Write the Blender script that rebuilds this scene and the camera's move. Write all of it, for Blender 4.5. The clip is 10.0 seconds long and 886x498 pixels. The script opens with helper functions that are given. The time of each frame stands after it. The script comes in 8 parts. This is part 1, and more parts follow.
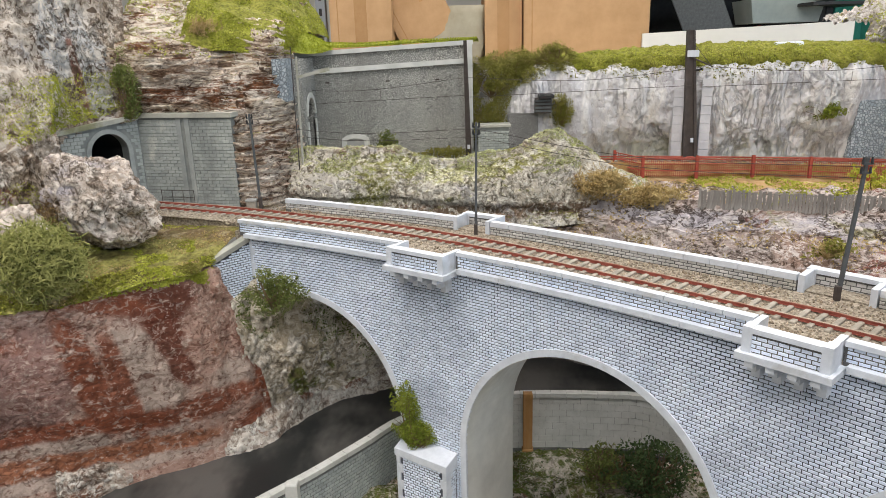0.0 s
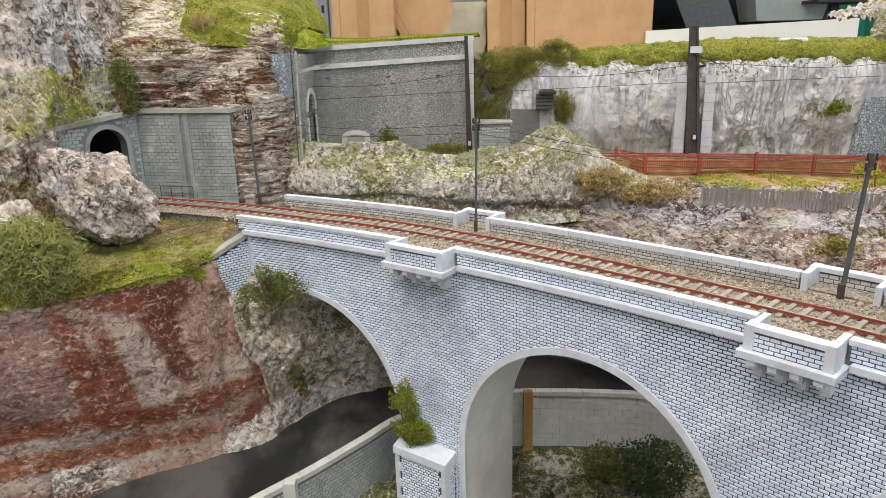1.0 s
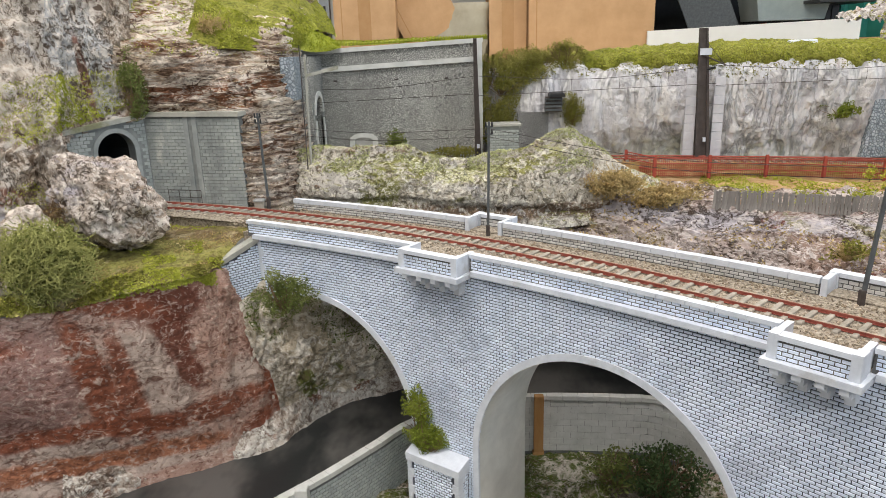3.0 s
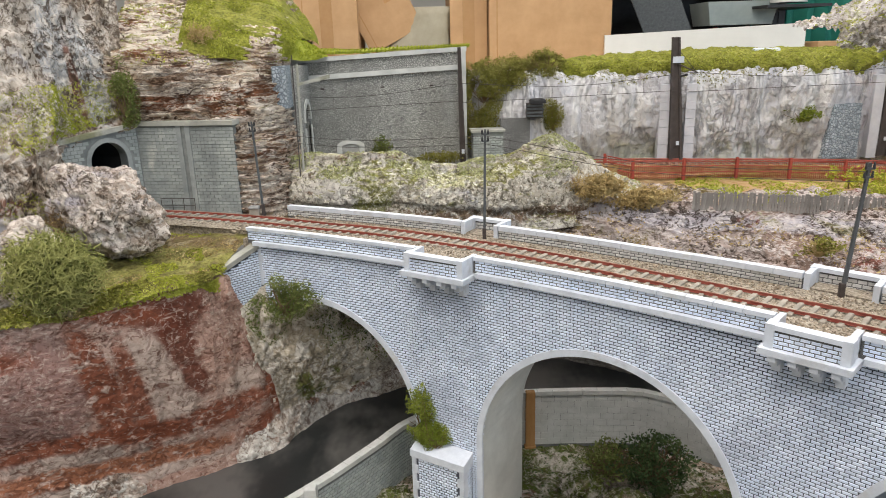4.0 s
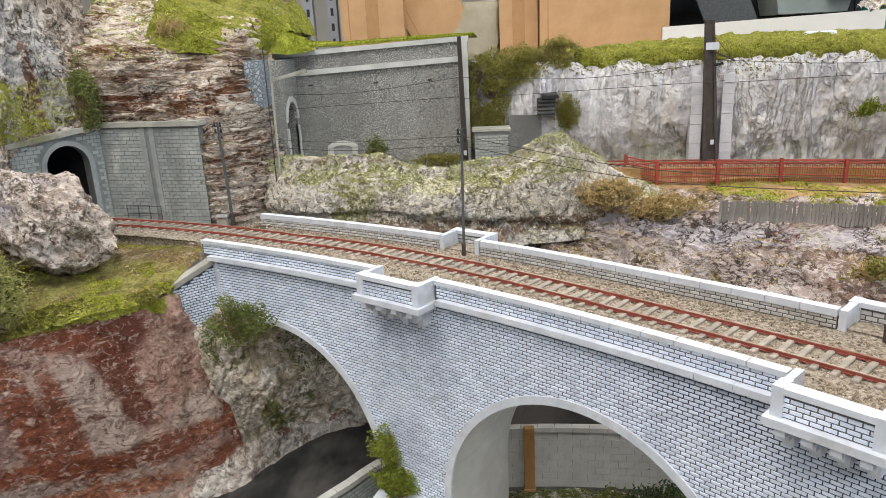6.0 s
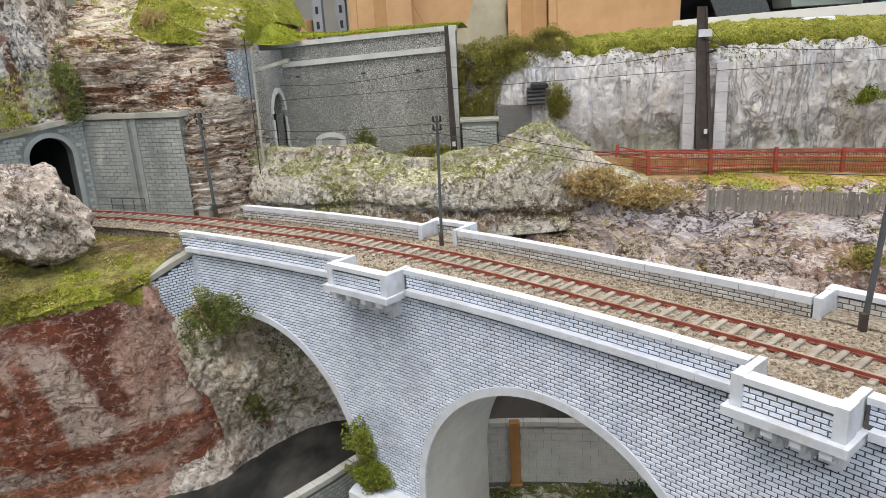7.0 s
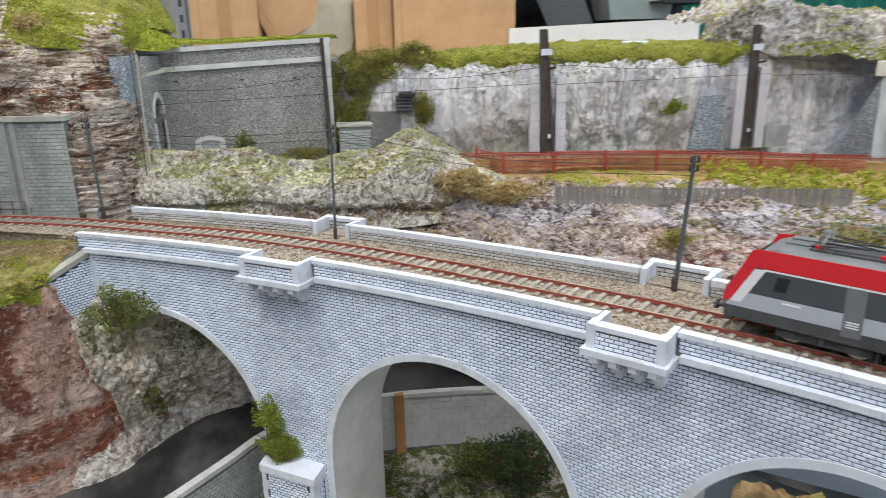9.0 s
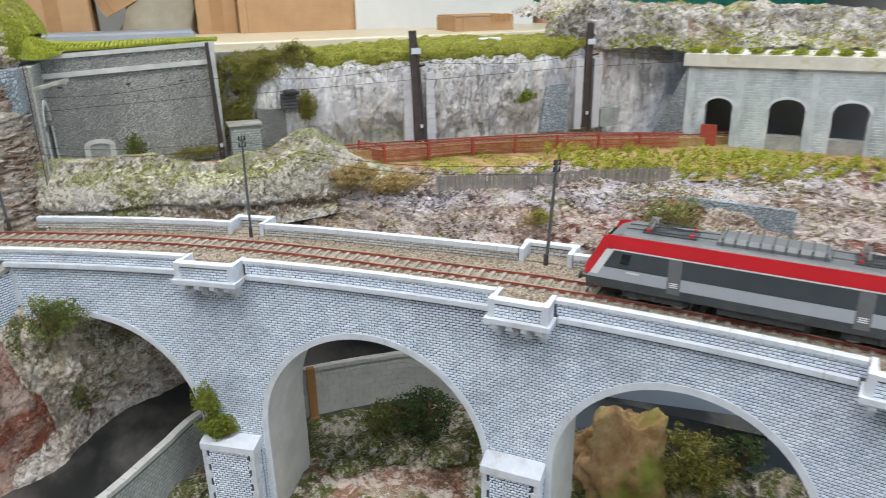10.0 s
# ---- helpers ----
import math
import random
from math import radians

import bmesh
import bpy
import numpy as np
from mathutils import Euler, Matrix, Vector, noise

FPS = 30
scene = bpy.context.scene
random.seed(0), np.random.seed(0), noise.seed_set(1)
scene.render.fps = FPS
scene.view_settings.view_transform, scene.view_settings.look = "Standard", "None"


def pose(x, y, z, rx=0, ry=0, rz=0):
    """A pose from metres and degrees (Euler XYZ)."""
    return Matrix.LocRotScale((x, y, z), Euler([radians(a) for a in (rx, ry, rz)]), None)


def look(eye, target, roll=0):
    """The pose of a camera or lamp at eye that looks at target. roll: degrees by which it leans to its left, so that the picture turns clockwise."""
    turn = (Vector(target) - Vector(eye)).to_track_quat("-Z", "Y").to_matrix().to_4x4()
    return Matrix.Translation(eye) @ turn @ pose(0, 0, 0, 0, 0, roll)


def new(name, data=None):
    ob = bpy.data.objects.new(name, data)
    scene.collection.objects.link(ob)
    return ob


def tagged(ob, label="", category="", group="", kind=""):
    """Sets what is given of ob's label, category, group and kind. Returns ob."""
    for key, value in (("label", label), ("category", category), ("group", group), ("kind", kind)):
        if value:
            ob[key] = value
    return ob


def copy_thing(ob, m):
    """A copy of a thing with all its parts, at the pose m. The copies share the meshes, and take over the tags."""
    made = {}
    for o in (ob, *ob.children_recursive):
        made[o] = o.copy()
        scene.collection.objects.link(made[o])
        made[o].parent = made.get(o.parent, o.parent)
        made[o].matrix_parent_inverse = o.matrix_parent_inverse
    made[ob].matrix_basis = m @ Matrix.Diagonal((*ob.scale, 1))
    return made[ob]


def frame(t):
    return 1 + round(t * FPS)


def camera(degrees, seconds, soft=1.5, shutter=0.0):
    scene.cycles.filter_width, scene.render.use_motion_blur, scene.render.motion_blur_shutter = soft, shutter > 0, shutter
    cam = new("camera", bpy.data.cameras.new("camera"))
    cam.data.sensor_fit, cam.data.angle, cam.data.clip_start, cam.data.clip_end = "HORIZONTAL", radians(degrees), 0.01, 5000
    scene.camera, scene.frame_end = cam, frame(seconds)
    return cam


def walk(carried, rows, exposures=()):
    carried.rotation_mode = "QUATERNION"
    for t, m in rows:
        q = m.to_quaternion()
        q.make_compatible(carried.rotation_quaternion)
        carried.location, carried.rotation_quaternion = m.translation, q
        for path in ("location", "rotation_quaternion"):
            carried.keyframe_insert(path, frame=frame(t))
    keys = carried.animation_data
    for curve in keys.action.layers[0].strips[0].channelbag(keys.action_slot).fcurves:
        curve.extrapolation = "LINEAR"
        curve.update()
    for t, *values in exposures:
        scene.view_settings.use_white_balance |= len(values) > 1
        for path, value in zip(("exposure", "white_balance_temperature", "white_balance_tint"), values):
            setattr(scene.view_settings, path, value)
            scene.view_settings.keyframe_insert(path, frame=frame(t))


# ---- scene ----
cam = camera(65.1, 10.0, soft=0.8, shutter=0.5)
PATH = [
    (0, (0.015, 0.001, 0.444), (-0.04, 1.92, -0.117), -1.7),
    (0.5, (0.016, 0.004, 0.443), (-0.044, 1.921, -0.124), -1.4),
    (1, (0.017, 0.005, 0.442), (-0.045, 1.922, -0.125), -1.6),
    (1.5, (0.018, 0.006, 0.443), (-0.049, 1.924, -0.118), -1.6),
    (2, (0.018, 0.009, 0.443), (-0.059, 1.927, -0.118), -1.6),
    (2.5, (0.017, 0.012, 0.443), (-0.066, 1.928, -0.125), -1.6),
    (4, (-0.024, -0.009, 0.452), (0.036, 1.909, -0.113), -1.7),
    (4.5, (-0.03, -0.017, 0.453), (0.076, 1.9, -0.109), -1.4),
    (5, (-0.019, 0.003, 0.452), (0.039, 1.923, -0.106), -1.7),
    (5.5, (0.014, 0.045, 0.445), (-0.049, 1.964, -0.115), -2.1),
    (5.7, (0.026, 0.057, 0.444), (-0.064, 1.974, -0.117), -2.4),
    (7, (0.065, 0.074, 0.433), (-0.098, 1.985, -0.133), -3.3),
    (7.5, (0.069, 0.074, 0.433), (-0.073, 1.989, -0.127), -3.0),
    (8, (0.068, 0.063, 0.433), (-0.042, 1.977, -0.135), -2.4),
    (8.5, (0.06, 0.038, 0.44), (0.108, 1.944, -0.164), -2.7),
    (9, (0.033, 0.009, 0.449), (0.31, 1.9, -0.14), -1.3),
    (9.5, (0.0, -0.022, 0.47), (0.507, 1.792, -0.203), -1.0),
    (10, (-0.023, -0.055, 0.496), (0.652, 1.694, -0.202), -1.0),
]
walk(cam, [(t, look(eye, target, roll)) for t, eye, target, roll in PATH],
     [(0, 0.0, 6750, 11.0), (5.5, 0.0, 6700, 11.0), (8, -0.03, 6500, 11.0), (9, -0.03, 6300, 10.0), (10, -0.03, 6250, 8.5)])
# world and light: a hall lit by rows of ceiling fluorescents
world = bpy.data.worlds.new("hall_world")
scene.world = world
world.use_nodes = True
world.node_tree.nodes["Background"].inputs[0].default_value = (0.9, 0.95, 1.0, 1)
world.node_tree.nodes["Background"].inputs[1].default_value = 0.25
scene.view_settings.exposure = 0.0


def area_light(name, at, size_x, size_y, power, colour):
    lamp = bpy.data.lights.new(name, "AREA")
    lamp.shape, lamp.size, lamp.size_y, lamp.energy, lamp.color = "RECTANGLE", size_x, size_y, power, colour
    ob = new(name, lamp)
    ob.matrix_world = at
    return ob


area_light("ceiling_lamp_light", pose(-0.6, -0.2, 2.30, 0, 0, 0), 3.2, 0.25, 62, (1.0, 0.975, 0.945))
area_light("ceiling_lamp_light", pose(0.2, 1.9, 2.30, 0, 0, 0), 3.2, 0.25, 62, (1.0, 0.975, 0.945))
area_light("window_daylight", look((4.75, -0.8, 1.0), (0.2, 0.4, 0.2)), 1.6, 1.3, 90, (0.66, 0.82, 1.0))
area_light("ceiling_lamp_light", pose(0.4, -2.2, 2.30, 0, 0, 0), 3.2, 0.25, 62, (0.95, 0.98, 1.0))

# ---- materials ----


def mat(name, stops, scale=60.0, detail=6.0, rough=0.8, bump=0.3, bump_scale=None, bump_dist=0.001, stretch=(1, 1, 1), metal=0.0, spec=0.3,
        layers=(), hollow_shade=0.0, hollow_shade_at=(0.40, 0.52), grit=0.68, warp=0.0, cracks=(), per_object=0.0, per_island=0.0, coord="Object"):
    """Noise through a colour ramp, with further layers (stops of colour, scale, low, high, stretch, up) laid over by noise masks."""
    m = bpy.data.materials.new(name)
    m.use_nodes = True
    t = m.node_tree
    n, l = t.nodes, t.links
    bsdf = n["Principled BSDF"]
    bsdf.inputs["Roughness"].default_value = rough
    bsdf.inputs["Metallic"].default_value = metal
    bsdf.inputs["Specular IOR Level"].default_value = spec
    tc = n.new("ShaderNodeTexCoord")

    def noise_at(sc, det, st, rgh=0.68, warp=0.0):
        mp = n.new("ShaderNodeMapping")
        mp.inputs["Scale"].default_value = st
        l.new(tc.outputs[coord], mp.inputs["Vector"])
        nz = n.new("ShaderNodeTexNoise")
        nz.inputs["Scale"].default_value, nz.inputs["Detail"].default_value, nz.inputs["Roughness"].default_value = sc, det, rgh
        nz.inputs["Distortion"].default_value = warp
        l.new(mp.outputs["Vector"], nz.inputs["Vector"])
        return nz

    nz = noise_at(scale, detail, stretch, grit, warp)
    ramp = n.new("ShaderNodeValToRGB")
    while len(ramp.color_ramp.elements) < len(stops):
        ramp.color_ramp.elements.new(0.5)
    for e, (p, c) in zip(ramp.color_ramp.elements, stops):
        e.position, e.color = p, (*c, 1)
    l.new(nz.outputs["Fac"], ramp.inputs["Fac"])
    col = ramp.outputs["Color"]
    for k, (colour, sc, low, high, st, up) in enumerate(layers):
        ln = noise_at(sc, 11.0, st, 0.66, warp)
        rng = n.new("ShaderNodeMapRange")
        rng.inputs["From Min"].default_value, rng.inputs["From Max"].default_value = low, high
        l.new(ln.outputs["Fac"], rng.inputs["Value"])
        fac = rng.outputs["Result"]
        if up:
            geo = n.new("ShaderNodeNewGeometry")
            sep = n.new("ShaderNodeSeparateXYZ")
            l.new(geo.outputs["Normal"], sep.inputs["Vector"])
            r2 = n.new("ShaderNodeMapRange")
            r2.inputs["From Min"].default_value, r2.inputs["From Max"].default_value = up[0], up[1]
            l.new(sep.outputs["Z"], r2.inputs["Value"])
            mul = n.new("ShaderNodeMath")
            mul.operation = "MULTIPLY"
            l.new(fac, mul.inputs[0])
            l.new(r2.outputs["Result"], mul.inputs[1])
            fac = mul.outputs[0]
        mix = n.new("ShaderNodeMix")
        mix.data_type = "RGBA"
        l.new(fac, mix.inputs["Factor"])
        l.new(col, mix.inputs["A"])
        fine = noise_at(sc * 7, 3.0, (1, 1, 1))
        mr = n.new("ShaderNodeMix")
        mr.data_type = "RGBA"
        mr.inputs["A"].default_value = (*[c * 0.7 for c in colour], 1)
        mr.inputs["B"].default_value = (*[min(1, c * 1.3) for c in colour], 1)
        l.new(fine.outputs["Fac"], mr.inputs["Factor"])
        l.new(mr.outputs["Result"], mix.inputs["B"])
        col = mix.outputs["Result"]
    for amount, node, sock in ((per_object, "ShaderNodeObjectInfo", "Random"), (per_island, "ShaderNodeNewGeometry", "Random Per Island")):
        if amount:
            info = n.new(node)
            mr = n.new("ShaderNodeMapRange")
            mr.inputs["To Min"].default_value, mr.inputs["To Max"].default_value = 1 - amount, 1 + amount
            l.new(info.outputs[sock], mr.inputs["Value"])
            hs = n.new("ShaderNodeHueSaturation")
            l.new(mr.outputs["Result"], hs.inputs["Value"])
            l.new(col, hs.inputs["Color"])
            col = hs.outputs["Color"]
    height = None
    for sc, st, level, width, dark in cracks:
        # thin crevices: the contour lines of a warped noise
        cn = noise_at(sc, 7.0, st, 0.62, 0.8)
        sub = n.new("ShaderNodeMath")
        sub.operation = "SUBTRACT"
        sub.inputs[1].default_value = level
        l.new(cn.outputs["Fac"], sub.inputs[0])
        ab = n.new("ShaderNodeMath")
        ab.operation = "ABSOLUTE"
        l.new(sub.outputs[0], ab.inputs[0])
        cr = n.new("ShaderNodeMapRange")
        cr.inputs["From Max"].default_value, cr.inputs["To Min"].default_value = width, 1 - dark
        l.new(ab.outputs[0], cr.inputs["Value"])
        ch = n.new("ShaderNodeHueSaturation")
        l.new(cr.outputs["Result"], ch.inputs["Value"])
        l.new(col, ch.inputs["Color"])
        col = ch.outputs["Color"]
        if height is None:
            height = cr.outputs["Result"]
        else:
            mn = n.new("ShaderNodeMath")
            mn.operation = "MINIMUM"
            l.new(height, mn.inputs[0])
            l.new(cr.outputs["Result"], mn.inputs[1])
            height = mn.outputs[0]
    l.new(col, bsdf.inputs["Base Color"])
    if bump:
        bn = noise_at(bump_scale or scale * 3, 8.0, (1, 1, 1), 0.7)
        bp = n.new("ShaderNodeBump")
        bp.inputs["Strength"].default_value, bp.inputs["Distance"].default_value = bump, bump_dist
        if height is not None:
            hm = n.new("ShaderNodeMath")
            hm.operation = "MULTIPLY_ADD"
            hm.inputs[1].default_value = 0.6
            l.new(height, hm.inputs[0])
            l.new(bn.outputs["Fac"], hm.inputs[2])
            l.new(hm.outputs[0], bp.inputs["Height"])
        else:
            l.new(bn.outputs["Fac"], bp.inputs["Height"])
        if hollow_shade:
            # hollows of the relief darkened in the colour, as shade would
            wr = n.new("ShaderNodeMapRange")
            wr.inputs["From Min"].default_value, wr.inputs["From Max"].default_value = hollow_shade_at
            wr.inputs["To Min"].default_value = 1 - hollow_shade
            l.new(bn.outputs["Fac"], wr.inputs["Value"])
            wh = n.new("ShaderNodeHueSaturation")
            l.new(wr.outputs["Result"], wh.inputs["Value"])
            l.new(col, wh.inputs["Color"])
            l.new(wh.outputs["Color"], bsdf.inputs["Base Color"])
        l.new(bp.outputs["Normal"], bsdf.inputs["Normal"])
    return m


def two_tone(name, a, b, **kw):
    return mat(name, [(0.3, a), (0.7, b)], **kw)


def rock(name, patches, pale, dark, scale=9.0, stroke=70.0, stretch=(1, 1, 1), pale_at=(0.52, 0.60), dark_at=(0.45, 0.37), pits=0.7, layers=(), bands=(),
         bump=1.0, bump_dist=0.003, warp=0.7, pit_scale=170.0, spots=(), line=110.0, line_dark=0.8, line_pale=0.6):
    """Cast plaster rock: broad tinted patches, dry-brushed strokes over them, dark small pits, layers and bands of
    other paint.
    """
    m = bpy.data.materials.new(name)
    m.use_nodes = True
    t = m.node_tree
    n, l = t.nodes, t.links
    bsdf = n["Principled BSDF"]
    bsdf.inputs["Roughness"].default_value = 0.85
    bsdf.inputs["Specular IOR Level"].default_value = 0.25
    tc = n.new("ShaderNodeTexCoord")

    def noise_at(sc, det, st=(1, 1, 1), rgh=0.6, wp=0.0, shift=0.0):
        mp = n.new("ShaderNodeMapping")
        mp.inputs["Scale"].default_value = st
        mp.inputs["Location"].default_value = (shift, shift * 0.7, shift * 0.3)
        l.new(tc.outputs["Object"], mp.inputs["Vector"])
        nz = n.new("ShaderNodeTexNoise")
        nz.inputs["Scale"].default_value, nz.inputs["Detail"].default_value, nz.inputs["Roughness"].default_value = sc, det, rgh
        nz.inputs["Distortion"].default_value = wp
        l.new(mp.outputs["Vector"], nz.inputs["Vector"])
        return nz.outputs["Fac"]

    def step(value, low, high, top=1.0):
        r = n.new("ShaderNodeMapRange")
        r.inputs["From Min"].default_value, r.inputs["From Max"].default_value, r.inputs["To Max"].default_value = low, high, top
        l.new(value, r.inputs["Value"])
        return r.outputs["Result"]

    def op(kind, a, b):
        k = n.new("ShaderNodeMath")
        k.operation = kind
        for i, v in enumerate((a, b)):
            if isinstance(v, float):
                k.inputs[i].default_value = v
            else:
                l.new(v, k.inputs[i])
        return k.outputs[0]

    def over(col, fac, colour):
        mix = n.new("ShaderNodeMix")
        mix.data_type = "RGBA"
        l.new(fac, mix.inputs["Factor"])
        l.new(col, mix.inputs["A"])
        mix.inputs["B"].default_value = (*colour, 1)
        return mix.outputs["Result"]

    ramp = n.new("ShaderNodeValToRGB")
    while len(ramp.color_ramp.elements) < len(patches):
        ramp.color_ramp.elements.new(0.5)
    for e, (p, c) in zip(ramp.color_ramp.elements, patches):
        e.position, e.color = p, (*c, 1)
    l.new(noise_at(scale, 9.0, stretch, 0.62, warp), ramp.inputs["Fac"])
    col = ramp.outputs["Color"]
    sep = n.new("ShaderNodeSeparateXYZ")
    l.new(tc.outputs["Object"], sep.inputs["Vector"])
    for k, (colour, z, half, sway) in enumerate(bands):
        w = op("MULTIPLY_ADD", noise_at(11.0, 7.0, (1, 1, 2.5), 0.65, 0.5, 3.0 + k), sway)
        w.node.inputs[2].default_value = -0.5 * sway
        h = op("ABSOLUTE", op("SUBTRACT", op("ADD", sep.outputs["Z"], w), z), 0.0)
        col = over(col, step(h, half, half * 0.6), colour)
    for k, (colour, sc, low, high, st, up) in enumerate(layers):
        fac = step(noise_at(sc, 11.0, st, 0.66, warp, 1.3 * k + 0.7), low, high)
        if up:
            geo = n.new("ShaderNodeNewGeometry")
            s2 = n.new("ShaderNodeSeparateXYZ")
            l.new(geo.outputs["Normal"], s2.inputs["Vector"])
            fac = op("MULTIPLY", fac, step(s2.outputs["Z"], up[0], up[1]))
        col = over(col, fac, colour)
    for k, (colour, at, size, yaw, tilt, ragged) in enumerate(spots):
        # a brushed area of other paint with a ragged edge
        mp = n.new("ShaderNodeMapping")
        mp.vector_type = "TEXTURE"
        mp.inputs["Location"].default_value = at
        mp.inputs["Rotation"].default_value = (0, radians(tilt), radians(yaw))
        mp.inputs["Scale"].default_value = (size[0], 1.0, size[1])
        l.new(tc.outputs["Object"], mp.inputs["Vector"])
        ln = n.new("ShaderNodeVectorMath")
        ln.operation = "LENGTH"
        l.new(mp.outputs["Vector"], ln.inputs[0])
        edge = op("MULTIPLY", op("SUBTRACT", noise_at(48.0, 9.0, (1, 1, 0.5), 0.68, 0.8, 0.37 * k), 0.5), ragged)
        col = over(col, step(op("ADD", ln.outputs["Value"], edge), 1.20, 0.82, 0.92), colour)
    brush = noise_at(stroke, 9.0, stretch, 0.66, 0.9)
    fleck = noise_at(stroke * 2.6, 6.0, tuple(0.5 + 0.5 * v for v in stretch), 0.62, 0.7, 2.1)
    col = over(col, step(brush, pale_at[0], pale_at[1], 0.75), pale)
    col = over(col, step(fleck, 0.57, 0.61, 0.55), pale)
    col = over(col, step(brush, dark_at[0], dark_at[1], 0.75), dark)
    col = over(col, step(fleck, 0.42, 0.385, 0.6), dark)
    # hairline crevices in the dark colour, and thin dry-brushed seams in the pale one
    seam = op("ABSOLUTE", op("SUBTRACT", noise_at(line * 0.8, 5.0, stretch, 0.6, 1.4, 9.0), 0.5), 0.0)
    seam_at = step(noise_at(21.0, 5.0, (1, 1, 1), 0.6, 0.4, 4.0), 0.46, 0.56)
    col = over(col, op("MULTIPLY", seam_at, step(seam, 0.028, 0.010, line_pale)), pale)
    crack = op("ABSOLUTE", op("SUBTRACT", noise_at(line, 6.0, stretch, 0.62, 1.3, 5.0), 0.5), 0.0)
    crack_at = step(noise_at(16.0, 5.0, (1, 1, 1), 0.6, 0.4, 2.0), 0.43, 0.54)
    crack = op("MULTIPLY", crack_at, step(crack, 0.026, 0.008))
    col = over(col, op("MULTIPLY", crack, line_dark), dark)
    pit = noise_at(pit_scale, 5.0, (1, 1, 1), 0.6, 0.5)
    where = step(noise_at(30.0, 4.0, (1, 1, 1), 0.6, 0.4), 0.47, 0.57)
    col = over(col, op("MULTIPLY", where, step(pit, 0.45, 0.41, pits)), dark)
    l.new(col, bsdf.inputs["Base Color"])
    bp = n.new("ShaderNodeBump")
    bp.inputs["Strength"].default_value, bp.inputs["Distance"].default_value = bump, bump_dist
    l.new(op("SUBTRACT", op("ADD", op("MULTIPLY", brush, 0.8), op("ADD", op("MULTIPLY", pit, 0.6), op("MULTIPLY", fleck, 0.6))), op("MULTIPLY", crack, 0.5)), bp.inputs["Height"])
    l.new(bp.outputs["Normal"], bsdf.inputs["Normal"])
    return m


ONE = (1, 1, 1)
M_WHITE = two_tone("painted_stone_white", (0.54, 0.575, 0.64), (0.70, 0.735, 0.80), scale=90, bump=0.15, rough=0.7,
                   layers=[((0.45, 0.44, 0.42), 30, 0.56, 0.75, ONE, None)])
M_BRICK = two_tone("painted_brick_pale", (0.60, 0.685, 0.82), (0.80, 0.865, 0.97), scale=60, bump=0.2, rough=0.75, per_island=0.10,
                   layers=[((0.40, 0.45, 0.55), 14, 0.52, 0.75, ONE, None)])
M_MORTAR = two_tone("dark_joint_wash", (0.040, 0.045, 0.060), (0.115, 0.13, 0.165), scale=120, bump=0.2)
M_PJOINT = two_tone("grey_brown_joint", (0.08, 0.078, 0.08), (0.19, 0.185, 0.18), scale=120, bump=0.2)
M_BRICKB = two_tone("weathered_inner_brick", (0.46, 0.455, 0.445), (0.65, 0.64, 0.625), scale=60, bump=0.25, rough=0.8, per_island=0.14,
                    layers=[((0.33, 0.31, 0.25), 16, 0.52, 0.66, ONE, None)])
M_SOFFIT = two_tone("grey_plaster", (0.50, 0.50, 0.475), (0.64, 0.64, 0.605), scale=40, bump=0.2)
RED, DEEP, RUST, CHALK, MAUVE = (0.27, 0.080, 0.040), (0.155, 0.045, 0.026), (0.41, 0.160, 0.085), (0.55, 0.435, 0.375), (0.33, 0.195, 0.170)


def on_cliff(u, z):
    """A place on the river cliff: u along its face from the far end."""
    return (-0.36 + 0.8933 * u, 0.405 + 0.4495 * u, z)


CLIFF_PAINT = [(colour, on_cliff(u, z), (size[0] * 1.22, size[1] * 1.22), 26.7, tilt, ragged * 0.85) for colour, u, z, size, tilt, ragged in (
    (MAUVE, 0.060, 0.225, (0.042, 0.040), 0, 1.6), (CHALK, 0.152, 0.206, (0.018, 0.040), -15, 2.8), (CHALK, 0.142, 0.178, (0.0035, 0.016), -4, 2.0), (CHALK, 0.095, 0.1690, (0.055, 0.0050), 2, 1.8),
    (CHALK, 0.100, 0.1420, (0.085, 0.0060), 2, 1.8), (CHALK, 0.215, 0.190, (0.014, 0.014), -20, 2.0), (CHALK, 0.130, 0.160, (0.030, 0.004), 4, 1.8),
    (DEEP, 0.166, 0.268, (0.022, 0.016), 8, 1.6), (DEEP, 0.168, 0.246, (0.010, 0.022), -14, 1.4), (RED, 0.118, 0.282, (0.036, 0.0085), 22, 1.6), (RED, 0.113, 0.220, (0.0095, 0.046), -12, 1.5),
    (RED, 0.134, 0.206, (0.0065, 0.043), -9, 1.5), (RED, 0.066, 0.1830, (0.040, 0.0062), 0, 1.5), (RED, 0.126, 0.1790, (0.036, 0.0068), 10, 1.4),
    (RED, 0.190, 0.1755, (0.046, 0.0088), -3, 1.4), (RUST, 0.068, 0.1565, (0.055, 0.0066), 2, 1.6), (RUST, 0.142, 0.1515, (0.046, 0.0066), 3, 1.6),
    (DEEP, 0.177, 0.211, (0.0065, 0.012), -20, 1.5), (RED, 0.232, 0.213, (0.0070, 0.017), -15, 1.5), (RED, 0.241, 0.175, (0.0062, 0.022), -12, 1.4),
    (RED, 0.225, 0.152, (0.013, 0.0060), -25, 1.5), (RED, 0.020, 0.262, (0.040, 0.009), 10, 1.8))]
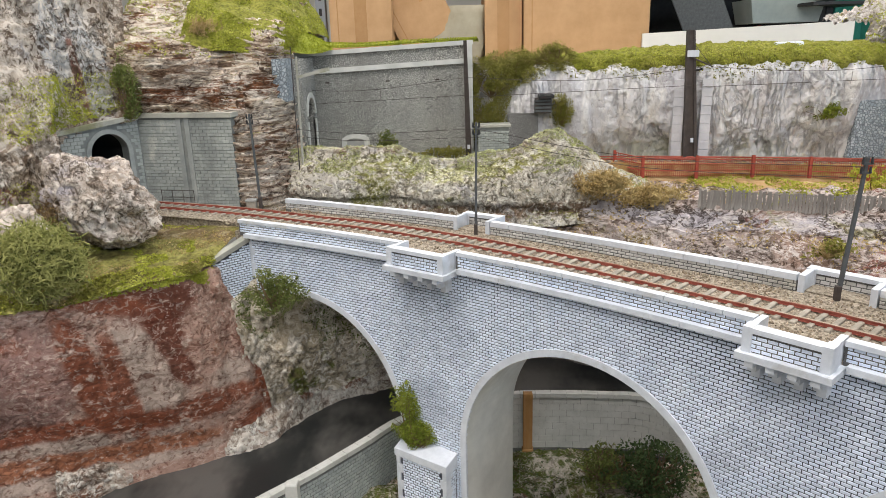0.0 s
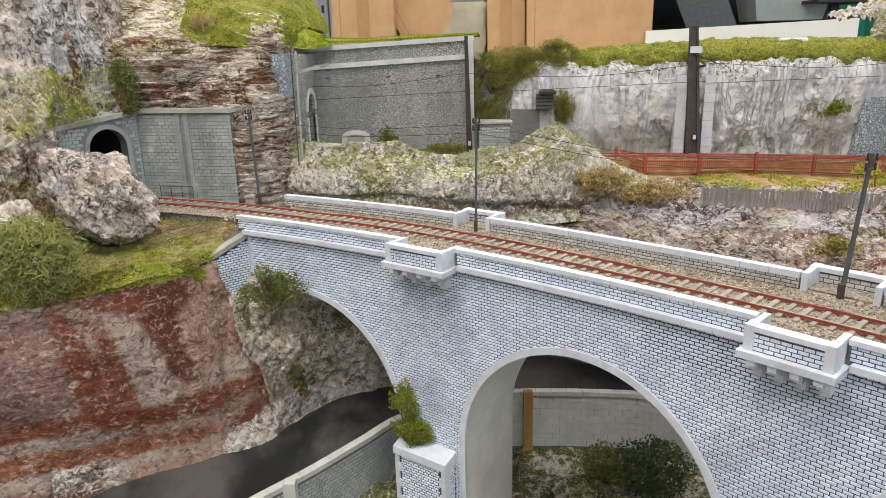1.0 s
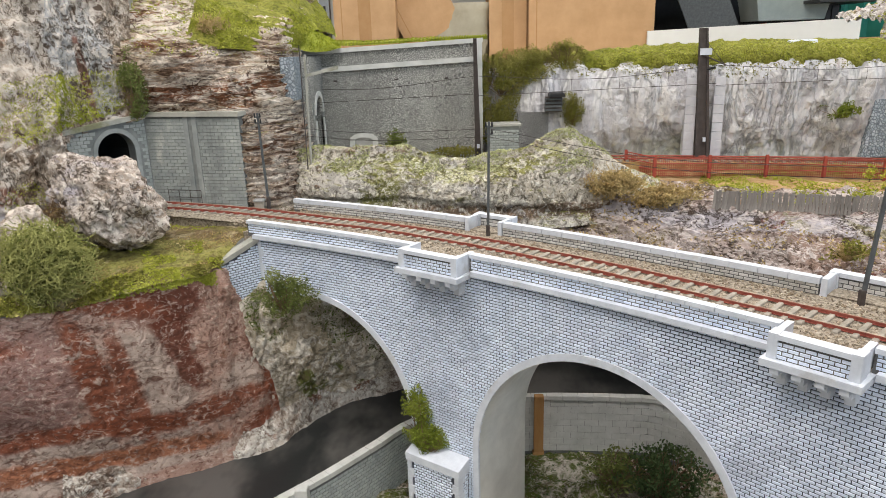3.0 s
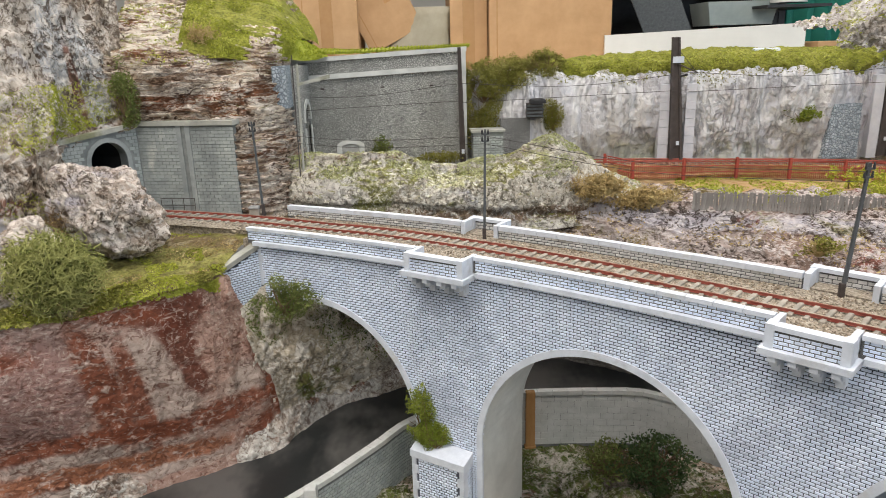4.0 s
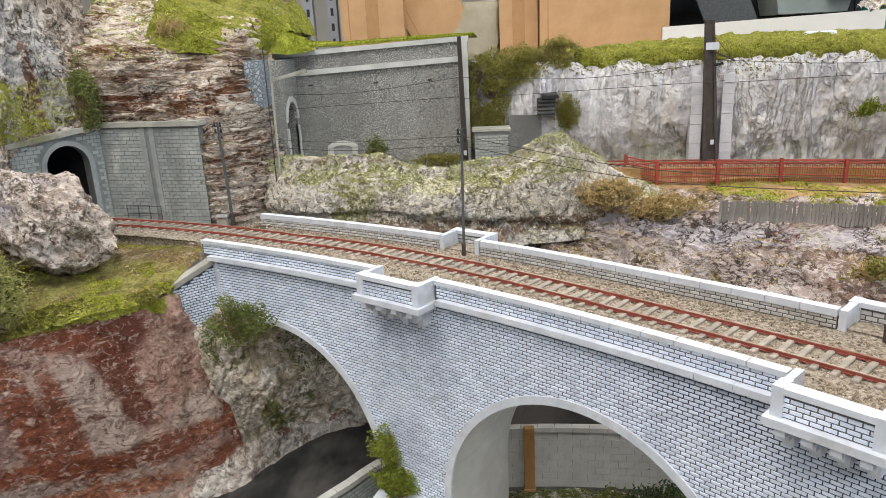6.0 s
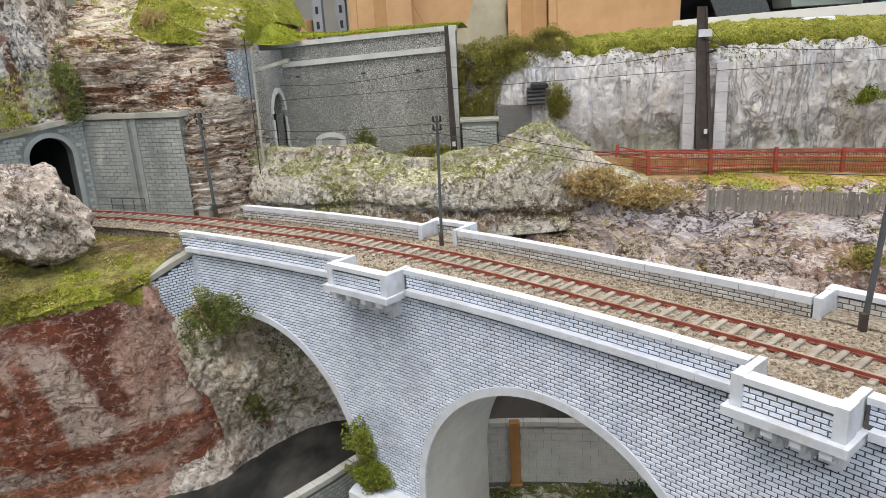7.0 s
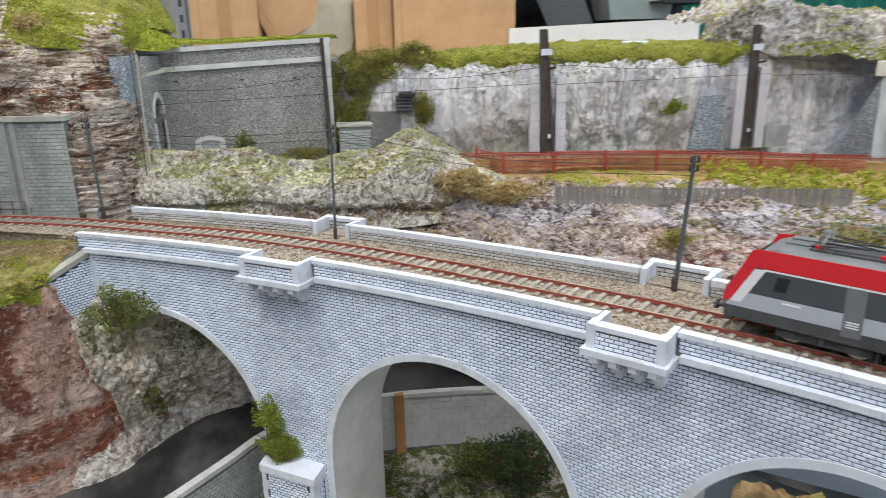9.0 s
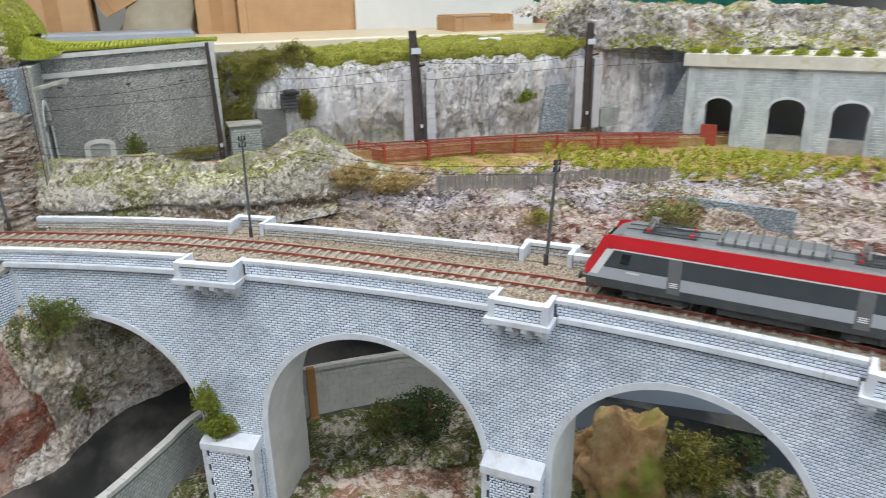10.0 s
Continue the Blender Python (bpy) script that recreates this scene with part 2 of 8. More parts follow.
M_CLIFF = rock("red_brown_cliff", [(0.38, (0.36, 0.205, 0.160)), (0.50, (0.45, 0.285, 0.230)), (0.62, (0.53, 0.37, 0.310))], (0.67, 0.53, 0.46), (0.15, 0.055, 0.035),
               stretch=(0.55, 0.55, 1.0), stroke=120, pits=0.4, bump=0.9, pale_at=(0.565, 0.66), dark_at=(0.43, 0.36), spots=CLIFF_PAINT, line=95, line_dark=0.28, line_pale=0.35,
               layers=[((0.30, 0.135, 0.08), 14, 0.585, 0.62, (1, 1, 0.5), None)])
M_BACKCLIFF = rock("blue_grey_painted_cliff", [(0.36, (0.45, 0.44, 0.475)), (0.50, (0.56, 0.55, 0.58)), (0.63, (0.67, 0.655, 0.665))], (0.80, 0.78, 0.765), (0.38, 0.36, 0.38),
                   scale=9, stroke=26, stretch=(1, 1, 0.22), pits=0.6, bump=1.0, bump_dist=0.004, pale_at=(0.52, 0.60), dark_at=(0.43, 0.35), line=40, line_dark=0.22, line_pale=0.45,
                   layers=[((0.42, 0.40, 0.42), 13, 0.58, 0.63, (1, 1, 0.25), None), ((0.46, 0.34, 0.28), 12, 0.56, 0.65, (1, 1, 0.5), None), ((0.20, 0.19, 0.085), 19, 0.64, 0.68, ONE, None)])
M_STRATA = rock("layered_rock", [(0.38, (0.40, 0.25, 0.165)), (0.48, (0.58, 0.44, 0.335)), (0.60, (0.72, 0.61, 0.51))], (0.88, 0.79, 0.70), (0.085, 0.040, 0.022), line=100, line_dark=0.45, line_pale=0.7,
                scale=20, stroke=95, stretch=(0.4, 0.4, 1.8), pits=0.9, pale_at=(0.51, 0.55), dark_at=(0.455, 0.42), bump_dist=0.004,
                bands=[((0.27, 0.115, 0.06), 0.408, 0.011, 0.06)],
                layers=[((0.26, 0.115, 0.06), 12, 0.58, 0.62, (0.6, 0.6, 1.8), None), ((0.30, 0.30, 0.08), 14, 0.46, 0.52, ONE, (0.5, 0.8))])
GREYROCK = (0.44, 0.44, 0.44)
HILL_PAINT = [(GREYROCK, (-0.326, 0.61, 0.47), (0.013, 0.050), 30, 4, 1.3), (GREYROCK, (-0.297, 0.61, 0.437), (0.014, 0.048), 30, -6, 1.3), ((0.19, 0.085, 0.060), (-0.312, 0.61, 0.43), (0.0035, 0.034), 30, -5, 1.6),
              ((0.47, 0.45, 0.49), (-0.352, 0.50, 0.315), (0.03, 0.02), 20, 0, 1.5), ((0.18, 0.08, 0.055), (-0.345, 0.50, 0.345), (0.03, 0.007), 20, 5, 1.5)]
M_HILL = rock("pale_hill_rock", [(0.38, (0.27, 0.20, 0.145)), (0.50, (0.39, 0.325, 0.265)), (0.62, (0.48, 0.425, 0.37))], (0.64, 0.575, 0.51), (0.085, 0.052, 0.032), spots=HILL_PAINT, line=105,
              stretch=(1, 1, 0.55), stroke=90, pits=0.9, pale_at=(0.53, 0.575), dark_at=(0.445, 0.405), layers=[((0.27, 0.15, 0.095), 11, 0.57, 0.61, ONE, None), ((0.37, 0.35, 0.355), 7, 0.54, 0.59, (1, 1, 0.35), None)])
M_BOULDER = rock("pale_boulder_rock", [(0.38, (0.37, 0.285, 0.225)), (0.50, (0.49, 0.41, 0.35)), (0.62, (0.54, 0.48, 0.45))], (0.74, 0.665, 0.60), (0.085, 0.055, 0.036),
                 scale=14, stroke=105, pits=0.9, pale_at=(0.53, 0.575), dark_at=(0.44, 0.40), layers=[((0.38, 0.27, 0.20), 20, 0.58, 0.62, ONE, None), ((0.46, 0.42, 0.45), 13, 0.55, 0.60, ONE, None)])
M_RIDGE = rock("mossy_ridge_rock", [(0.38, (0.43, 0.375, 0.295)), (0.50, (0.55, 0.50, 0.425)), (0.62, (0.62, 0.58, 0.53))], (0.76, 0.72, 0.64), (0.085, 0.068, 0.038),
               stroke=110, pits=0.65, pale_at=(0.53, 0.60), dark_at=(0.405, 0.365), bands=[((0.21, 0.145, 0.10), 0.3005, 0.008, 0.010)], line=125, line_dark=0.5,
               layers=[((0.24, 0.235, 0.085), 15, 0.57, 0.62, (1, 1, 1.6), None), ((0.30, 0.20, 0.14), 14, 0.60, 0.63, ONE, None), ((0.47, 0.45, 0.46), 8, 0.56, 0.61, ONE, None),
                       ((0.25, 0.245, 0.07), 18, 0.45, 0.51, ONE, (0.45, 0.80)), ((0.46, 0.45, 0.24), 34, 0.52, 0.56, ONE, (0.55, 0.88))])
M_PINK = rock("pink_white_rock", [(0.38, (0.27, 0.185, 0.150)), (0.50, (0.40, 0.325, 0.295)), (0.62, (0.475, 0.405, 0.38))], (0.63, 0.57, 0.545), (0.065, 0.038, 0.024),
              scale=8, stroke=80, stretch=(0.8, 0.8, 1.7), pits=0.85, pale_at=(0.53, 0.60), dark_at=(0.43, 0.385), line=70, line_dark=0.85, line_pale=0.75, warp=1.4,
              bands=[((0.49, 0.455, 0.485), 0.2985, 0.0080, 0.030)],
              layers=[((0.22, 0.085, 0.065), 9, 0.575, 0.61, (1, 1, 1.5), None), ((0.165, 0.125, 0.05), 7, 0.58, 0.62, ONE, None), ((0.30, 0.28, 0.17), 12, 0.60, 0.64, ONE, None)])
M_BANK = rock("grey_olive_rock", [(0.38, (0.43, 0.36, 0.26)), (0.50, (0.60, 0.52, 0.42)), (0.62, (0.72, 0.66, 0.57))], (0.88, 0.82, 0.75), (0.17, 0.12, 0.075), line_dark=0.45, pits=0.45,
              stroke=85, stretch=(0.8, 0.8, 1.0), dark_at=(0.43, 0.35), layers=[((0.17, 0.18, 0.05), 12, 0.62, 0.66, ONE, None), ((0.36, 0.18, 0.11), 10, 0.60, 0.64, ONE, None)])
M_CRAG = rock("white_crag_rock", [(0.38, (0.36, 0.32, 0.28)), (0.50, (0.50, 0.46, 0.43)), (0.62, (0.60, 0.57, 0.57))], (0.74, 0.71, 0.70), (0.12, 0.09, 0.06),
              stroke=34, pits=0.8, layers=[((0.30, 0.30, 0.08), 12, 0.48, 0.54, ONE, (0.55, 0.85)), ((0.34, 0.24, 0.17), 12, 0.58, 0.62, ONE, None)])
M_LEDGE = rock("white_water_ledge", [(0.36, (0.48, 0.40, 0.34)), (0.50, (0.60, 0.54, 0.48)), (0.64, (0.70, 0.66, 0.61))], (0.82, 0.79, 0.74), (0.173, 0.105, 0.075),
               stroke=100, layers=[((0.260, 0.112, 0.064), 12, 0.58, 0.62, ONE, None)])
M_LOW = rock("flood_plain_rock", [(0.38, (0.25, 0.18, 0.12)), (0.50, (0.44, 0.345, 0.26)), (0.62, (0.60, 0.51, 0.44))], (0.72, 0.645, 0.59), (0.10, 0.07, 0.04),
             stroke=40, layers=[((0.10, 0.125, 0.022), 10, 0.46, 0.50, ONE, None), ((0.30, 0.16, 0.11), 11, 0.58, 0.62, ONE, None)])
# brown kept dark so that the colour itself carries the bank's shade
M_SHADY = rock("brown_bank_shade_in_colour", [(0.38, (0.12, 0.105, 0.09)), (0.50, (0.20, 0.18, 0.16)), (0.62, (0.30, 0.27, 0.25))], (0.38, 0.35, 0.32), (0.04, 0.034, 0.028), stroke=22, stretch=(0.5, 0.5, 2))
M_GRASS = mat("grass_flock", [(0.36, (0.10, 0.085, 0.025)), (0.46, (0.20, 0.175, 0.055)), (0.55, (0.29, 0.275, 0.075)), (0.66, (0.42, 0.39, 0.14))], scale=50, detail=10, bump=1.0, grit=0.72,
              bump_scale=420, bump_dist=0.003, rough=0.95, hollow_shade=0.4, layers=[((0.24, 0.165, 0.09), 13, 0.49, 0.56, ONE, None), ((0.46, 0.38, 0.23), 26, 0.56, 0.61, ONE, None)])
M_GREEN = mat("bright_green_flock", [(0.3, (0.15, 0.17, 0.02)), (0.5, (0.28, 0.31, 0.035)), (0.7, (0.42, 0.43, 0.09))], scale=90, detail=8, bump=1.0,
              bump_scale=500, bump_dist=0.002, rough=0.95)
M_EARTH = mat("earth_and_scatter", [(0.3, (0.21, 0.115, 0.050)), (0.5, (0.41, 0.255, 0.12)), (0.7, (0.54, 0.41, 0.235))], scale=70, detail=8, bump=0.8,
              bump_scale=400, bump_dist=0.0015, rough=0.95, layers=[((0.27, 0.30, 0.06), 12, 0.5, 0.62, ONE, None)])
M_BALLAST = mat("ballast", [(0.3, (0.085, 0.065, 0.048)), (0.5, (0.33, 0.28, 0.22)), (0.7, (0.52, 0.46, 0.38))], scale=500, detail=3, bump=1.0,
                bump_scale=700, bump_dist=0.0012, rough=0.95)
# paler blotches in the water's colour stand for soft reflections
M_WATER = mat("dark_river_resin_reflections", [(0.42, (0.018, 0.020, 0.021)), (0.60, (0.100, 0.095, 0.090))], scale=15, detail=4, rough=0.30, bump=0.08, bump_scale=40,
              bump_dist=0.002, spec=0.5, stretch=(1, 0.5, 1))
M_RAILTOP = mat("worn_rail_head", [(0.40, (0.34, 0.12, 0.08)), (0.55, (0.52, 0.40, 0.32))], scale=30, rough=0.4, bump=0.05, metal=0.4)
M_RAIL = two_tone("rusty_rail", (0.22, 0.050, 0.036), (0.40, 0.12, 0.09), scale=150, rough=0.7, bump=0.1)
M_SLEEPER = two_tone("weathered_sleeper", (0.23, 0.205, 0.17), (0.42, 0.38, 0.325), scale=120, per_object=0.12, bump=0.3)
M_WALLSTONE = two_tone("grey_rubble_stone", (0.22, 0.22, 0.215), (0.40, 0.40, 0.39), scale=70, per_island=0.25, bump=0.3)
M_TUNNEL = two_tone("grey_green_ashlar", (0.25, 0.275, 0.27), (0.39, 0.41, 0.39), scale=60, per_island=0.10, bump=0.3,
                    layers=[((0.19, 0.205, 0.20), 16, 0.54, 0.64, (1, 1, 0.22), None), ((0.52, 0.52, 0.475), 22, 0.57, 0.66, (1, 1, 0.35), None)])
M_DARKASHLAR = two_tone("dark_grey_ashlar", (0.20, 0.22, 0.22), (0.34, 0.355, 0.345), scale=60, bump=0.3,
                         layers=[((0.13, 0.14, 0.14), 20, 0.52, 0.62, (1, 1, 0.2), None), ((0.42, 0.42, 0.39), 24, 0.58, 0.66, (1, 1, 0.3), None)])
M_COPE = two_tone("weathered_coping_stone", (0.27, 0.27, 0.24), (0.46, 0.45, 0.40), scale=60, bump=0.4, layers=[((0.20, 0.20, 0.12), 25, 0.52, 0.66, (1, 1, 1), None)])
M_GALLERY = two_tone("blue_white_gallery_stone", (0.44, 0.50, 0.54), (0.62, 0.67, 0.70), scale=50, per_island=0.08, bump=0.3, layers=[((0.34, 0.39, 0.42), 14, 0.54, 0.64, (1, 1, 0.3), None)])
M_FASCIA = two_tone("cream_white_slab", (0.56, 0.55, 0.49), (0.72, 0.70, 0.64), scale=40, bump=0.4, layers=[((0.46, 0.42, 0.16), 14, 0.56, 0.64, (1, 1, 1), None)])
M_CONC = two_tone("pale_concrete", (0.46, 0.47, 0.45), (0.62, 0.62, 0.60), scale=70, bump=0.25)
M_BLACK = two_tone("tunnel_darkness_black", (0.01, 0.01, 0.01), (0.02, 0.02, 0.02), scale=70, bump=0)
M_MAST = two_tone("dark_mast_paint", (0.045, 0.035, 0.032), (0.09, 0.075, 0.07), scale=90, rough=0.6, bump=0.1)
M_GREYMAST = two_tone("grey_mast_paint", (0.06, 0.065, 0.07), (0.11, 0.12, 0.125), scale=90, rough=0.5, bump=0.05)
M_REDF = two_tone("red_fence_plastic", (0.27, 0.045, 0.03), (0.40, 0.085, 0.06), scale=150, rough=0.6, bump=0.05)
M_WOOD = two_tone("grey_weathered_wood", (0.14, 0.125, 0.115), (0.36, 0.335, 0.31), scale=120, per_object=0.2, bump=0.2, stretch=(1, 1, 0.2))
M_LEAF = mat("olive_foliage", [(0.3, (0.07, 0.09, 0.02)), (0.5, (0.16, 0.19, 0.05)), (0.7, (0.30, 0.32, 0.12))], scale=60, bump=0, rough=0.9, per_island=0.35)
M_LEAFB = mat("pale_green_foliage", [(0.3, (0.05, 0.06, 0.012)), (0.5, (0.12, 0.135, 0.03)), (0.7, (0.26, 0.27, 0.08))], scale=40, bump=0, rough=0.9, per_island=0.35)
M_LEAFD = mat("dark_green_foliage", [(0.3, (0.03, 0.055, 0.02)), (0.5, (0.07, 0.11, 0.04)), (0.7, (0.13, 0.18, 0.07))], scale=60, bump=0, rough=0.9, per_island=0.35)
M_MOSS = mat("moss_green", [(0.3, (0.10, 0.13, 0.015)), (0.5, (0.20, 0.24, 0.03)), (0.7, (0.32, 0.34, 0.08))], scale=60, bump=0, rough=0.95, per_island=0.3)
M_STRAW = mat("straw_scatter", [(0.3, (0.25, 0.16, 0.06)), (0.5, (0.42, 0.31, 0.13)), (0.7, (0.56, 0.47, 0.25))], scale=60, bump=0, rough=0.95, per_island=0.3)
M_OLIVE = mat("olive_brown_foliage", [(0.3, (0.13, 0.12, 0.02)), (0.5, (0.24, 0.23, 0.05)), (0.7, (0.38, 0.34, 0.12))], scale=60, bump=0, rough=0.95, per_island=0.3)
M_LILAC = two_tone("pale_lilac_block", (0.48, 0.48, 0.52), (0.64, 0.63, 0.66), scale=60, bump=0.2)
M_MOSSG = mat("moss_mat", [(0.3, (0.15, 0.16, 0.02)), (0.5, (0.29, 0.29, 0.05)), (0.7, (0.42, 0.40, 0.10))], scale=70, detail=8, bump=1.0,
              bump_scale=400, bump_dist=0.003, rough=0.95, hollow_shade=0.5)
M_MOSSY = mat("yellow_green_flock", [(0.35, (0.22, 0.24, 0.03)), (0.5, (0.36, 0.38, 0.05)), (0.65, (0.52, 0.52, 0.12))], scale=45, bump=0, rough=0.95, per_island=0.2)
M_MOSSP = mat("pale_olive_flock", [(0.3, (0.28, 0.30, 0.10)), (0.5, (0.46, 0.47, 0.24)), (0.7, (0.62, 0.62, 0.42))], scale=45, bump=0, rough=0.95, per_island=0.3)
M_LEAFG = mat("vivid_green_flock", [(0.3, (0.17, 0.20, 0.012)), (0.5, (0.31, 0.35, 0.025)), (0.7, (0.45, 0.45, 0.07))], scale=60, bump=0, rough=0.95, per_island=0.3)
M_LEAFV = mat("vine_foliage", [(0.3, (0.22, 0.24, 0.02)), (0.5, (0.38, 0.40, 0.05)), (0.7, (0.55, 0.53, 0.14))], scale=60, bump=0, rough=0.95, per_island=0.3)
M_STRAWT = two_tone("straw_fibre", (0.32, 0.22, 0.09), (0.55, 0.42, 0.20), scale=100, bump=0)
M_STONE = mat("ballast_stone", [(0.3, (0.16, 0.11, 0.07)), (0.5, (0.33, 0.27, 0.20)), (0.7, (0.52, 0.47, 0.40))], scale=200, bump=0, rough=0.9, per_island=0.45)
M_TUNNELP = two_tone("grey_green_small_stone", (0.30, 0.34, 0.34), (0.46, 0.49, 0.47), scale=60, per_island=0.10, bump=0.3)
M_TIMBER = two_tone("ochre_timber", (0.34, 0.17, 0.06), (0.46, 0.26, 0.11), scale=90, bump=0.3, stretch=(1, 1, 0.2))
M_JOINTR = two_tone("dark_flood_wall_joint", (0.11, 0.115, 0.115), (0.21, 0.215, 0.21), scale=80, bump=0.2)
M_TAPE = two_tone("brown_tape", (0.36, 0.20, 0.09), (0.42, 0.25, 0.12), scale=20, rough=0.25, bump=0.02, spec=0.5)
M_CREAM = two_tone("cream_laminate", (0.66, 0.58, 0.42), (0.74, 0.66, 0.50), scale=6, rough=0.4, bump=0.02)
M_SACK = two_tone("beige_paper", (0.30, 0.27, 0.20), (0.40, 0.365, 0.28), scale=12, bump=0.2, rough=0.8)
M_TUB = two_tone("cloudy_plastic", (0.26, 0.31, 0.30), (0.36, 0.41, 0.40), scale=10, rough=0.3, bump=0)
M_LABELB = two_tone("pale_blue_label", (0.45, 0.58, 0.62), (0.60, 0.70, 0.72), scale=40, rough=0.5, bump=0)
M_LABELO = two_tone("orange_label", (0.42, 0.16, 0.06), (0.52, 0.24, 0.10), scale=40, rough=0.5, bump=0)
M_LGREY = two_tone("loco_mid_grey", (0.13, 0.14, 0.15), (0.18, 0.19, 0.20), scale=60, rough=0.45, bump=0.02, spec=0.5)
M_LDARK = two_tone("loco_dark_grey", (0.05, 0.055, 0.06), (0.09, 0.095, 0.10), scale=80, rough=0.55, bump=0.05)
M_LLIGHT = two_tone("loco_silver_grey", (0.38, 0.41, 0.46), (0.44, 0.47, 0.52), scale=40, rough=0.4, bump=0.02, spec=0.5)
M_LBAND = two_tone("loco_slate", (0.045, 0.055, 0.065), (0.065, 0.075, 0.085), scale=40, rough=0.4, bump=0.02, spec=0.5)
M_LWHITE = two_tone("loco_white", (0.70, 0.71, 0.73), (0.80, 0.80, 0.82), scale=40, rough=0.4, bump=0)
M_LRED = two_tone("loco_red", (0.58, 0.012, 0.022), (0.66, 0.02, 0.03), scale=40, rough=0.35, bump=0, spec=0.5)
M_GLASS = two_tone("smoked_glass", (0.012, 0.013, 0.015), (0.02, 0.022, 0.025), scale=20, rough=0.08, bump=0, spec=0.6)
M_HEAD = two_tone("headlight_lens", (0.75, 0.35, 0.10), (0.85, 0.50, 0.20), scale=20, rough=0.1, bump=0, spec=0.6)
M_STEEL = two_tone("bright_steel", (0.45, 0.44, 0.43), (0.58, 0.57, 0.55), scale=60, rough=0.3, bump=0.05, metal=0.9)
M_WAGON = two_tone("wagon_grey_blue", (0.16, 0.21, 0.26), (0.27, 0.32, 0.37), scale=60, rough=0.7, bump=0.1)
M_SKYBLUE = two_tone("container_sky_blue", (0.01, 0.22, 0.50), (0.015, 0.27, 0.58), scale=40, rough=0.5, bump=0.02)
M_NAVY = two_tone("container_navy", (0.01, 0.045, 0.16), (0.015, 0.06, 0.20), scale=40, rough=0.5, bump=0.02)
M_BRICKO = two_tone("painted_brick_pale_single", (0.60, 0.685, 0.82), (0.80, 0.865, 0.97), scale=60, bump=0.2, rough=0.75, per_object=0.10,
                    layers=[((0.40, 0.45, 0.55), 14, 0.52, 0.75, ONE, None)])
M_CARD = two_tone("cardboard", (0.40, 0.24, 0.12), (0.52, 0.33, 0.18), scale=8, bump=0.1, rough=0.8)
M_PANEL = two_tone("white_board", (0.62, 0.62, 0.60), (0.72, 0.72, 0.70), scale=4, bump=0.02, rough=0.6)
M_TEAL = two_tone("teal_cloth", (0.02, 0.17, 0.13), (0.035, 0.23, 0.18), scale=5, bump=0.1, rough=0.9)
M_DARK = two_tone("black_plastic", (0.015, 0.015, 0.017), (0.04, 0.04, 0.042), scale=12, bump=0.05, rough=0.5)
M_HALL = two_tone("hall_paint", (0.50, 0.49, 0.46), (0.58, 0.57, 0.54), scale=3, bump=0.05)
M_FLOOR = two_tone("hall_floor_vinyl", (0.30, 0.30, 0.30), (0.40, 0.40, 0.39), scale=5, bump=0.02, rough=0.4)
M_GREY = two_tone("blue_grey_metal", (0.25, 0.28, 0.33), (0.33, 0.36, 0.41), scale=8, bump=0.02, rough=0.4)

# ---- building helpers ----


def link_mesh(name, verts, faces, material, smooth=False):
    me = bpy.data.meshes.new(name)
    me.from_pydata([tuple(v) for v in verts], [], faces)
    me.materials.append(material)
    if smooth:
        me.shade_smooth()
    me.update()
    return new(name, me)


def part(name, geo, material, parent=None, label="", smooth=False):
    """Links a (verts, faces) pair as one mesh object, under its thing if one is given."""
    ob = link_mesh(name, geo[0], geo[1], material, smooth)
    if parent:
        ob.parent = parent
    if label:
        ob["label"] = label
    return ob


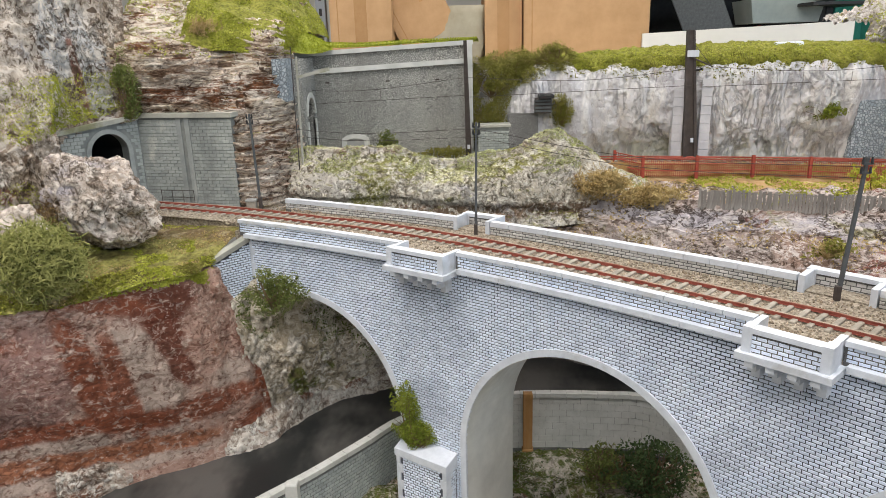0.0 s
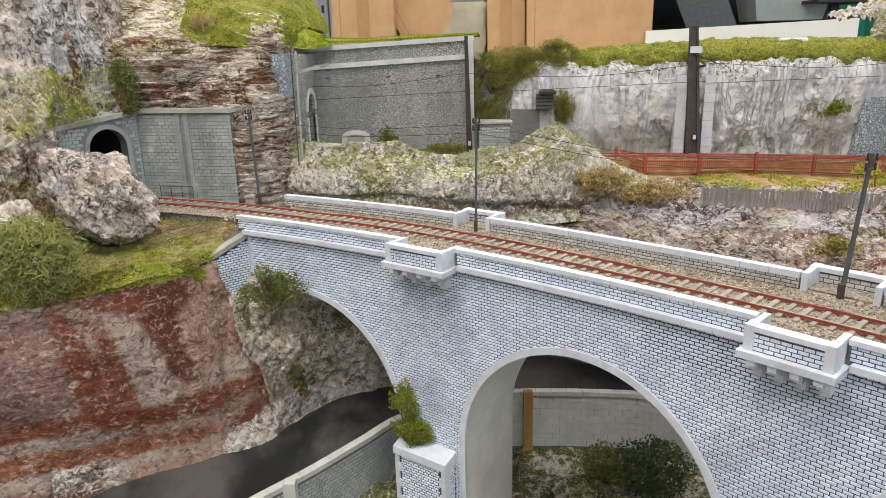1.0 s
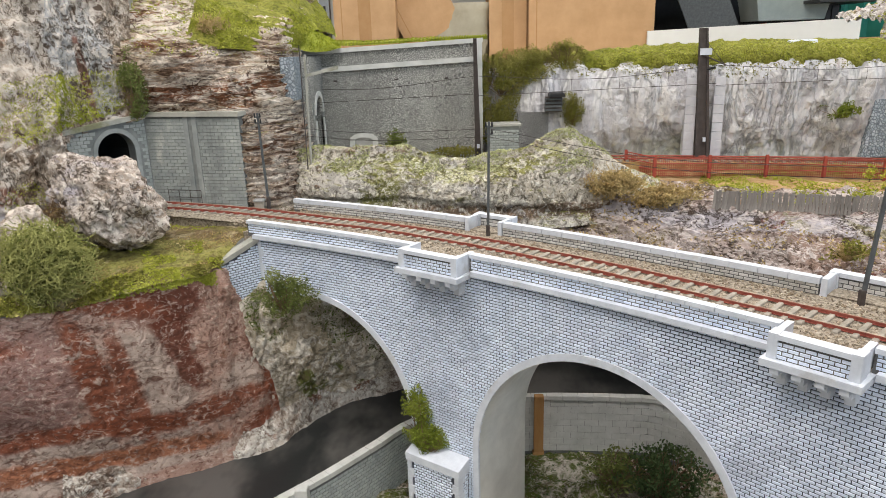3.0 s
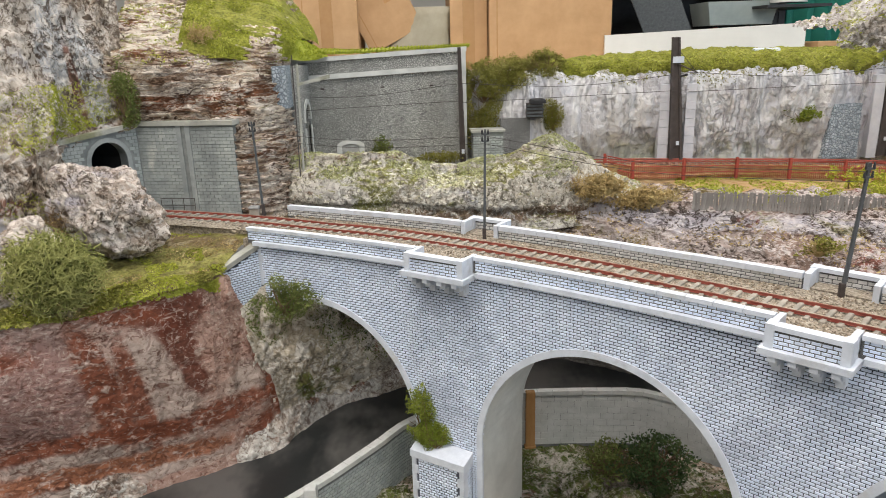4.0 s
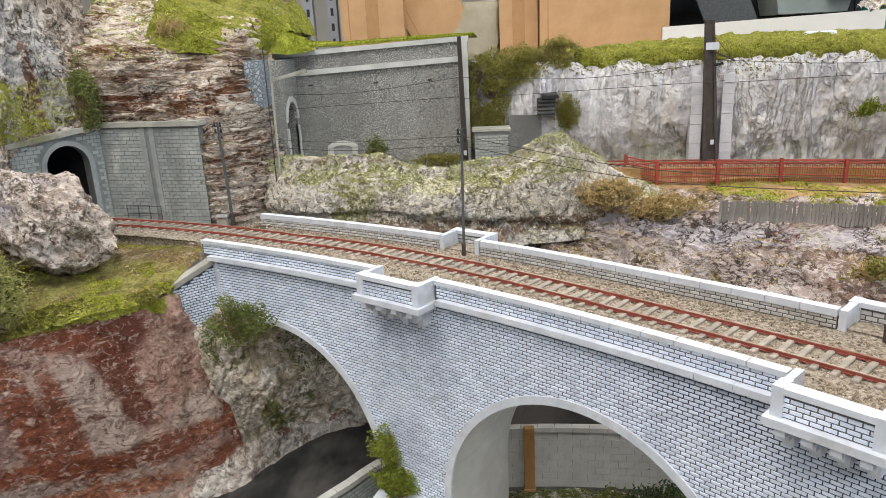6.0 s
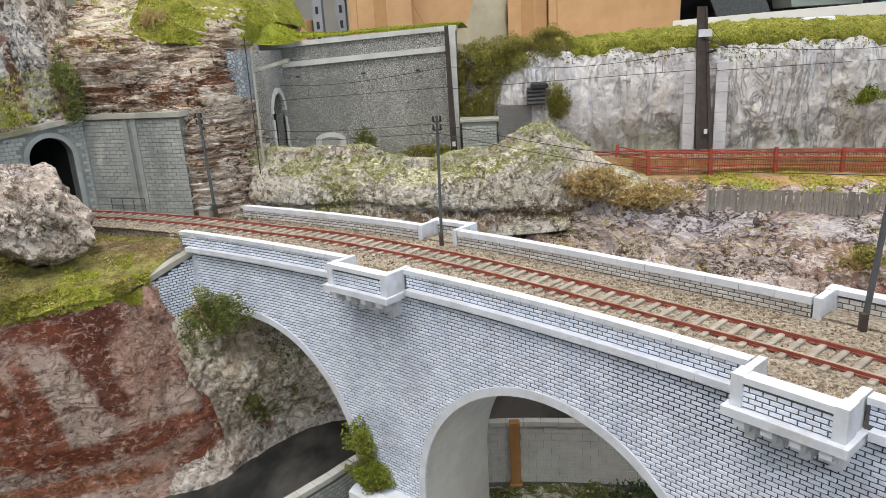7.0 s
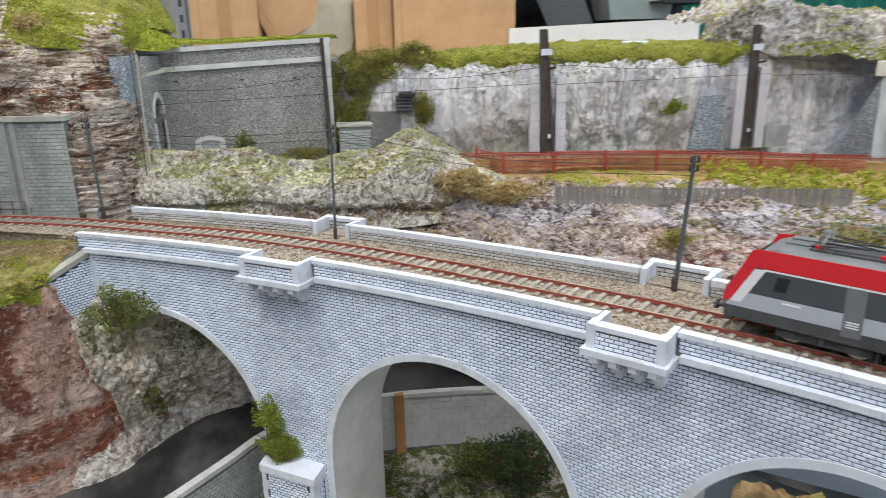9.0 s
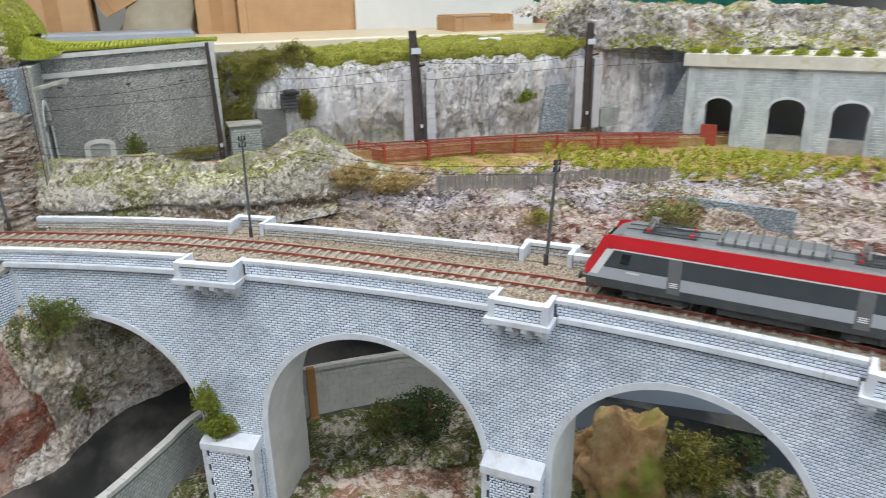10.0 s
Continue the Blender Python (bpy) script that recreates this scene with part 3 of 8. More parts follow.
class Geo:
    """Collects vertices and faces."""

    def __init__(self):
        self.v, self.f = [], []

    def __getitem__(self, i):
        return (self.v, self.f)[i]

    def add(self, verts, faces):
        k = len(self.v)
        self.v += [Vector(p) for p in verts]
        self.f += [tuple(i + k for i in f) for f in faces]
        return self

    def hexa(self, p):
        """A block from eight corners: four below, four above, both going round."""
        return self.add(p, [(3, 2, 1, 0), (4, 5, 6, 7), (0, 1, 5, 4), (1, 2, 6, 5), (2, 3, 7, 6), (3, 0, 4, 7)])

    def box(self, x0, x1, y0, y1, z0, z1, m=None):
        p = [Vector(q) for q in ((x0, y0, z0), (x1, y0, z0), (x1, y1, z0), (x0, y1, z0), (x0, y0, z1), (x1, y0, z1), (x1, y1, z1), (x0, y1, z1))]
        return self.hexa([m @ q for q in p] if m else p)

    def bevel_box(self, x0, x1, y0, y1, z0, z1, b, m=None):
        """A block whose top edges are chamfered by b."""
        rings = [(x0, x1, y0, y1, z0), (x0, x1, y0, y1, z1 - b), (x0 + b, x1 - b, y0 + b, y1 - b, z1)]
        p = []
        for a0, a1, c0, c1, z in rings:
            p += [Vector(q) for q in ((a0, c0, z), (a1, c0, z), (a1, c1, z), (a0, c1, z))]
        f = [(3, 2, 1, 0), (8, 9, 10, 11)]
        for k in (0, 4):
            f += [(k + i, k + (i + 1) % 4, k + 4 + (i + 1) % 4, k + 4 + i) for i in range(4)]
        return self.add([m @ q for q in p] if m else p, f)

    def tube(self, pts, radii, n=8, cap=True):
        """A round bar along points."""
        pts = [Vector(p) for p in pts]
        k0 = len(self.v)
        for i, p in enumerate(pts):
            d = (pts[min(i + 1, len(pts) - 1)] - pts[max(i - 1, 0)]).normalized()
            a = d.orthogonal().normalized()
            b = d.cross(a)
            r = radii[i] if isinstance(radii, (list, tuple)) else radii
            self.v += [p + r * (math.cos(2 * math.pi * j / n) * a + math.sin(2 * math.pi * j / n) * b) for j in range(n)]
        for i in range(len(pts) - 1):
            for j in range(n):
                a, b = k0 + i * n + j, k0 + i * n + (j + 1) % n
                self.f.append((a, b, b + n, a + n))
        if cap:
            self.f.append(tuple(k0 + j for j in range(n))[::-1])
            self.f.append(tuple(k0 + (len(pts) - 1) * n + j for j in range(n)))
        return self


def thing(name, label, category, group="", at=None):
    ob = new(name)
    ob.empty_display_size = 0.01
    if at is not None:
        ob.location = at
    return tagged(ob, label, category, group)


def spline(points, n):
    """n points along a smooth curve through the given ones."""
    p = [Vector(q) for q in points]
    p = [2 * p[0] - p[1]] + p + [2 * p[-1] - p[-2]]
    out, m = [], len(p) - 3
    for k in range(n):
        u = k / (n - 1) * m
        i = min(int(u), m - 1)
        t = u - i
        a, b, c, d = p[i : i + 4]
        out.append(0.5 * ((2 * b) + (c - a) * t + (2 * a - 5 * b + 4 * c - d) * t * t + (3 * b - a - 3 * c + d) * t ** 3))
    return out


def rough_rock(p, f=1.0):
    q = Vector(p) * f
    return 0.55 * noise.fractal(q * 14, 1.0, 2.0, 5) + 0.30 * (noise.ridged_multi_fractal(q * 45, 1.0, 2.1, 4, 1.0, 2.0) - 1.0) + 0.22 * (noise.ridged_multi_fractal(q * 120, 0.9, 2.1, 4, 1.0, 2.0) - 1.0)


def ledges(p):
    """Beds of layered rock, uneven and broken."""
    z = p[2] * 150 + 1.6 * noise.noise(Vector(p) * 9) + 0.9 * noise.noise(Vector(p) * 45)
    s = z - math.floor(z)
    return (s ** 1.5 - 0.5) * (0.6 + 0.8 * abs(noise.noise(Vector((p[0] * 30, p[1] * 30, math.floor(z) * 7.3)))))


def folds(p):
    """Slumped, overlapping folds with rounded crests and sharp troughs."""
    q = Vector((p[0] * 0.75 + p[2] * 1.1, p[1] * 0.75, p[2] * 1.9))
    q += 0.02 * Vector((noise.noise(q * 17), noise.noise(q * 17 + Vector((5, 1, 2))), noise.noise(q * 17 + Vector((2, 7, 4)))))
    return 0.8 * noise.fractal(q * 9, 1.0, 2.0, 3) + 0.75 * (1 - abs(noise.noise(q * 26)) * 2.2) * 0.6 + 0.4 * (0.5 - abs(noise.noise(q * 60)) * 1.4) + 0.16 * (noise.ridged_multi_fractal(q * 120, 0.9, 2.1, 4, 1.0, 2.0) - 1.0)


def streaks(p):
    return noise.fractal(Vector((p[0] * 40, p[1] * 40, p[2] * 9)), 1.0, 2.0, 5)


def sheet(name, profiles, nu, nv, material, amp=0.006, kind=None, fade=0.0, smooth=True):
    """A surface lofted over profile curves, roughened along its normals."""
    rows = [spline(c, nu) for c in profiles]
    cols = [spline([r[i] for r in rows], nv) for i in range(nu)]
    grid = [[cols[i][j] for i in range(nu)] for j in range(nv)]
    verts, faces = [], []
    for j in range(nv):
        for i in range(nu):
            p = grid[j][i]
            du = grid[j][min(i + 1, nu - 1)] - grid[j][max(i - 1, 0)]
            dv = grid[min(j + 1, nv - 1)][i] - grid[max(j - 1, 0)][i]
            nrm = du.cross(dv)
            nrm = nrm.normalized() if nrm.length > 1e-12 else Vector((0, 0, 1))
            w = 1.0
            if fade:
                w = min(1.0, j / (nv - 1) / fade, (1 - j / (nv - 1)) / fade)
            verts.append(p + nrm * amp * w * (kind or rough_rock)(p))
    for j in range(nv - 1):
        for i in range(nu - 1):
            a = j * nu + i
            faces.append((a, a + 1, a + nu + 1, a + nu))
    return link_mesh(name, verts, faces, material, smooth)


# the viaduct's plan: an arc about a centre behind the viewer
CX, CY, RAD = -0.7193, -0.5763, 1.2537


def on_arc(deg, r, z):
    a = radians(deg)
    return Vector((CX + (RAD + r) * math.sin(a), CY + (RAD + r) * math.cos(a), z))


def arc_bar(geo, a0, a1, r0, r1, z0, z1, step=0.5):
    """A bar of rectangular section that follows the arc; r0 and r1 may be functions of the angle."""
    n = max(1, round((a1 - a0) / step))
    f0 = r0 if callable(r0) else lambda a: r0
    f1 = r1 if callable(r1) else lambda a: r1
    ring = []
    for k in range(n + 1):
        a = a0 + (a1 - a0) * k / n
        ring.append([on_arc(a, f0(a), z0), on_arc(a, f1(a), z0), on_arc(a, f1(a), z1), on_arc(a, f0(a), z1)])
    verts = [p for q in ring for p in q]
    faces = [(0, 1, 2, 3), tuple(4 * n + i for i in (3, 2, 1, 0))]
    for k in range(n):
        for i in range(4):
            faces.append((4 * k + i, 4 * k + 4 + i, 4 * k + 4 + (i + 1) % 4, 4 * k + (i + 1) % 4))
    return geo.add(verts, faces)


def back_edge(a):
    """The far parapet's line, not quite true to the arc."""
    pts = [(20, 0.084), (26, 0.084), (32, 0.086), (36, 0.085), (40, 0.083), (44, 0.085), (48, 0.087), (62, 0.087)]
    for (x0, y0), (x1, y1) in zip(pts, pts[1:]):
        if a <= x1:
            return y0 + (y1 - y0) * max(0.0, (a - x0) / (x1 - x0))
    return pts[-1][1]


Z_CAP, Z_LEDGE, Z_DECK, Z_RAIL = 0.3127, 0.3020, 0.3024, 0.3060
ARCHES = [(28.88, 0.1616, 0.0993), (39.965, 0.1695, 0.0946), (50.06, 0.1855, 0.0860), (60.1, 0.188, 0.0860)]
REFUGES = [(33.40, 35.62), (44.38, 46.22), (54.05, 55.85)]
A_START, A_END = 26.55, 64.0
# ---- the viaduct ----
BODY = 0.063
viaduct = tagged(thing("viaduct", "curved white-grey brick railway viaduct with tall arches", "viaduct"), kind="structure")


def span_floor():
    """Stations along the bridge: the angle and the underside's height, arch by arch."""
    mid, zc, ro = ARCHES[0]
    out = [(A_START, zc + math.sqrt((ro - 0.0048) ** 2 - ((A_START - mid) * radians(1) * RAD) ** 2))]
    for mid, zc, ro in ARCHES:
        ri = ro - 0.0048
        half = math.degrees(ri / RAD)
        if mid - half > A_START:
            out += [(mid - half - 0.001, 0.02), (mid - half, 0.02)]
        for k in range(41):
            ph = math.pi * (1 - k / 40)
            if mid + half * math.cos(ph) > A_START + 0.05:
                out.append((mid + half * math.cos(ph), zc + ri * math.sin(ph)))
        out += [(mid + half, 0.02), (mid + half + 0.001, 0.02)]
    return out + [(A_END + 0.5, 0.02)]


def viaduct_body():
    st = span_floor()
    front, under, back = Geo(), Geo(), Geo()
    for (a0, z0), (a1, z1) in zip(st, st[1:]):
        q = [on_arc(a0, 0, z0), on_arc(a1, 0, z1), on_arc(a1, 0, 0.300), on_arc(a0, 0, 0.300)]
        if a1 - a0 > 0.5:
            n = round((a1 - a0) / 0.4)
            for k in range(n):
                b0, b1 = a0 + (a1 - a0) * k / n, a0 + (a1 - a0) * (k + 1) / n
                front.add([on_arc(b0, 0, z0), on_arc(b1, 0, z1), on_arc(b1, 0, 0.3), on_arc(b0, 0, 0.3)], [(0, 1, 2, 3)])
                back.add([on_arc(b0, BODY, z0), on_arc(b1, BODY, z1), on_arc(b1, BODY, 0.292), on_arc(b0, BODY, 0.292)], [(3, 2, 1, 0)])
        elif a1 - a0 > 0.0005:
            front.add(q, [(0, 1, 2, 3)])
            back.add([on_arc(a0, BODY, z0), on_arc(a1, BODY, z1), on_arc(a1, BODY, 0.292), on_arc(a0, BODY, 0.292)], [(3, 2, 1, 0)])
        under.add([on_arc(a0, 0, z0), on_arc(a0, BODY, z0), on_arc(a1, BODY, z1), on_arc(a1, 0, z1)], [(0, 1, 2, 3)])
    part("spandrel_wall", front, M_MORTAR, viaduct, "dark joints behind pale bricks")
    part("back_wall", back, M_BRICK, viaduct)
    part("soffit", under, M_SOFFIT, viaduct, "smooth grey arch underside and pier sides")


viaduct_body()


def arch_rings():
    for mid, zc, ro in ARCHES:
        g = Geo()
        ri = ro - 0.0048
        prev = None
        prof = [(0.02, None)] + [(None, k) for k in range(49)] + [(0.02, "end")]
        ring = []
        for z, k in prof:
            ph = math.pi if k is None else (0 if k == "end" else math.pi * (1 - k / 48))
            if mid + math.degrees(ro * math.cos(ph) / RAD) < A_START + 0.02:
                continue
            def at(rr, r):
                a = mid + math.degrees(rr * math.cos(ph) / RAD)
                return on_arc(a, r, z if z is not None else zc + rr * math.sin(ph))
            ring.append([at(ri, -0.0012), at(ro, -0.0012), at(ro, 0.001), at(ri, 0.001)])
        verts = [p for q in ring for p in q]
        faces = []
        for k in range(len(ring) - 1):
            for i in range(4):
                faces.append((4 * k + i, 4 * k + (i + 1) % 4, 4 * k + 4 + (i + 1) % 4, 4 * k + 4 + i))
        g.add(verts, faces)
        part("arch_ring", g, M_WHITE, viaduct, "smooth white stone arch ring")


arch_rings()

# ledge, parapets and caps between the refuges
deck = tagged(part("track_bed", arc_bar(Geo(), A_START - 0.7, A_END + 0.5, 0.0005, lambda a: back_edge(a) - 0.0005, 0.292, Z_DECK), M_BALLAST), "brown-grey ballasted track bed on the viaduct", "track bed", kind="structure")


def parapet_run(name, a0, a1, r_in, side):
    """side -1: towards the viewer, +1: the far side. r_in is the wall's inner face."""
    rf = (lambda a: r_in(a)) if callable(r_in) else (lambda a: r_in)
    t, thick = 0.0036, 0.0026 if side < 0 else 0.0038
    wall = tagged(part(name, arc_bar(Geo(), a0, a1, lambda a: rf(a) + side * t, rf, 0.2995, Z_CAP - thick), M_PJOINT),
                  "low white brick parapet along the viaduct deck", "parapet", kind="structure")
    n = max(1, round((a1 - a0) * radians(1) * RAD / 0.0165))
    for k in range(n):
        g = Geo()
        b0, b1 = a0 + (a1 - a0) * k / n + 0.008, a0 + (a1 - a0) * (k + 1) / n - 0.008
        arc_bar(g, b0, b1, lambda a: rf(a) + side * (t + 0.0012), lambda a: rf(a) - side * 0.0008, Z_CAP - thick, Z_CAP)
        part("cap_stone", g, M_WHITE, wall)
    return wall


front_runs = [(26.1, 33.40), (35.62, 44.38), (46.22, 54.05), (55.85, 64.0)]
for a0, a1 in front_runs:
    parapet_run("parapet_front", a0, a1, 0.0036, -1)
back_refuges = [(33.05, 34.55), (44.0, 45.8), (54.0, 55.8)]
back_runs = [(25.4, 33.05), (34.55, 44.0), (45.8, 54.0), (55.8, 64.0)]
for a0, a1 in back_runs:
    parapet_run("parapet_back", a0, a1, lambda a: back_edge(a) - 0.0052, 1)


def string_course():
    for a0, a1 in [(26.45, 33.28), (35.74, 44.26), (46.34, 53.93), (55.97, 64.0)]:
        n = max(1, round((a1 - a0) * radians(1) * RAD / 0.0165))
        for k in range(n):
            b0, b1 = a0 + (a1 - a0) * k / n + 0.006, a0 + (a1 - a0) * (k + 1) / n - 0.006
            part("ledge_stone", arc_bar(Geo(), b0, b1, -0.0042, 0.001, 0.2987, Z_LEDGE), M_WHITE, viaduct)


string_course()


def refuge(a0, a1, base, side, depth):
    """A bay where a walker stands clear of trains: floor slab, pillars, cap stones and corbels."""
    ob = tagged(thing("refuge_bay", "white stone refuge bay corbelled out from the viaduct parapet", "refuge bay", "viaduct refuges"), kind="structure")
    s = side
    out = base + s * depth
    w = math.degrees(0.0046 / RAD)
    lo, hi = (out, base + 0.004) if s < 0 else (base - 0.004, out)
    arc_bar(g := Geo(), a0 - 0.09, a1 + 0.09, lo - (0.0028 if s < 0 else 0), hi + (0.0028 if s > 0 else 0), 0.2968, 0.3003)
    part("floor_slab", g, M_WHITE, ob)
    part("bay_floor", arc_bar(Geo(), a0 + w * 0.5, a1 - w * 0.5, lo + 0.004 if s < 0 else lo, hi if s < 0 else hi - 0.004, 0.3003, Z_DECK + 0.0009), M_BALLAST, ob)
    part("front_wall", arc_bar(Geo(), a0 + w, a1 - w, out + (0.0012 if s < 0 else -0.0055), out + (0.0055 if s < 0 else -0.0012), 0.3003, Z_CAP - 0.0026), M_PJOINT, ob)
    part("front_cap", arc_bar(Geo(), a0 + w, a1 - w, out + (0 if s < 0 else -0.0068), out + (0.0068 if s < 0 else 0), Z_CAP - 0.0026, Z_CAP), M_WHITE, ob)
    for b in (a0, a1):
        c0, c1 = (b, b + w) if b == a0 else (b - w, b)
        part("pillar", arc_bar(Geo(), c0, c1, *sorted((out, out - s * 0.0085)), 0.3003, Z_CAP + 0.0003), M_WHITE, ob)
        part("side_wall", arc_bar(Geo(), c0 + 0.03, c1 - 0.03, *sorted((out - s * 0.0085, base - s * 0.006)), 0.3003, Z_CAP), M_WHITE, ob)
    if s < 0:
        for k in range(4):
            m = a0 + (a1 - a0) * (k + 0.5) / 4
            for d, z0, z1 in ((0.0168, 0.2935, 0.2968), (0.0125, 0.2900, 0.2935), (0.0070, 0.2850, 0.2900)):
                part("corbel", arc_bar(Geo(), m - 0.095, m + 0.095, -d, 0.0005, z0, z1), M_WHITE, ob)
    return ob


for a0, a1 in REFUGES:
    refuge(a0, a1, 0.0, -1, 0.0150)
for a0, a1 in back_refuges:
    refuge(a0, a1, back_edge((a0 + a1) / 2), 1, 0.0170)

# ---- the track ----
TRACK = [(14, -0.004), (17, 0.008), (19.4, 0.021), (22, 0.0325), (25, 0.0425), (28, 0.0490), (31, 0.0515), (35, 0.0485), (38, 0.0450), (41, 0.0418), (46, 0.0412), (66, 0.0412)]
TRACK_LINE = spline([(a, r, 0) for a, r in TRACK], 400)


def track_at(a, off, z):
    """A place on the line: off from its middle, z over the deck; it eases inwards and climbs a little to the tunnel."""
    k = next((i for i in range(1, 399) if TRACK_LINE[i].x >= a), 399)
    p, q = TRACK_LINE[k - 1], TRACK_LINE[k]
    r = p.y + (q.y - p.y) * (a - p.x) / (q.x - p.x)
    return on_arc(a, r + off, z + 0.006 * max(0.0, 28 - a) / 7)


def rail_bar(off):
    g = Geo()
    for w, z0, z1 in ((0.0008, 0.3038, 0.3042), (0.0003, 0.3042, 0.3051), (0.0005, 0.3051, 0.3057)):
        ring, n = [], 96
        for k in range(n + 1):
            a = 15.0 + (64.5 - 15.0) * k / n
            ring += [track_at(a, off - w, z0), track_at(a, off + w, z0), track_at(a, off + w, z1), track_at(a, off - w, z1)]
        g.add(ring, [(4 * k + i, 4 * k + 4 + i, 4 * k + 4 + (i + 1) % 4, 4 * k + (i + 1) % 4) for k in range(n) for i in range(4)] + [(0, 1, 2, 3)])
    return g


for off in (-0.0092, 0.0092):
    head = []
    for k in range(97):
        a = 15.0 + 49.5 * k / 96
        head += [track_at(a, off - 0.00050, 0.3057), track_at(a, off + 0.00050, 0.3057), track_at(a, off + 0.00045, Z_RAIL), track_at(a, off - 0.00045, Z_RAIL)]
    top = Geo().add(head, [(4 * k + i, 4 * k + 4 + i, 4 * k + 4 + (i + 1) % 4, 4 * k + (i + 1) % 4) for k in range(96) for i in range(4)])
    bar = part("rail", rail_bar(off), M_RAIL)
    part("rail_head", top, M_RAILTOP, bar, "worn rail head")
    tagged(bar, "rust-red model railway rail on grey sleepers", "rail", "track rails", "structure")
g = Geo()
for k in range(40):
    a, b = 15.0 + 13.2 * k / 40, 15.0 + 13.2 * (k + 1) / 40
    g.hexa([track_at(x, o, z) for z in (0.290, 0.3004) for x, o in ((a, -0.020), (b, -0.020), (b, 0.020), (a, 0.020))])
tagged(part("track_bed_approach", g, M_BALLAST), "brown-grey ballast under the line towards the tunnel", "track bed", kind="structure")


def ballast_bed():
    """Loose stones heaped to the sleepers' tops, with sloping shoulders."""
    verts, faces, nu, nv = [], [], 900, 33
    for i in range(nu):
        a = 15.0 + 49.5 * i / (nu - 1)
        for j in range(nv):
            o = -0.0225 + 0.045 * j / (nv - 1)
            p = track_at(a, o, 0.3031)
            drop = max(0.0, abs(o) - 0.0150) * 0.32
            bump = 0.0007 * noise.noise(p * 420) + 0.0006 * noise.noise(p * 900)
            verts.append(p + Vector((0, 0, bump - drop)))
    for i in range(nu - 1):
        for j in range(nv - 1):
            k = i * nv + j
            faces.append((k, k + 1, k + nv + 1, k + nv))
    return link_mesh("track_ballast", verts, faces, M_BALLAST, False)


tagged(ballast_bed(), "brown-grey ballast heaped between the sleepers", "ballast", kind="structure")
sleeper = link_mesh("sleeper", *Geo().bevel_box(-0.0015, 0.0015, -0.0142, 0.0142, 0, 0.0028, 0.0004), M_SLEEPER)
tagged(sleeper, "weathered grey-beige sleeper under the rails", "sleeper", "track sleepers")
step = math.degrees(0.0082 / RAD)
for k in range(int((64.0 - 15.5) / step)):
    a = 15.5 + k * step
    ob = sleeper if k == 0 else copy_thing(sleeper, Matrix.Identity(4))
    ob.matrix_basis = Matrix.Translation(track_at(a, random.uniform(-0.0004, 0.0004), 0.3016)) @ pose(0, 0, 0, 0, 0, -a + random.uniform(-1.5, 1.5))

# ---- landforms ----
LAND = "structure"
CLIFF = [
    [(-0.50, 0.34, 0.283), (-0.36, 0.405, 0.279), (-0.268, 0.445, 0.279), (-0.212, 0.480, 0.284), (-0.190, 0.505, 0.281), (-0.135, 0.560, 0.275), (-0.08, 0.600, 0.268), (0.02, 0.640, 0.26), (0.20, 0.62, 0.25), (0.45, 0.45, 0.25)],
    [(-0.50, 0.35, 0.24), (-0.36, 0.400, 0.235), (-0.268, 0.440, 0.235), (-0.216, 0.475, 0.240), (-0.180, 0.506, 0.240), (-0.130, 0.565, 0.23), (-0.07, 0.610, 0.23), (0.03, 0.655, 0.22), (0.20, 0.64, 0.22), (0.46, 0.47, 0.22)],
    [(-0.50, 0.36, 0.19), (-0.36, 0.415, 0.185), (-0.275, 0.445, 0.185), (-0.228, 0.465, 0.185), (-0.170, 0.508, 0.185), (-0.122, 0.560, 0.18), (-0.07, 0.600, 0.175), (0.03, 0.660, 0.17), (0.20, 0.65, 0.17), (0.47, 0.49, 0.17)],
    [(-0.50, 0.35, 0.145), (-0.36, 0.408, 0.145), (-0.280, 0.447, 0.145), (-0.218, 0.478, 0.145), (-0.166, 0.515, 0.145), (-0.124, 0.570, 0.145), (-0.07, 0.612, 0.145), (0.03, 0.665, 0.145), (0.20, 0.66, 0.145), (0.48, 0.50, 0.145)],
    [(-0.50, 0.34, 0.110), (-0.36, 0.400, 0.110), (-0.270, 0.445, 0.110), (-0.205, 0.482, 0.110), (-0.160, 0.517, 0.110), (-0.116, 0.570, 0.11), (-0.06, 0.620, 0.11), (0.03, 0.670, 0.11), (0.20, 0.67, 0.11), (0.49, 0.51, 0.11)]]
river_cliff = tagged(sheet("ground_river_cliff", [c[:5] + [((-0.184, 0.526, 0.281), (-0.172, 0.533, 0.240))[k] if k < 2 else tuple(a + (b - a) * 0.35 for a, b in zip(c[4], c[5]))] for k, c in enumerate(CLIFF)], 460, 230, M_CLIFF, 0.0050,
             lambda p: 0.40 * rough_rock(p) + 0.9 * streaks(p)), "red-brown painted rock cliff above the river", "cliff", kind=LAND)
cliff_sheet = tagged(sheet("ground_arch_bank", [[((-0.174, 0.526, 0.250), (-0.170, 0.520, 0.228))[k] if k < 2 else tuple(a + (b - a) * 0.1 + (0.003 if i == 1 else 0) for i, (a, b) in enumerate(zip(c[4], c[5])))] + c[5:] for k, c in enumerate(CLIFF)], 460, 180, M_BANK, 0.0075,
             lambda p: 1.1 * rough_rock(p)), "grey and olive rock bank under the arch", "rock bank", kind=LAND)
EDGE = [(-0.285, 0.430), (-0.2676, 0.4385), (-0.240, 0.464), (-0.2136, 0.4860), (-0.183, 0.4960), (-0.1565, 0.5110), (-0.128, 0.555), (-0.102, 0.586), (-0.056, 0.613), (0.03, 0.664)]
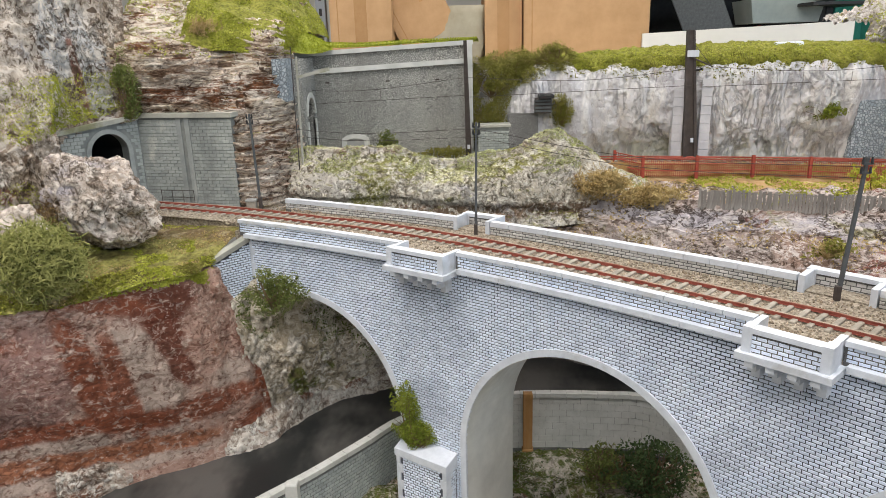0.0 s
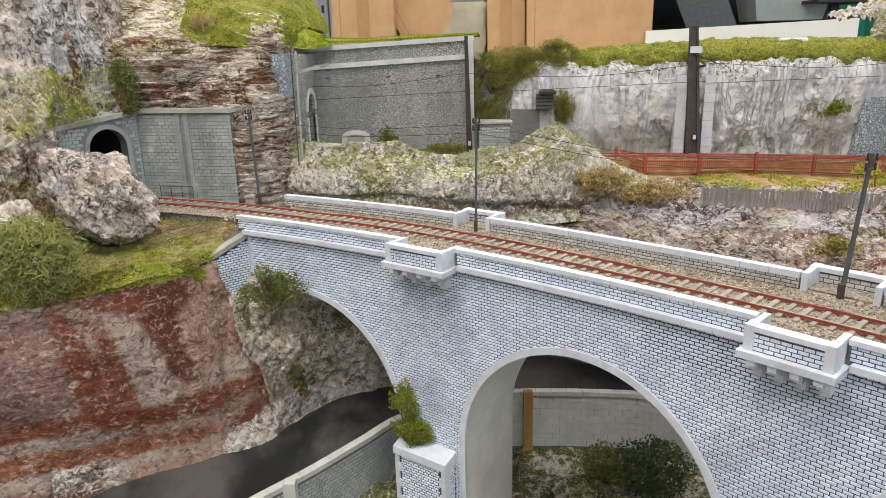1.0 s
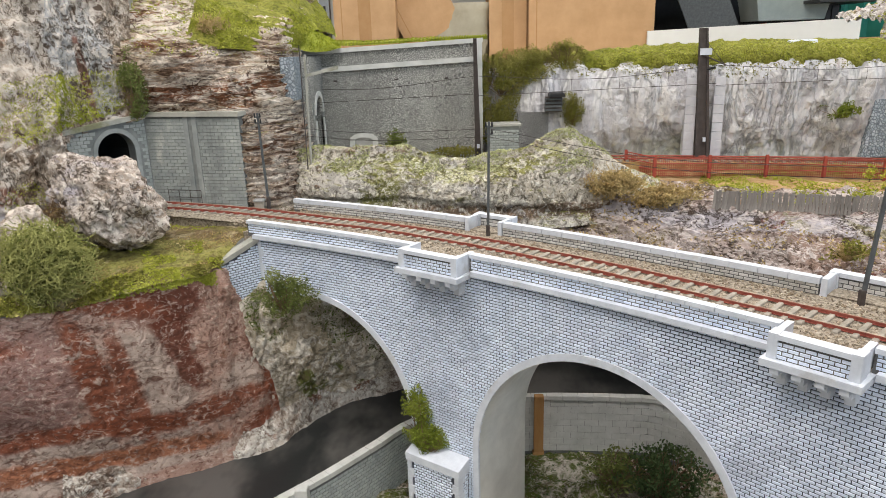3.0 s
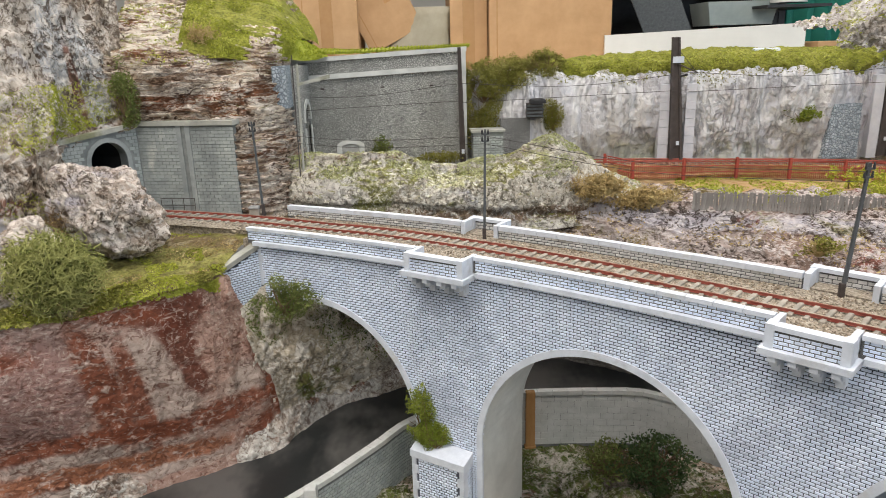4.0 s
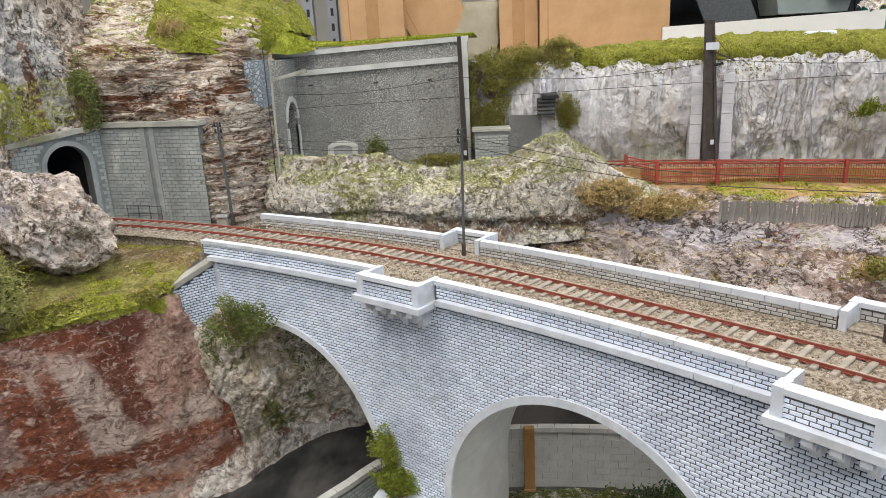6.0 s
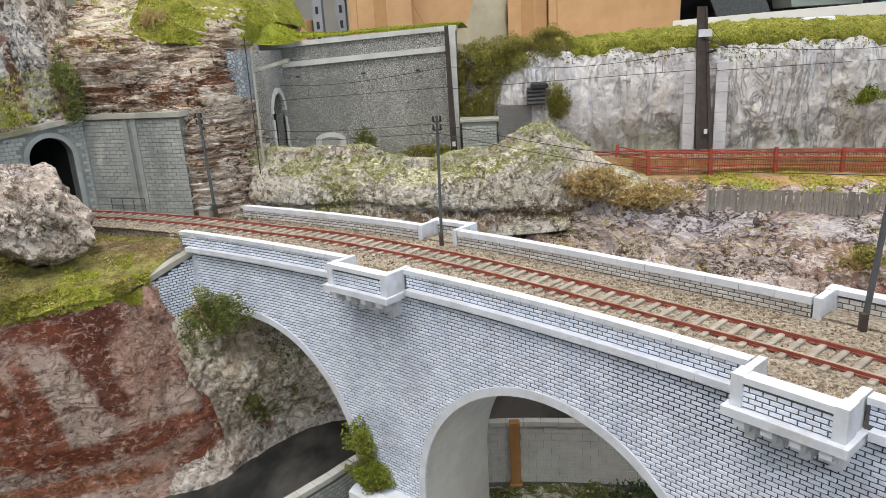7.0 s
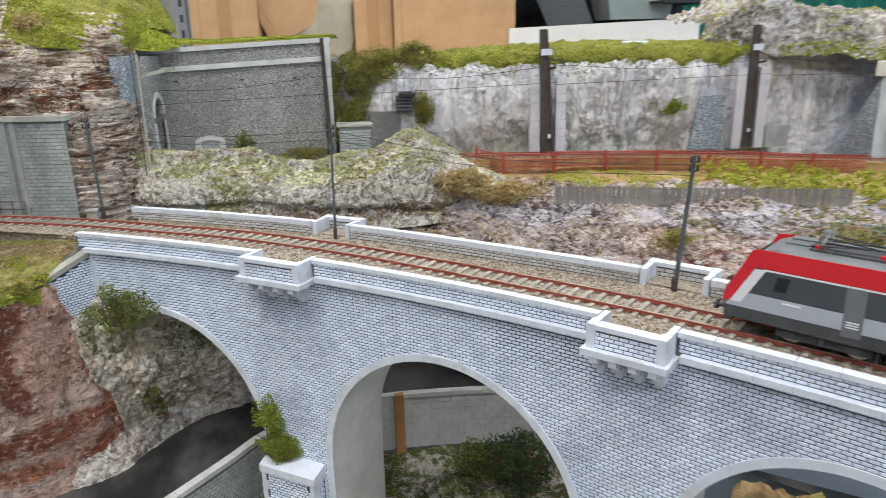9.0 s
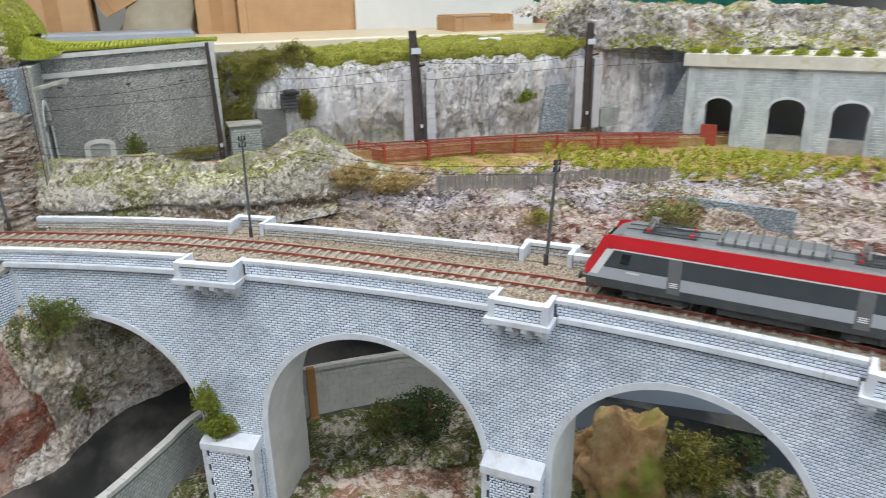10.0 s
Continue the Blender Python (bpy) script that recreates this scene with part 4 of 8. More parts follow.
tagged(sheet("ground_water_ledge", [[(x - back * 0.35, y + back, z) for x, y in EDGE] for back, z in ((0.016, 0.152), (0.007, 0.145), (0.002, 0.133), (-0.001, 0.115))],
    420, 60, M_LEDGE, 0.0065), "whitish rock ledge along the water's edge", "rock ledge", kind=LAND)

WALL_LINE = spline([(-0.30, 0.255, 0), (-0.19, 0.362, 0), (-0.131, 0.4254, 0), (-0.104, 0.4540, 0), (-0.0824, 0.4800, 0), (-0.063, 0.504, 0), (-0.040, 0.533, 0), (0.012, 0.567, 0), (0.071, 0.576, 0), (0.151, 0.5715, 0), (0.185, 0.562, 0), (0.26, 0.50, 0), (0.34, 0.41, 0), (0.5, 0.24, 0)], 60)
river = tagged(link_mesh("water_river", [(p.x, p.y, 0.125) for p in WALL_LINE] + [(0.9, 0.9, 0.125), (-0.8, 0.9, 0.125), (-0.8, 0.24, 0.125)], [tuple(range(63))], M_WATER), "still dark grey river of gloss resin", "river", kind=LAND)

plateau = tagged(sheet("ground_plateau", [
    [(-0.60, 0.30, 0.282), (-0.36, 0.402, 0.279), (-0.268, 0.442, 0.279), (-0.212, 0.477, 0.284), (-0.189, 0.503, 0.282)],
    [(-0.60, 0.36, 0.290), (-0.38, 0.44, 0.287), (-0.30, 0.478, 0.288), (-0.232, 0.508, 0.290), (-0.181, 0.530, 0.289)],
    [(-0.60, 0.44, 0.297), (-0.40, 0.50, 0.296), (-0.32, 0.535, 0.297), (-0.245, 0.556, 0.297), (-0.170, 0.565, 0.297)],
    [(-0.60, 0.66, 0.298), (-0.40, 0.66, 0.298), (-0.33, 0.66, 0.298), (-0.25, 0.66, 0.298), (-0.140, 0.66, 0.298)]],
    260, 150, M_GRASS, 0.0045), "mossy olive and yellow grass on the cliff-top plateau", "grass", kind=LAND)

left_hill = tagged(sheet("ground_left_hill", [
    [(-0.62, 0.36, 0.275), (-0.385, 0.455, 0.28), (-0.315, 0.520, 0.285), (-0.322, 0.586, 0.370), (-0.283, 0.643, 0.386)],
    [(-0.60, 0.39, 0.33), (-0.385, 0.475, 0.33), (-0.318, 0.545, 0.36), (-0.324, 0.592, 0.385), (-0.284, 0.646, 0.395)],
    [(-0.60, 0.42, 0.38), (-0.385, 0.495, 0.375), (-0.316, 0.558, 0.400), (-0.326, 0.600, 0.405), (-0.285, 0.650, 0.410)],
    [(-0.60, 0.48, 0.45), (-0.39, 0.540, 0.440), (-0.335, 0.605, 0.440), (-0.333, 0.620, 0.445), (-0.292, 0.662, 0.445)],
    [(-0.60, 0.56, 0.53), (-0.40, 0.600, 0.530), (-0.345, 0.640, 0.525), (-0.340, 0.655, 0.525), (-0.298, 0.690, 0.520)]],
    300, 230, M_HILL, 0.010, lambda p: rough_rock(p) + 0.5 * streaks(p)), "pale craggy hillside rock with mossy pockets", "rock hillside", kind=LAND)

layered = tagged(sheet("ground_layered_cliff", [
    [(-0.31, 0.655, 0.29), (-0.24, 0.655, 0.29), (-0.187, 0.626, 0.29), (-0.15, 0.650, 0.29), (-0.137, 0.70, 0.29)],
    [(-0.31, 0.655, 0.36), (-0.24, 0.650, 0.36), (-0.187, 0.627, 0.36), (-0.152, 0.650, 0.36), (-0.14, 0.70, 0.36)],
    [(-0.31, 0.650, 0.40), (-0.25, 0.645, 0.405), (-0.20, 0.640, 0.405), (-0.155, 0.655, 0.40), (-0.145, 0.70, 0.40)],
    [(-0.31, 0.645, 0.44), (-0.25, 0.655, 0.44), (-0.20, 0.660, 0.435), (-0.16, 0.670, 0.437), (-0.148, 0.71, 0.437)],
    [(-0.31, 0.68, 0.470), (-0.26, 0.69, 0.468), (-0.21, 0.69, 0.465), (-0.165, 0.69, 0.462), (-0.152, 0.73, 0.455)],
    [(-0.31, 0.76, 0.515), (-0.26, 0.76, 0.510), (-0.21, 0.76, 0.497), (-0.165, 0.76, 0.480), (-0.15, 0.77, 0.455)],
    [(-0.31, 0.86, 0.58), (-0.26, 0.86, 0.57), (-0.21, 0.86, 0.545), (-0.165, 0.86, 0.505), (-0.14, 0.86, 0.45)]],
    300, 340, M_STRATA, 0.0060, lambda p: 1.1 * ledges(p) + 1.0 * rough_rock(p)), "layered brown and cream rock cliff with grassy top", "rock cliff", kind=LAND)

cliff_top = tagged(sheet("ground_cliff_top_grass", [
    [(-0.245, 0.672, 0.455), (-0.215, 0.664, 0.447), (-0.190, 0.664, 0.443), (-0.165, 0.676, 0.442), (-0.150, 0.705, 0.440)],
    [(-0.245, 0.695, 0.476), (-0.215, 0.690, 0.473), (-0.190, 0.690, 0.470), (-0.165, 0.692, 0.467), (-0.146, 0.725, 0.456)],
    [(-0.250, 0.76, 0.517), (-0.215, 0.76, 0.506), (-0.190, 0.76, 0.497), (-0.165, 0.76, 0.487), (-0.142, 0.77, 0.462)],
    [(-0.260, 0.86, 0.580), (-0.215, 0.86, 0.556), (-0.190, 0.86, 0.535), (-0.165, 0.86, 0.512), (-0.136, 0.86, 0.456)]],
    200, 160, M_MOSSG, 0.0055, lambda p: 0.9 * noise.fractal(Vector(p) * 25, 1.0, 2.0, 4) + 0.3 * rough_rock(p)), "yellow-green grass slope on top of the layered cliff", "grass", kind=LAND)

RIDGE = [(-0.19, 0.665, 0.672, 0.343, 0.313), (-0.155, 0.650, 0.665, 0.350, 0.313), (-0.126, 0.634, 0.660, 0.354, 0.312), (-0.094, 0.620, 0.652, 0.354, 0.312), (-0.047, 0.612, 0.648, 0.355, 0.314),
         (-0.016, 0.610, 0.645, 0.345, 0.312), (0.010, 0.608, 0.643, 0.343, 0.309), (0.036, 0.606, 0.643, 0.348, 0.307), (0.062, 0.604, 0.643, 0.350, 0.308), (0.082, 0.606, 0.643, 0.361, 0.305),
         (0.105, 0.610, 0.645, 0.367, 0.303), (0.123, 0.615, 0.645, 0.356, 0.302), (0.139, 0.620, 0.645, 0.343, 0.300), (0.155, 0.620, 0.645, 0.331, 0.300), (0.19, 0.620, 0.650, 0.317, 0.298)]
ridge = tagged(sheet("ground_ridge", [
    [(x, f, 0.285) for x, f, y, c, e in RIDGE], [(x, f + 0.006, e - 0.005) for x, f, y, c, e in RIDGE], [(x, f + 0.003, e + 0.003) for x, f, y, c, e in RIDGE],
    [(x, f + 0.010, (e + c) / 2) for x, f, y, c, e in RIDGE], [(x, y - 0.007, c - 0.007) for x, f, y, c, e in RIDGE], [(x, y + 0.004, c) for x, f, y, c, e in RIDGE],
    [(x, y + 0.045, c - 0.022) for x, f, y, c, e in RIDGE], [(x, 0.76, 0.322) for x, f, y, c, e in RIDGE]],
    520, 260, M_RIDGE, 0.0052), "mossy pale rock ridge beside the line", "rock ridge", kind=LAND)

lower_rock = tagged(sheet("ground_lower_rock", [
    [(0.05, 0.660, 0.215), (0.14, 0.635, 0.215), (0.23, 0.57, 0.215), (0.32, 0.51, 0.215), (0.43, 0.42, 0.215), (0.62, 0.26, 0.215), (0.95, 0.03, 0.215)],
    [(0.03, 0.615, 0.255), (0.11, 0.585, 0.255), (0.20, 0.52, 0.255), (0.29, 0.46, 0.255), (0.40, 0.38, 0.255), (0.60, 0.22, 0.255), (0.93, 0.02, 0.255)],
    [(0.03, 0.630, 0.285), (0.11, 0.625, 0.285), (0.20, 0.565, 0.285), (0.29, 0.535, 0.285), (0.41, 0.46, 0.28), (0.62, 0.32, 0.28), (0.95, 0.12, 0.275)],
    [(0.03, 0.660, 0.305), (0.12, 0.660, 0.305), (0.21, 0.595, 0.305), (0.30, 0.570, 0.302), (0.42, 0.53, 0.298), (0.64, 0.45, 0.285), (0.97, 0.27, 0.28)],
    [(0.03, 0.70, 0.315), (0.12, 0.70, 0.316), (0.21, 0.65, 0.312), (0.30, 0.63, 0.310), (0.42, 0.61, 0.300), (0.66, 0.55, 0.280), (1.0, 0.42, 0.275)]],
    620, 230, M_PINK, 0.0135, folds), "pink and white rock slope behind the viaduct", "rock slope", kind=LAND)

# bank added to close the view under the arches, shade in its colour
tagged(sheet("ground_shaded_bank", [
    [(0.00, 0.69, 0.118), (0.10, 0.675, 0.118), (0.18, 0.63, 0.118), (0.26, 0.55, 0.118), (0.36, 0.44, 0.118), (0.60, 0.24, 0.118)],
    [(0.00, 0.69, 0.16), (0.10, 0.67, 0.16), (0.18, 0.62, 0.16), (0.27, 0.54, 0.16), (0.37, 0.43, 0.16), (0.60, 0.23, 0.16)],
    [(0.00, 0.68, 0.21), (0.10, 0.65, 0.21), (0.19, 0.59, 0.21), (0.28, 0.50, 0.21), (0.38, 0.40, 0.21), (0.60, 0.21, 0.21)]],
    220, 50, M_SHADY, 0.006), "added bank beyond the river, shade put into its dark brown", "rock bank", kind=LAND)

terrace = tagged(sheet("ground_terrace", [
    [(0.10, 0.66, 0.306), (0.21, 0.60, 0.307), (0.30, 0.580, 0.306), (0.42, 0.55, 0.301), (0.66, 0.48, 0.290), (1.0, 0.38, 0.285)],
    [(0.10, 0.69, 0.312), (0.21, 0.66, 0.307), (0.30, 0.65, 0.306), (0.42, 0.63, 0.302), (0.66, 0.58, 0.290), (1.0, 0.50, 0.284)],
    [(0.10, 0.72, 0.318), (0.21, 0.715, 0.307), (0.30, 0.712, 0.306), (0.42, 0.705, 0.300), (0.66, 0.68, 0.288), (1.0, 0.62, 0.283)],
    [(0.10, 0.74, 0.320), (0.21, 0.735, 0.315), (0.30, 0.732, 0.313), (0.42, 0.73, 0.306), (0.66, 0.72, 0.288), (1.0, 0.70, 0.282)],
    [(0.10, 0.80, 0.322), (0.21, 0.80, 0.320), (0.30, 0.80, 0.318), (0.42, 0.80, 0.312), (0.66, 0.80, 0.288), (1.0, 0.80, 0.282)]],
    220, 110, M_EARTH, 0.002), "straw and grass covered earth terrace", "terrace", kind=LAND)

back_cliff = tagged(sheet("ground_back_cliff", [
    [(0.02, 0.785, 0.27), (0.12, 0.775, 0.27), (0.22, 0.775, 0.27), (0.32, 0.770, 0.27), (0.44, 0.780, 0.27), (0.53, 0.80, 0.27), (0.62, 0.815, 0.27), (1.1, 0.85, 0.27)],
    [(0.02, 0.785, 0.318), (0.12, 0.775, 0.318), (0.22, 0.775, 0.318), (0.32, 0.770, 0.316), (0.44, 0.780, 0.314), (0.53, 0.80, 0.314), (0.62, 0.815, 0.314), (1.1, 0.85, 0.31)],
    [(0.02, 0.780, 0.36), (0.12, 0.765, 0.36), (0.22, 0.760, 0.36), (0.32, 0.758, 0.36), (0.44, 0.770, 0.36), (0.53, 0.80, 0.36), (0.62, 0.815, 0.36), (1.1, 0.85, 0.36)],
    [(0.02, 0.785, 0.395), (0.12, 0.768, 0.405), (0.22, 0.760, 0.405), (0.32, 0.755, 0.41), (0.44, 0.770, 0.405), (0.53, 0.80, 0.41), (0.62, 0.82, 0.41), (1.1, 0.87, 0.41)],
    [(0.02, 0.80, 0.416), (0.12, 0.790, 0.418), (0.22, 0.785, 0.420), (0.32, 0.785, 0.423), (0.44, 0.79, 0.420), (0.53, 0.815, 0.425), (0.62, 0.835, 0.43), (1.1, 0.89, 0.43)],
    [(0.02, 0.85, 0.414), (0.12, 0.85, 0.416), (0.22, 0.85, 0.420), (0.32, 0.85, 0.423), (0.44, 0.85, 0.421), (0.53, 0.87, 0.421), (0.62, 0.88, 0.43), (1.1, 0.93, 0.44)]],
    460, 170, M_BACKCLIFF, 0.006, lambda p: 0.6 * rough_rock(p) + 1.1 * streaks(p)), "blue-grey and white painted rock face topped with moss", "rock face", kind=LAND)

moss_top = tagged(sheet("ground_moss_top", [
    [(0.14, 0.780, 0.408), (0.22, 0.770, 0.405), (0.32, 0.766, 0.409), (0.44, 0.776, 0.405), (0.53, 0.808, 0.407), (0.60, 0.83, 0.407)],
    [(0.14, 0.779, 0.420), (0.22, 0.768, 0.420), (0.32, 0.765, 0.425), (0.44, 0.775, 0.420), (0.53, 0.806, 0.422), (0.60, 0.83, 0.422)],
    [(0.13, 0.795, 0.428), (0.22, 0.790, 0.432), (0.32, 0.790, 0.435), (0.44, 0.795, 0.433), (0.53, 0.82, 0.434), (0.60, 0.84, 0.434)],
    [(0.12, 0.86, 0.430), (0.22, 0.86, 0.434), (0.32, 0.86, 0.437), (0.44, 0.86, 0.436), (0.53, 0.87, 0.436), (0.60, 0.88, 0.436)]],
    260, 60, M_MOSSG, 0.0045, lambda p: noise.fractal(Vector(p) * 60, 1.0, 2.0, 4)), "olive-yellow moss mat on the rock top", "moss", kind=LAND)

low = tagged(sheet("ground_low_meadow", [
    [(-0.30, 0.20, 0.085), (-0.10, 0.22, 0.085), (0.1, 0.22, 0.085), (0.3, 0.1, 0.085), (0.6, -0.15, 0.085)],
    [(-0.20, 0.34, 0.085), (-0.08, 0.40, 0.085), (0.1, 0.38, 0.085), (0.3, 0.26, 0.085), (0.6, -0.02, 0.085)],
    [(-0.13, 0.44, 0.082), (-0.05, 0.525, 0.082), (0.08, 0.576, 0.078), (0.25, 0.505, 0.082), (0.6, 0.12, 0.09)]],
    220, 130, M_LOW, 0.009), "earth and rock flood plain below the viaduct", "ground", kind=LAND)

# river wall
def wall_along(line, z0, z1, thick, name, material, label):
    g = Geo()
    for p, q in zip(line, line[1:]):
        d = (q - p).normalized()
        n = Vector((-d.y, d.x, 0)) * thick
        g.hexa([Vector((*a.xy, z)) for z in (z0, z1) for a in (p, q, q + n, p + n)])
    return tagged(part(name, g, material), label, "wall", kind="structure")


river_wall = wall_along([p for p in WALL_LINE if p.x < 0.264], 0.06, 0.1325, 0.005, "wall_river", M_JOINTR, "grey stone flood wall along the river bank")

# wall stretch added past the river wall, bluish daylight put into its colour
panel_line = spline([(0.262, 0.490, 0), (0.33, 0.430, 0), (0.42, 0.358, 0), (0.60, 0.215, 0)], 14)
M_DAYLITWALL = two_tone("blue_grey_daylight_in_colour", (0.25, 0.31, 0.39), (0.33, 0.39, 0.47), scale=14, rough=0.6, bump=0.1)
wall_along(panel_line, 0.06, 0.252, 0.006, "wall_blue_board", M_DAYLITWALL, "plain added wall behind the flood plain, bluish daylight put into its blue-grey")

# ---- brickwork ----


def brick_patch(place, u0, u1, z0, z1, length, height, joint, proud, keep=None, jitter=0.12, rng=random, pick=None, taken=None):
    """Courses of bricks in running bond. place(u, z, d) gives the point d before the wall."""
    g = Geo()
    rows = int((z1 - z0) / height + 0.001)
    for j in range(rows):
        za, zb = z0 + j * height + joint / 2, z0 + (j + 1) * height - joint / 2
        u = u0 - (length / 2 if j % 2 else 0)
        while u < u1 - 0.0004:
            ua, ub = max(u0, u) + joint / 2, min(u1, u + length) - joint / 2
            u += length
            if ub - ua < joint * 1.5 or (keep and not all(keep(a, z) for a in (ua, ub) for z in (za, zb))):
                continue
            if pick and pick((ua + ub) / 2, (za + zb) / 2):
                taken.append(((ua + ub) / 2, (za + zb) / 2, ub - ua))
                continue
            d = proud * (1 + rng.uniform(-jitter, jitter) * 3)
            c = joint * 0.35
            g.add([place(ua, za, 0), place(ub, za, 0), place(ub, zb, 0), place(ua, zb, 0),
                   place(ua + c, za + c, d), place(ub - c, za + c, d), place(ub - c, zb - c, d), place(ua + c, zb - c, d)],
                  [(4, 5, 6, 7), (0, 1, 5, 4), (1, 2, 6, 5), (2, 3, 7, 6), (3, 0, 4, 7)])
    return g


def stuff(ob):
    ob["kind"] = "stuff"
    return ob


rng = random.Random(5)
U = radians(1) * RAD  # metres of arc per degree
NEAR = (0.2760, 0.2970, 41.6 * U, 44.5 * U)
SINGLES = []


def face_place(u, z, d):
    return on_arc(u / U, -d, z)


def clear_of_arches(u, z):
    for mid, zc, ro in ARCHES:
        du = u - mid * U
        if abs(du) < ro - 0.0040 and (z < zc or du * du + (z - zc) ** 2 < (ro - 0.0040) ** 2):
            return False
    return True


def is_near(u, z):
    return NEAR[0] <= z <= NEAR[1] and NEAR[2] <= u <= NEAR[3]


stuff(part("brickwork", brick_patch(face_place, (A_START + 0.05) * U, 64 * U, 0.0940, 0.2980, 0.00495, 0.00204, 0.00048, 0.0004, clear_of_arches, rng=rng, pick=is_near, taken=SINGLES), M_BRICK, viaduct, "pale blue-white bricks with dark joints"))
one_brick = Geo().add([(-0.002135, 0.0003, -0.00075), (0.002135, 0.0003, -0.00075), (0.002135, 0.0003, 0.00075), (-0.002135, 0.0003, 0.00075),
                       (-0.00197, -0.0004, -0.00059), (0.00197, -0.0004, -0.00059), (0.00197, -0.0004, 0.00059), (-0.00197, -0.0004, 0.00059)],
                      [(4, 5, 6, 7), (0, 1, 5, 4), (1, 2, 6, 5), (2, 3, 7, 6), (3, 0, 4, 7)])

# parapet faces
for a0, a1 in front_runs:
    stuff(tagged(part("brick_facing", brick_patch(lambda u, z, d: on_arc(u / U, -d, z), a0 * U + 0.001, a1 * U, 0.3022, 0.3101, 0.0051, 0.00195, 0.0005, 0.0004, rng=rng), M_BRICK), "white bricks on the parapet face", "brickwork"))
for a0, a1 in back_runs:
    stuff(tagged(part("brick_facing", brick_patch(lambda u, z, d: on_arc(u / U, back_edge(u / U) - 0.0052 - d, z), a0 * U, a1 * U, 0.3026, 0.3089, 0.0054, 0.0021, 0.0005, 0.0004, rng=rng), M_BRICKB), "weathered pale bricks on the far parapet's inner face", "brickwork"))
for a0, a1 in REFUGES:
    stuff(tagged(part("brick_facing", brick_patch(lambda u, z, d: on_arc(u / U, -0.0138 - d, z), (a0 + 0.19) * U, (a1 - 0.19) * U, 0.3005, 0.3099, 0.0050, 0.0021, 0.0005, 0.0004, rng=rng), M_BRICK), "white bricks on the refuge front", "brickwork"))


for a0, a1 in back_refuges:
    e = back_edge((a0 + a1) / 2) + 0.0170 - 0.0055
    stuff(tagged(part("brick_facing", brick_patch(lambda u, z, d: on_arc(u / U, e - d, z), (a0 + 0.195) * U, (a1 - 0.195) * U, 0.3012, 0.3090, 0.0050, 0.0026, 0.0005, 0.0004, rng=rng), M_BRICKB), "weathered pale bricks inside the far refuge", "brickwork"))


def buttress(a0, a1, top, moss):
    ob = tagged(thing("buttress", "white brick pier buttress with a stone cap", "buttress", "viaduct buttresses"), kind="structure")
    out = -0.0125
    part("core", arc_bar(Geo(), a0, a1, out + 0.0005, 0.001, 0.02, top - 0.006), M_MORTAR, ob)
    g = Geo()
    p = [on_arc(a, r, z) for a, r, z in ((a0 - 0.06, out - 0.0015, top - 0.006), (a1 + 0.06, out - 0.0015, top - 0.006), (a1 + 0.06, 0.001, top - 0.006), (a0 - 0.06, 0.001, top - 0.006),
                                         (a0 - 0.06, out - 0.0015, top), (a1 + 0.06, out - 0.0015, top), (a1 + 0.06, 0.001, top + 0.005), (a0 - 0.06, 0.001, top + 0.005))]
    g.hexa(p)
    part("cap_slab", g, M_WHITE, ob, "white plastered stone cap")
    q = math.degrees(0.0052 / RAD)
    stuff(part("front_bricks", brick_patch(lambda u, z, d: on_arc(u / U, out - d, z), (a0 + q) * U, (a1 - q) * U, 0.075, top - 0.006, 0.0046, 0.0022, 0.0006, 0.0004, rng=rng), M_BRICK, ob))
    for a, s in ((a0, 1), (a1, -1)):
        stuff(part("side_bricks", brick_patch(lambda u, z, d: on_arc(a - s * math.degrees(d / RAD), u, z), out + 0.005, -0.001, 0.075, top - 0.006, 0.0046, 0.0022, 0.0006, 0.0004, rng=rng), M_BRICK, ob))
        for k in range(12):
            z1 = top - 0.006 - k * 0.0072
            w = q * (1.0 if k % 2 else 0.62)
            part("quoin", arc_bar(Geo(), *sorted((a - s * 0.02, a + s * w)), out - 0.0007, out + (0.005 if k % 2 else 0.0075), z1 - 0.0069, z1), M_WHITE, ob)
    return ob


buttress(33.32, 35.42, 0.1545, True)
buttress(44.20, 46.10, 0.1830, False)
buttress(54.0, 55.9, 0.188, False)

# wing wall of the abutment that turns into the cliff
g = Geo()
p0, p1 = on_arc(A_START, 0.0, 0), Vector((-0.184, 0.5215, 0))
d = (p1 - p0).normalized()
n = Vector((-d.y, d.x, 0)) * -0.007
abut = tagged(part("wall_abutment", Geo().hexa([Vector((*q.xy, z)) for q, z in ((p0, 0.22), (p1, 0.22), (p1 + n, 0.22), (p0 + n, 0.22), (p0, 0.296), (p1, 0.283), (p1 + n, 0.283), (p0 + n, 0.296))]), M_MORTAR),
              "pale brick wing wall of the viaduct abutment", "wall", kind="structure")
m = Vector((d.y, -d.x, 0)) * -1
if m.y > 0:
    m = -m
stuff(part("brickwork", brick_patch(lambda u, z, dd: p0 + d * u + Vector((0, 0, z)) + m * dd, 0.0005, (p1 - p0).length - 0.001, 0.225, 0.297, 0.00475, 0.0019875, 0.00048, 0.0004, lambda u, z: z < 0.2953 - 0.013 * u / (p1 - p0).length, rng=rng), M_BRICK, abut))
g = Geo()
g.hexa([Vector((*q.xy, z)) for q, z in ((p0 + m * 0.0015, 0.2955), (p1 + m * 0.0015, 0.2825), (p1 - m * 0.0075, 0.2825), (p0 - m * 0.0075, 0.2955), (p0 + m * 0.0015, 0.2995), (p1 + m * 0.0015, 0.2865), (p1 - m * 0.0075, 0.2865), (p0 - m * 0.0075, 0.2995))])
part("coping", g, M_COPE, abut, "pale stone coping")
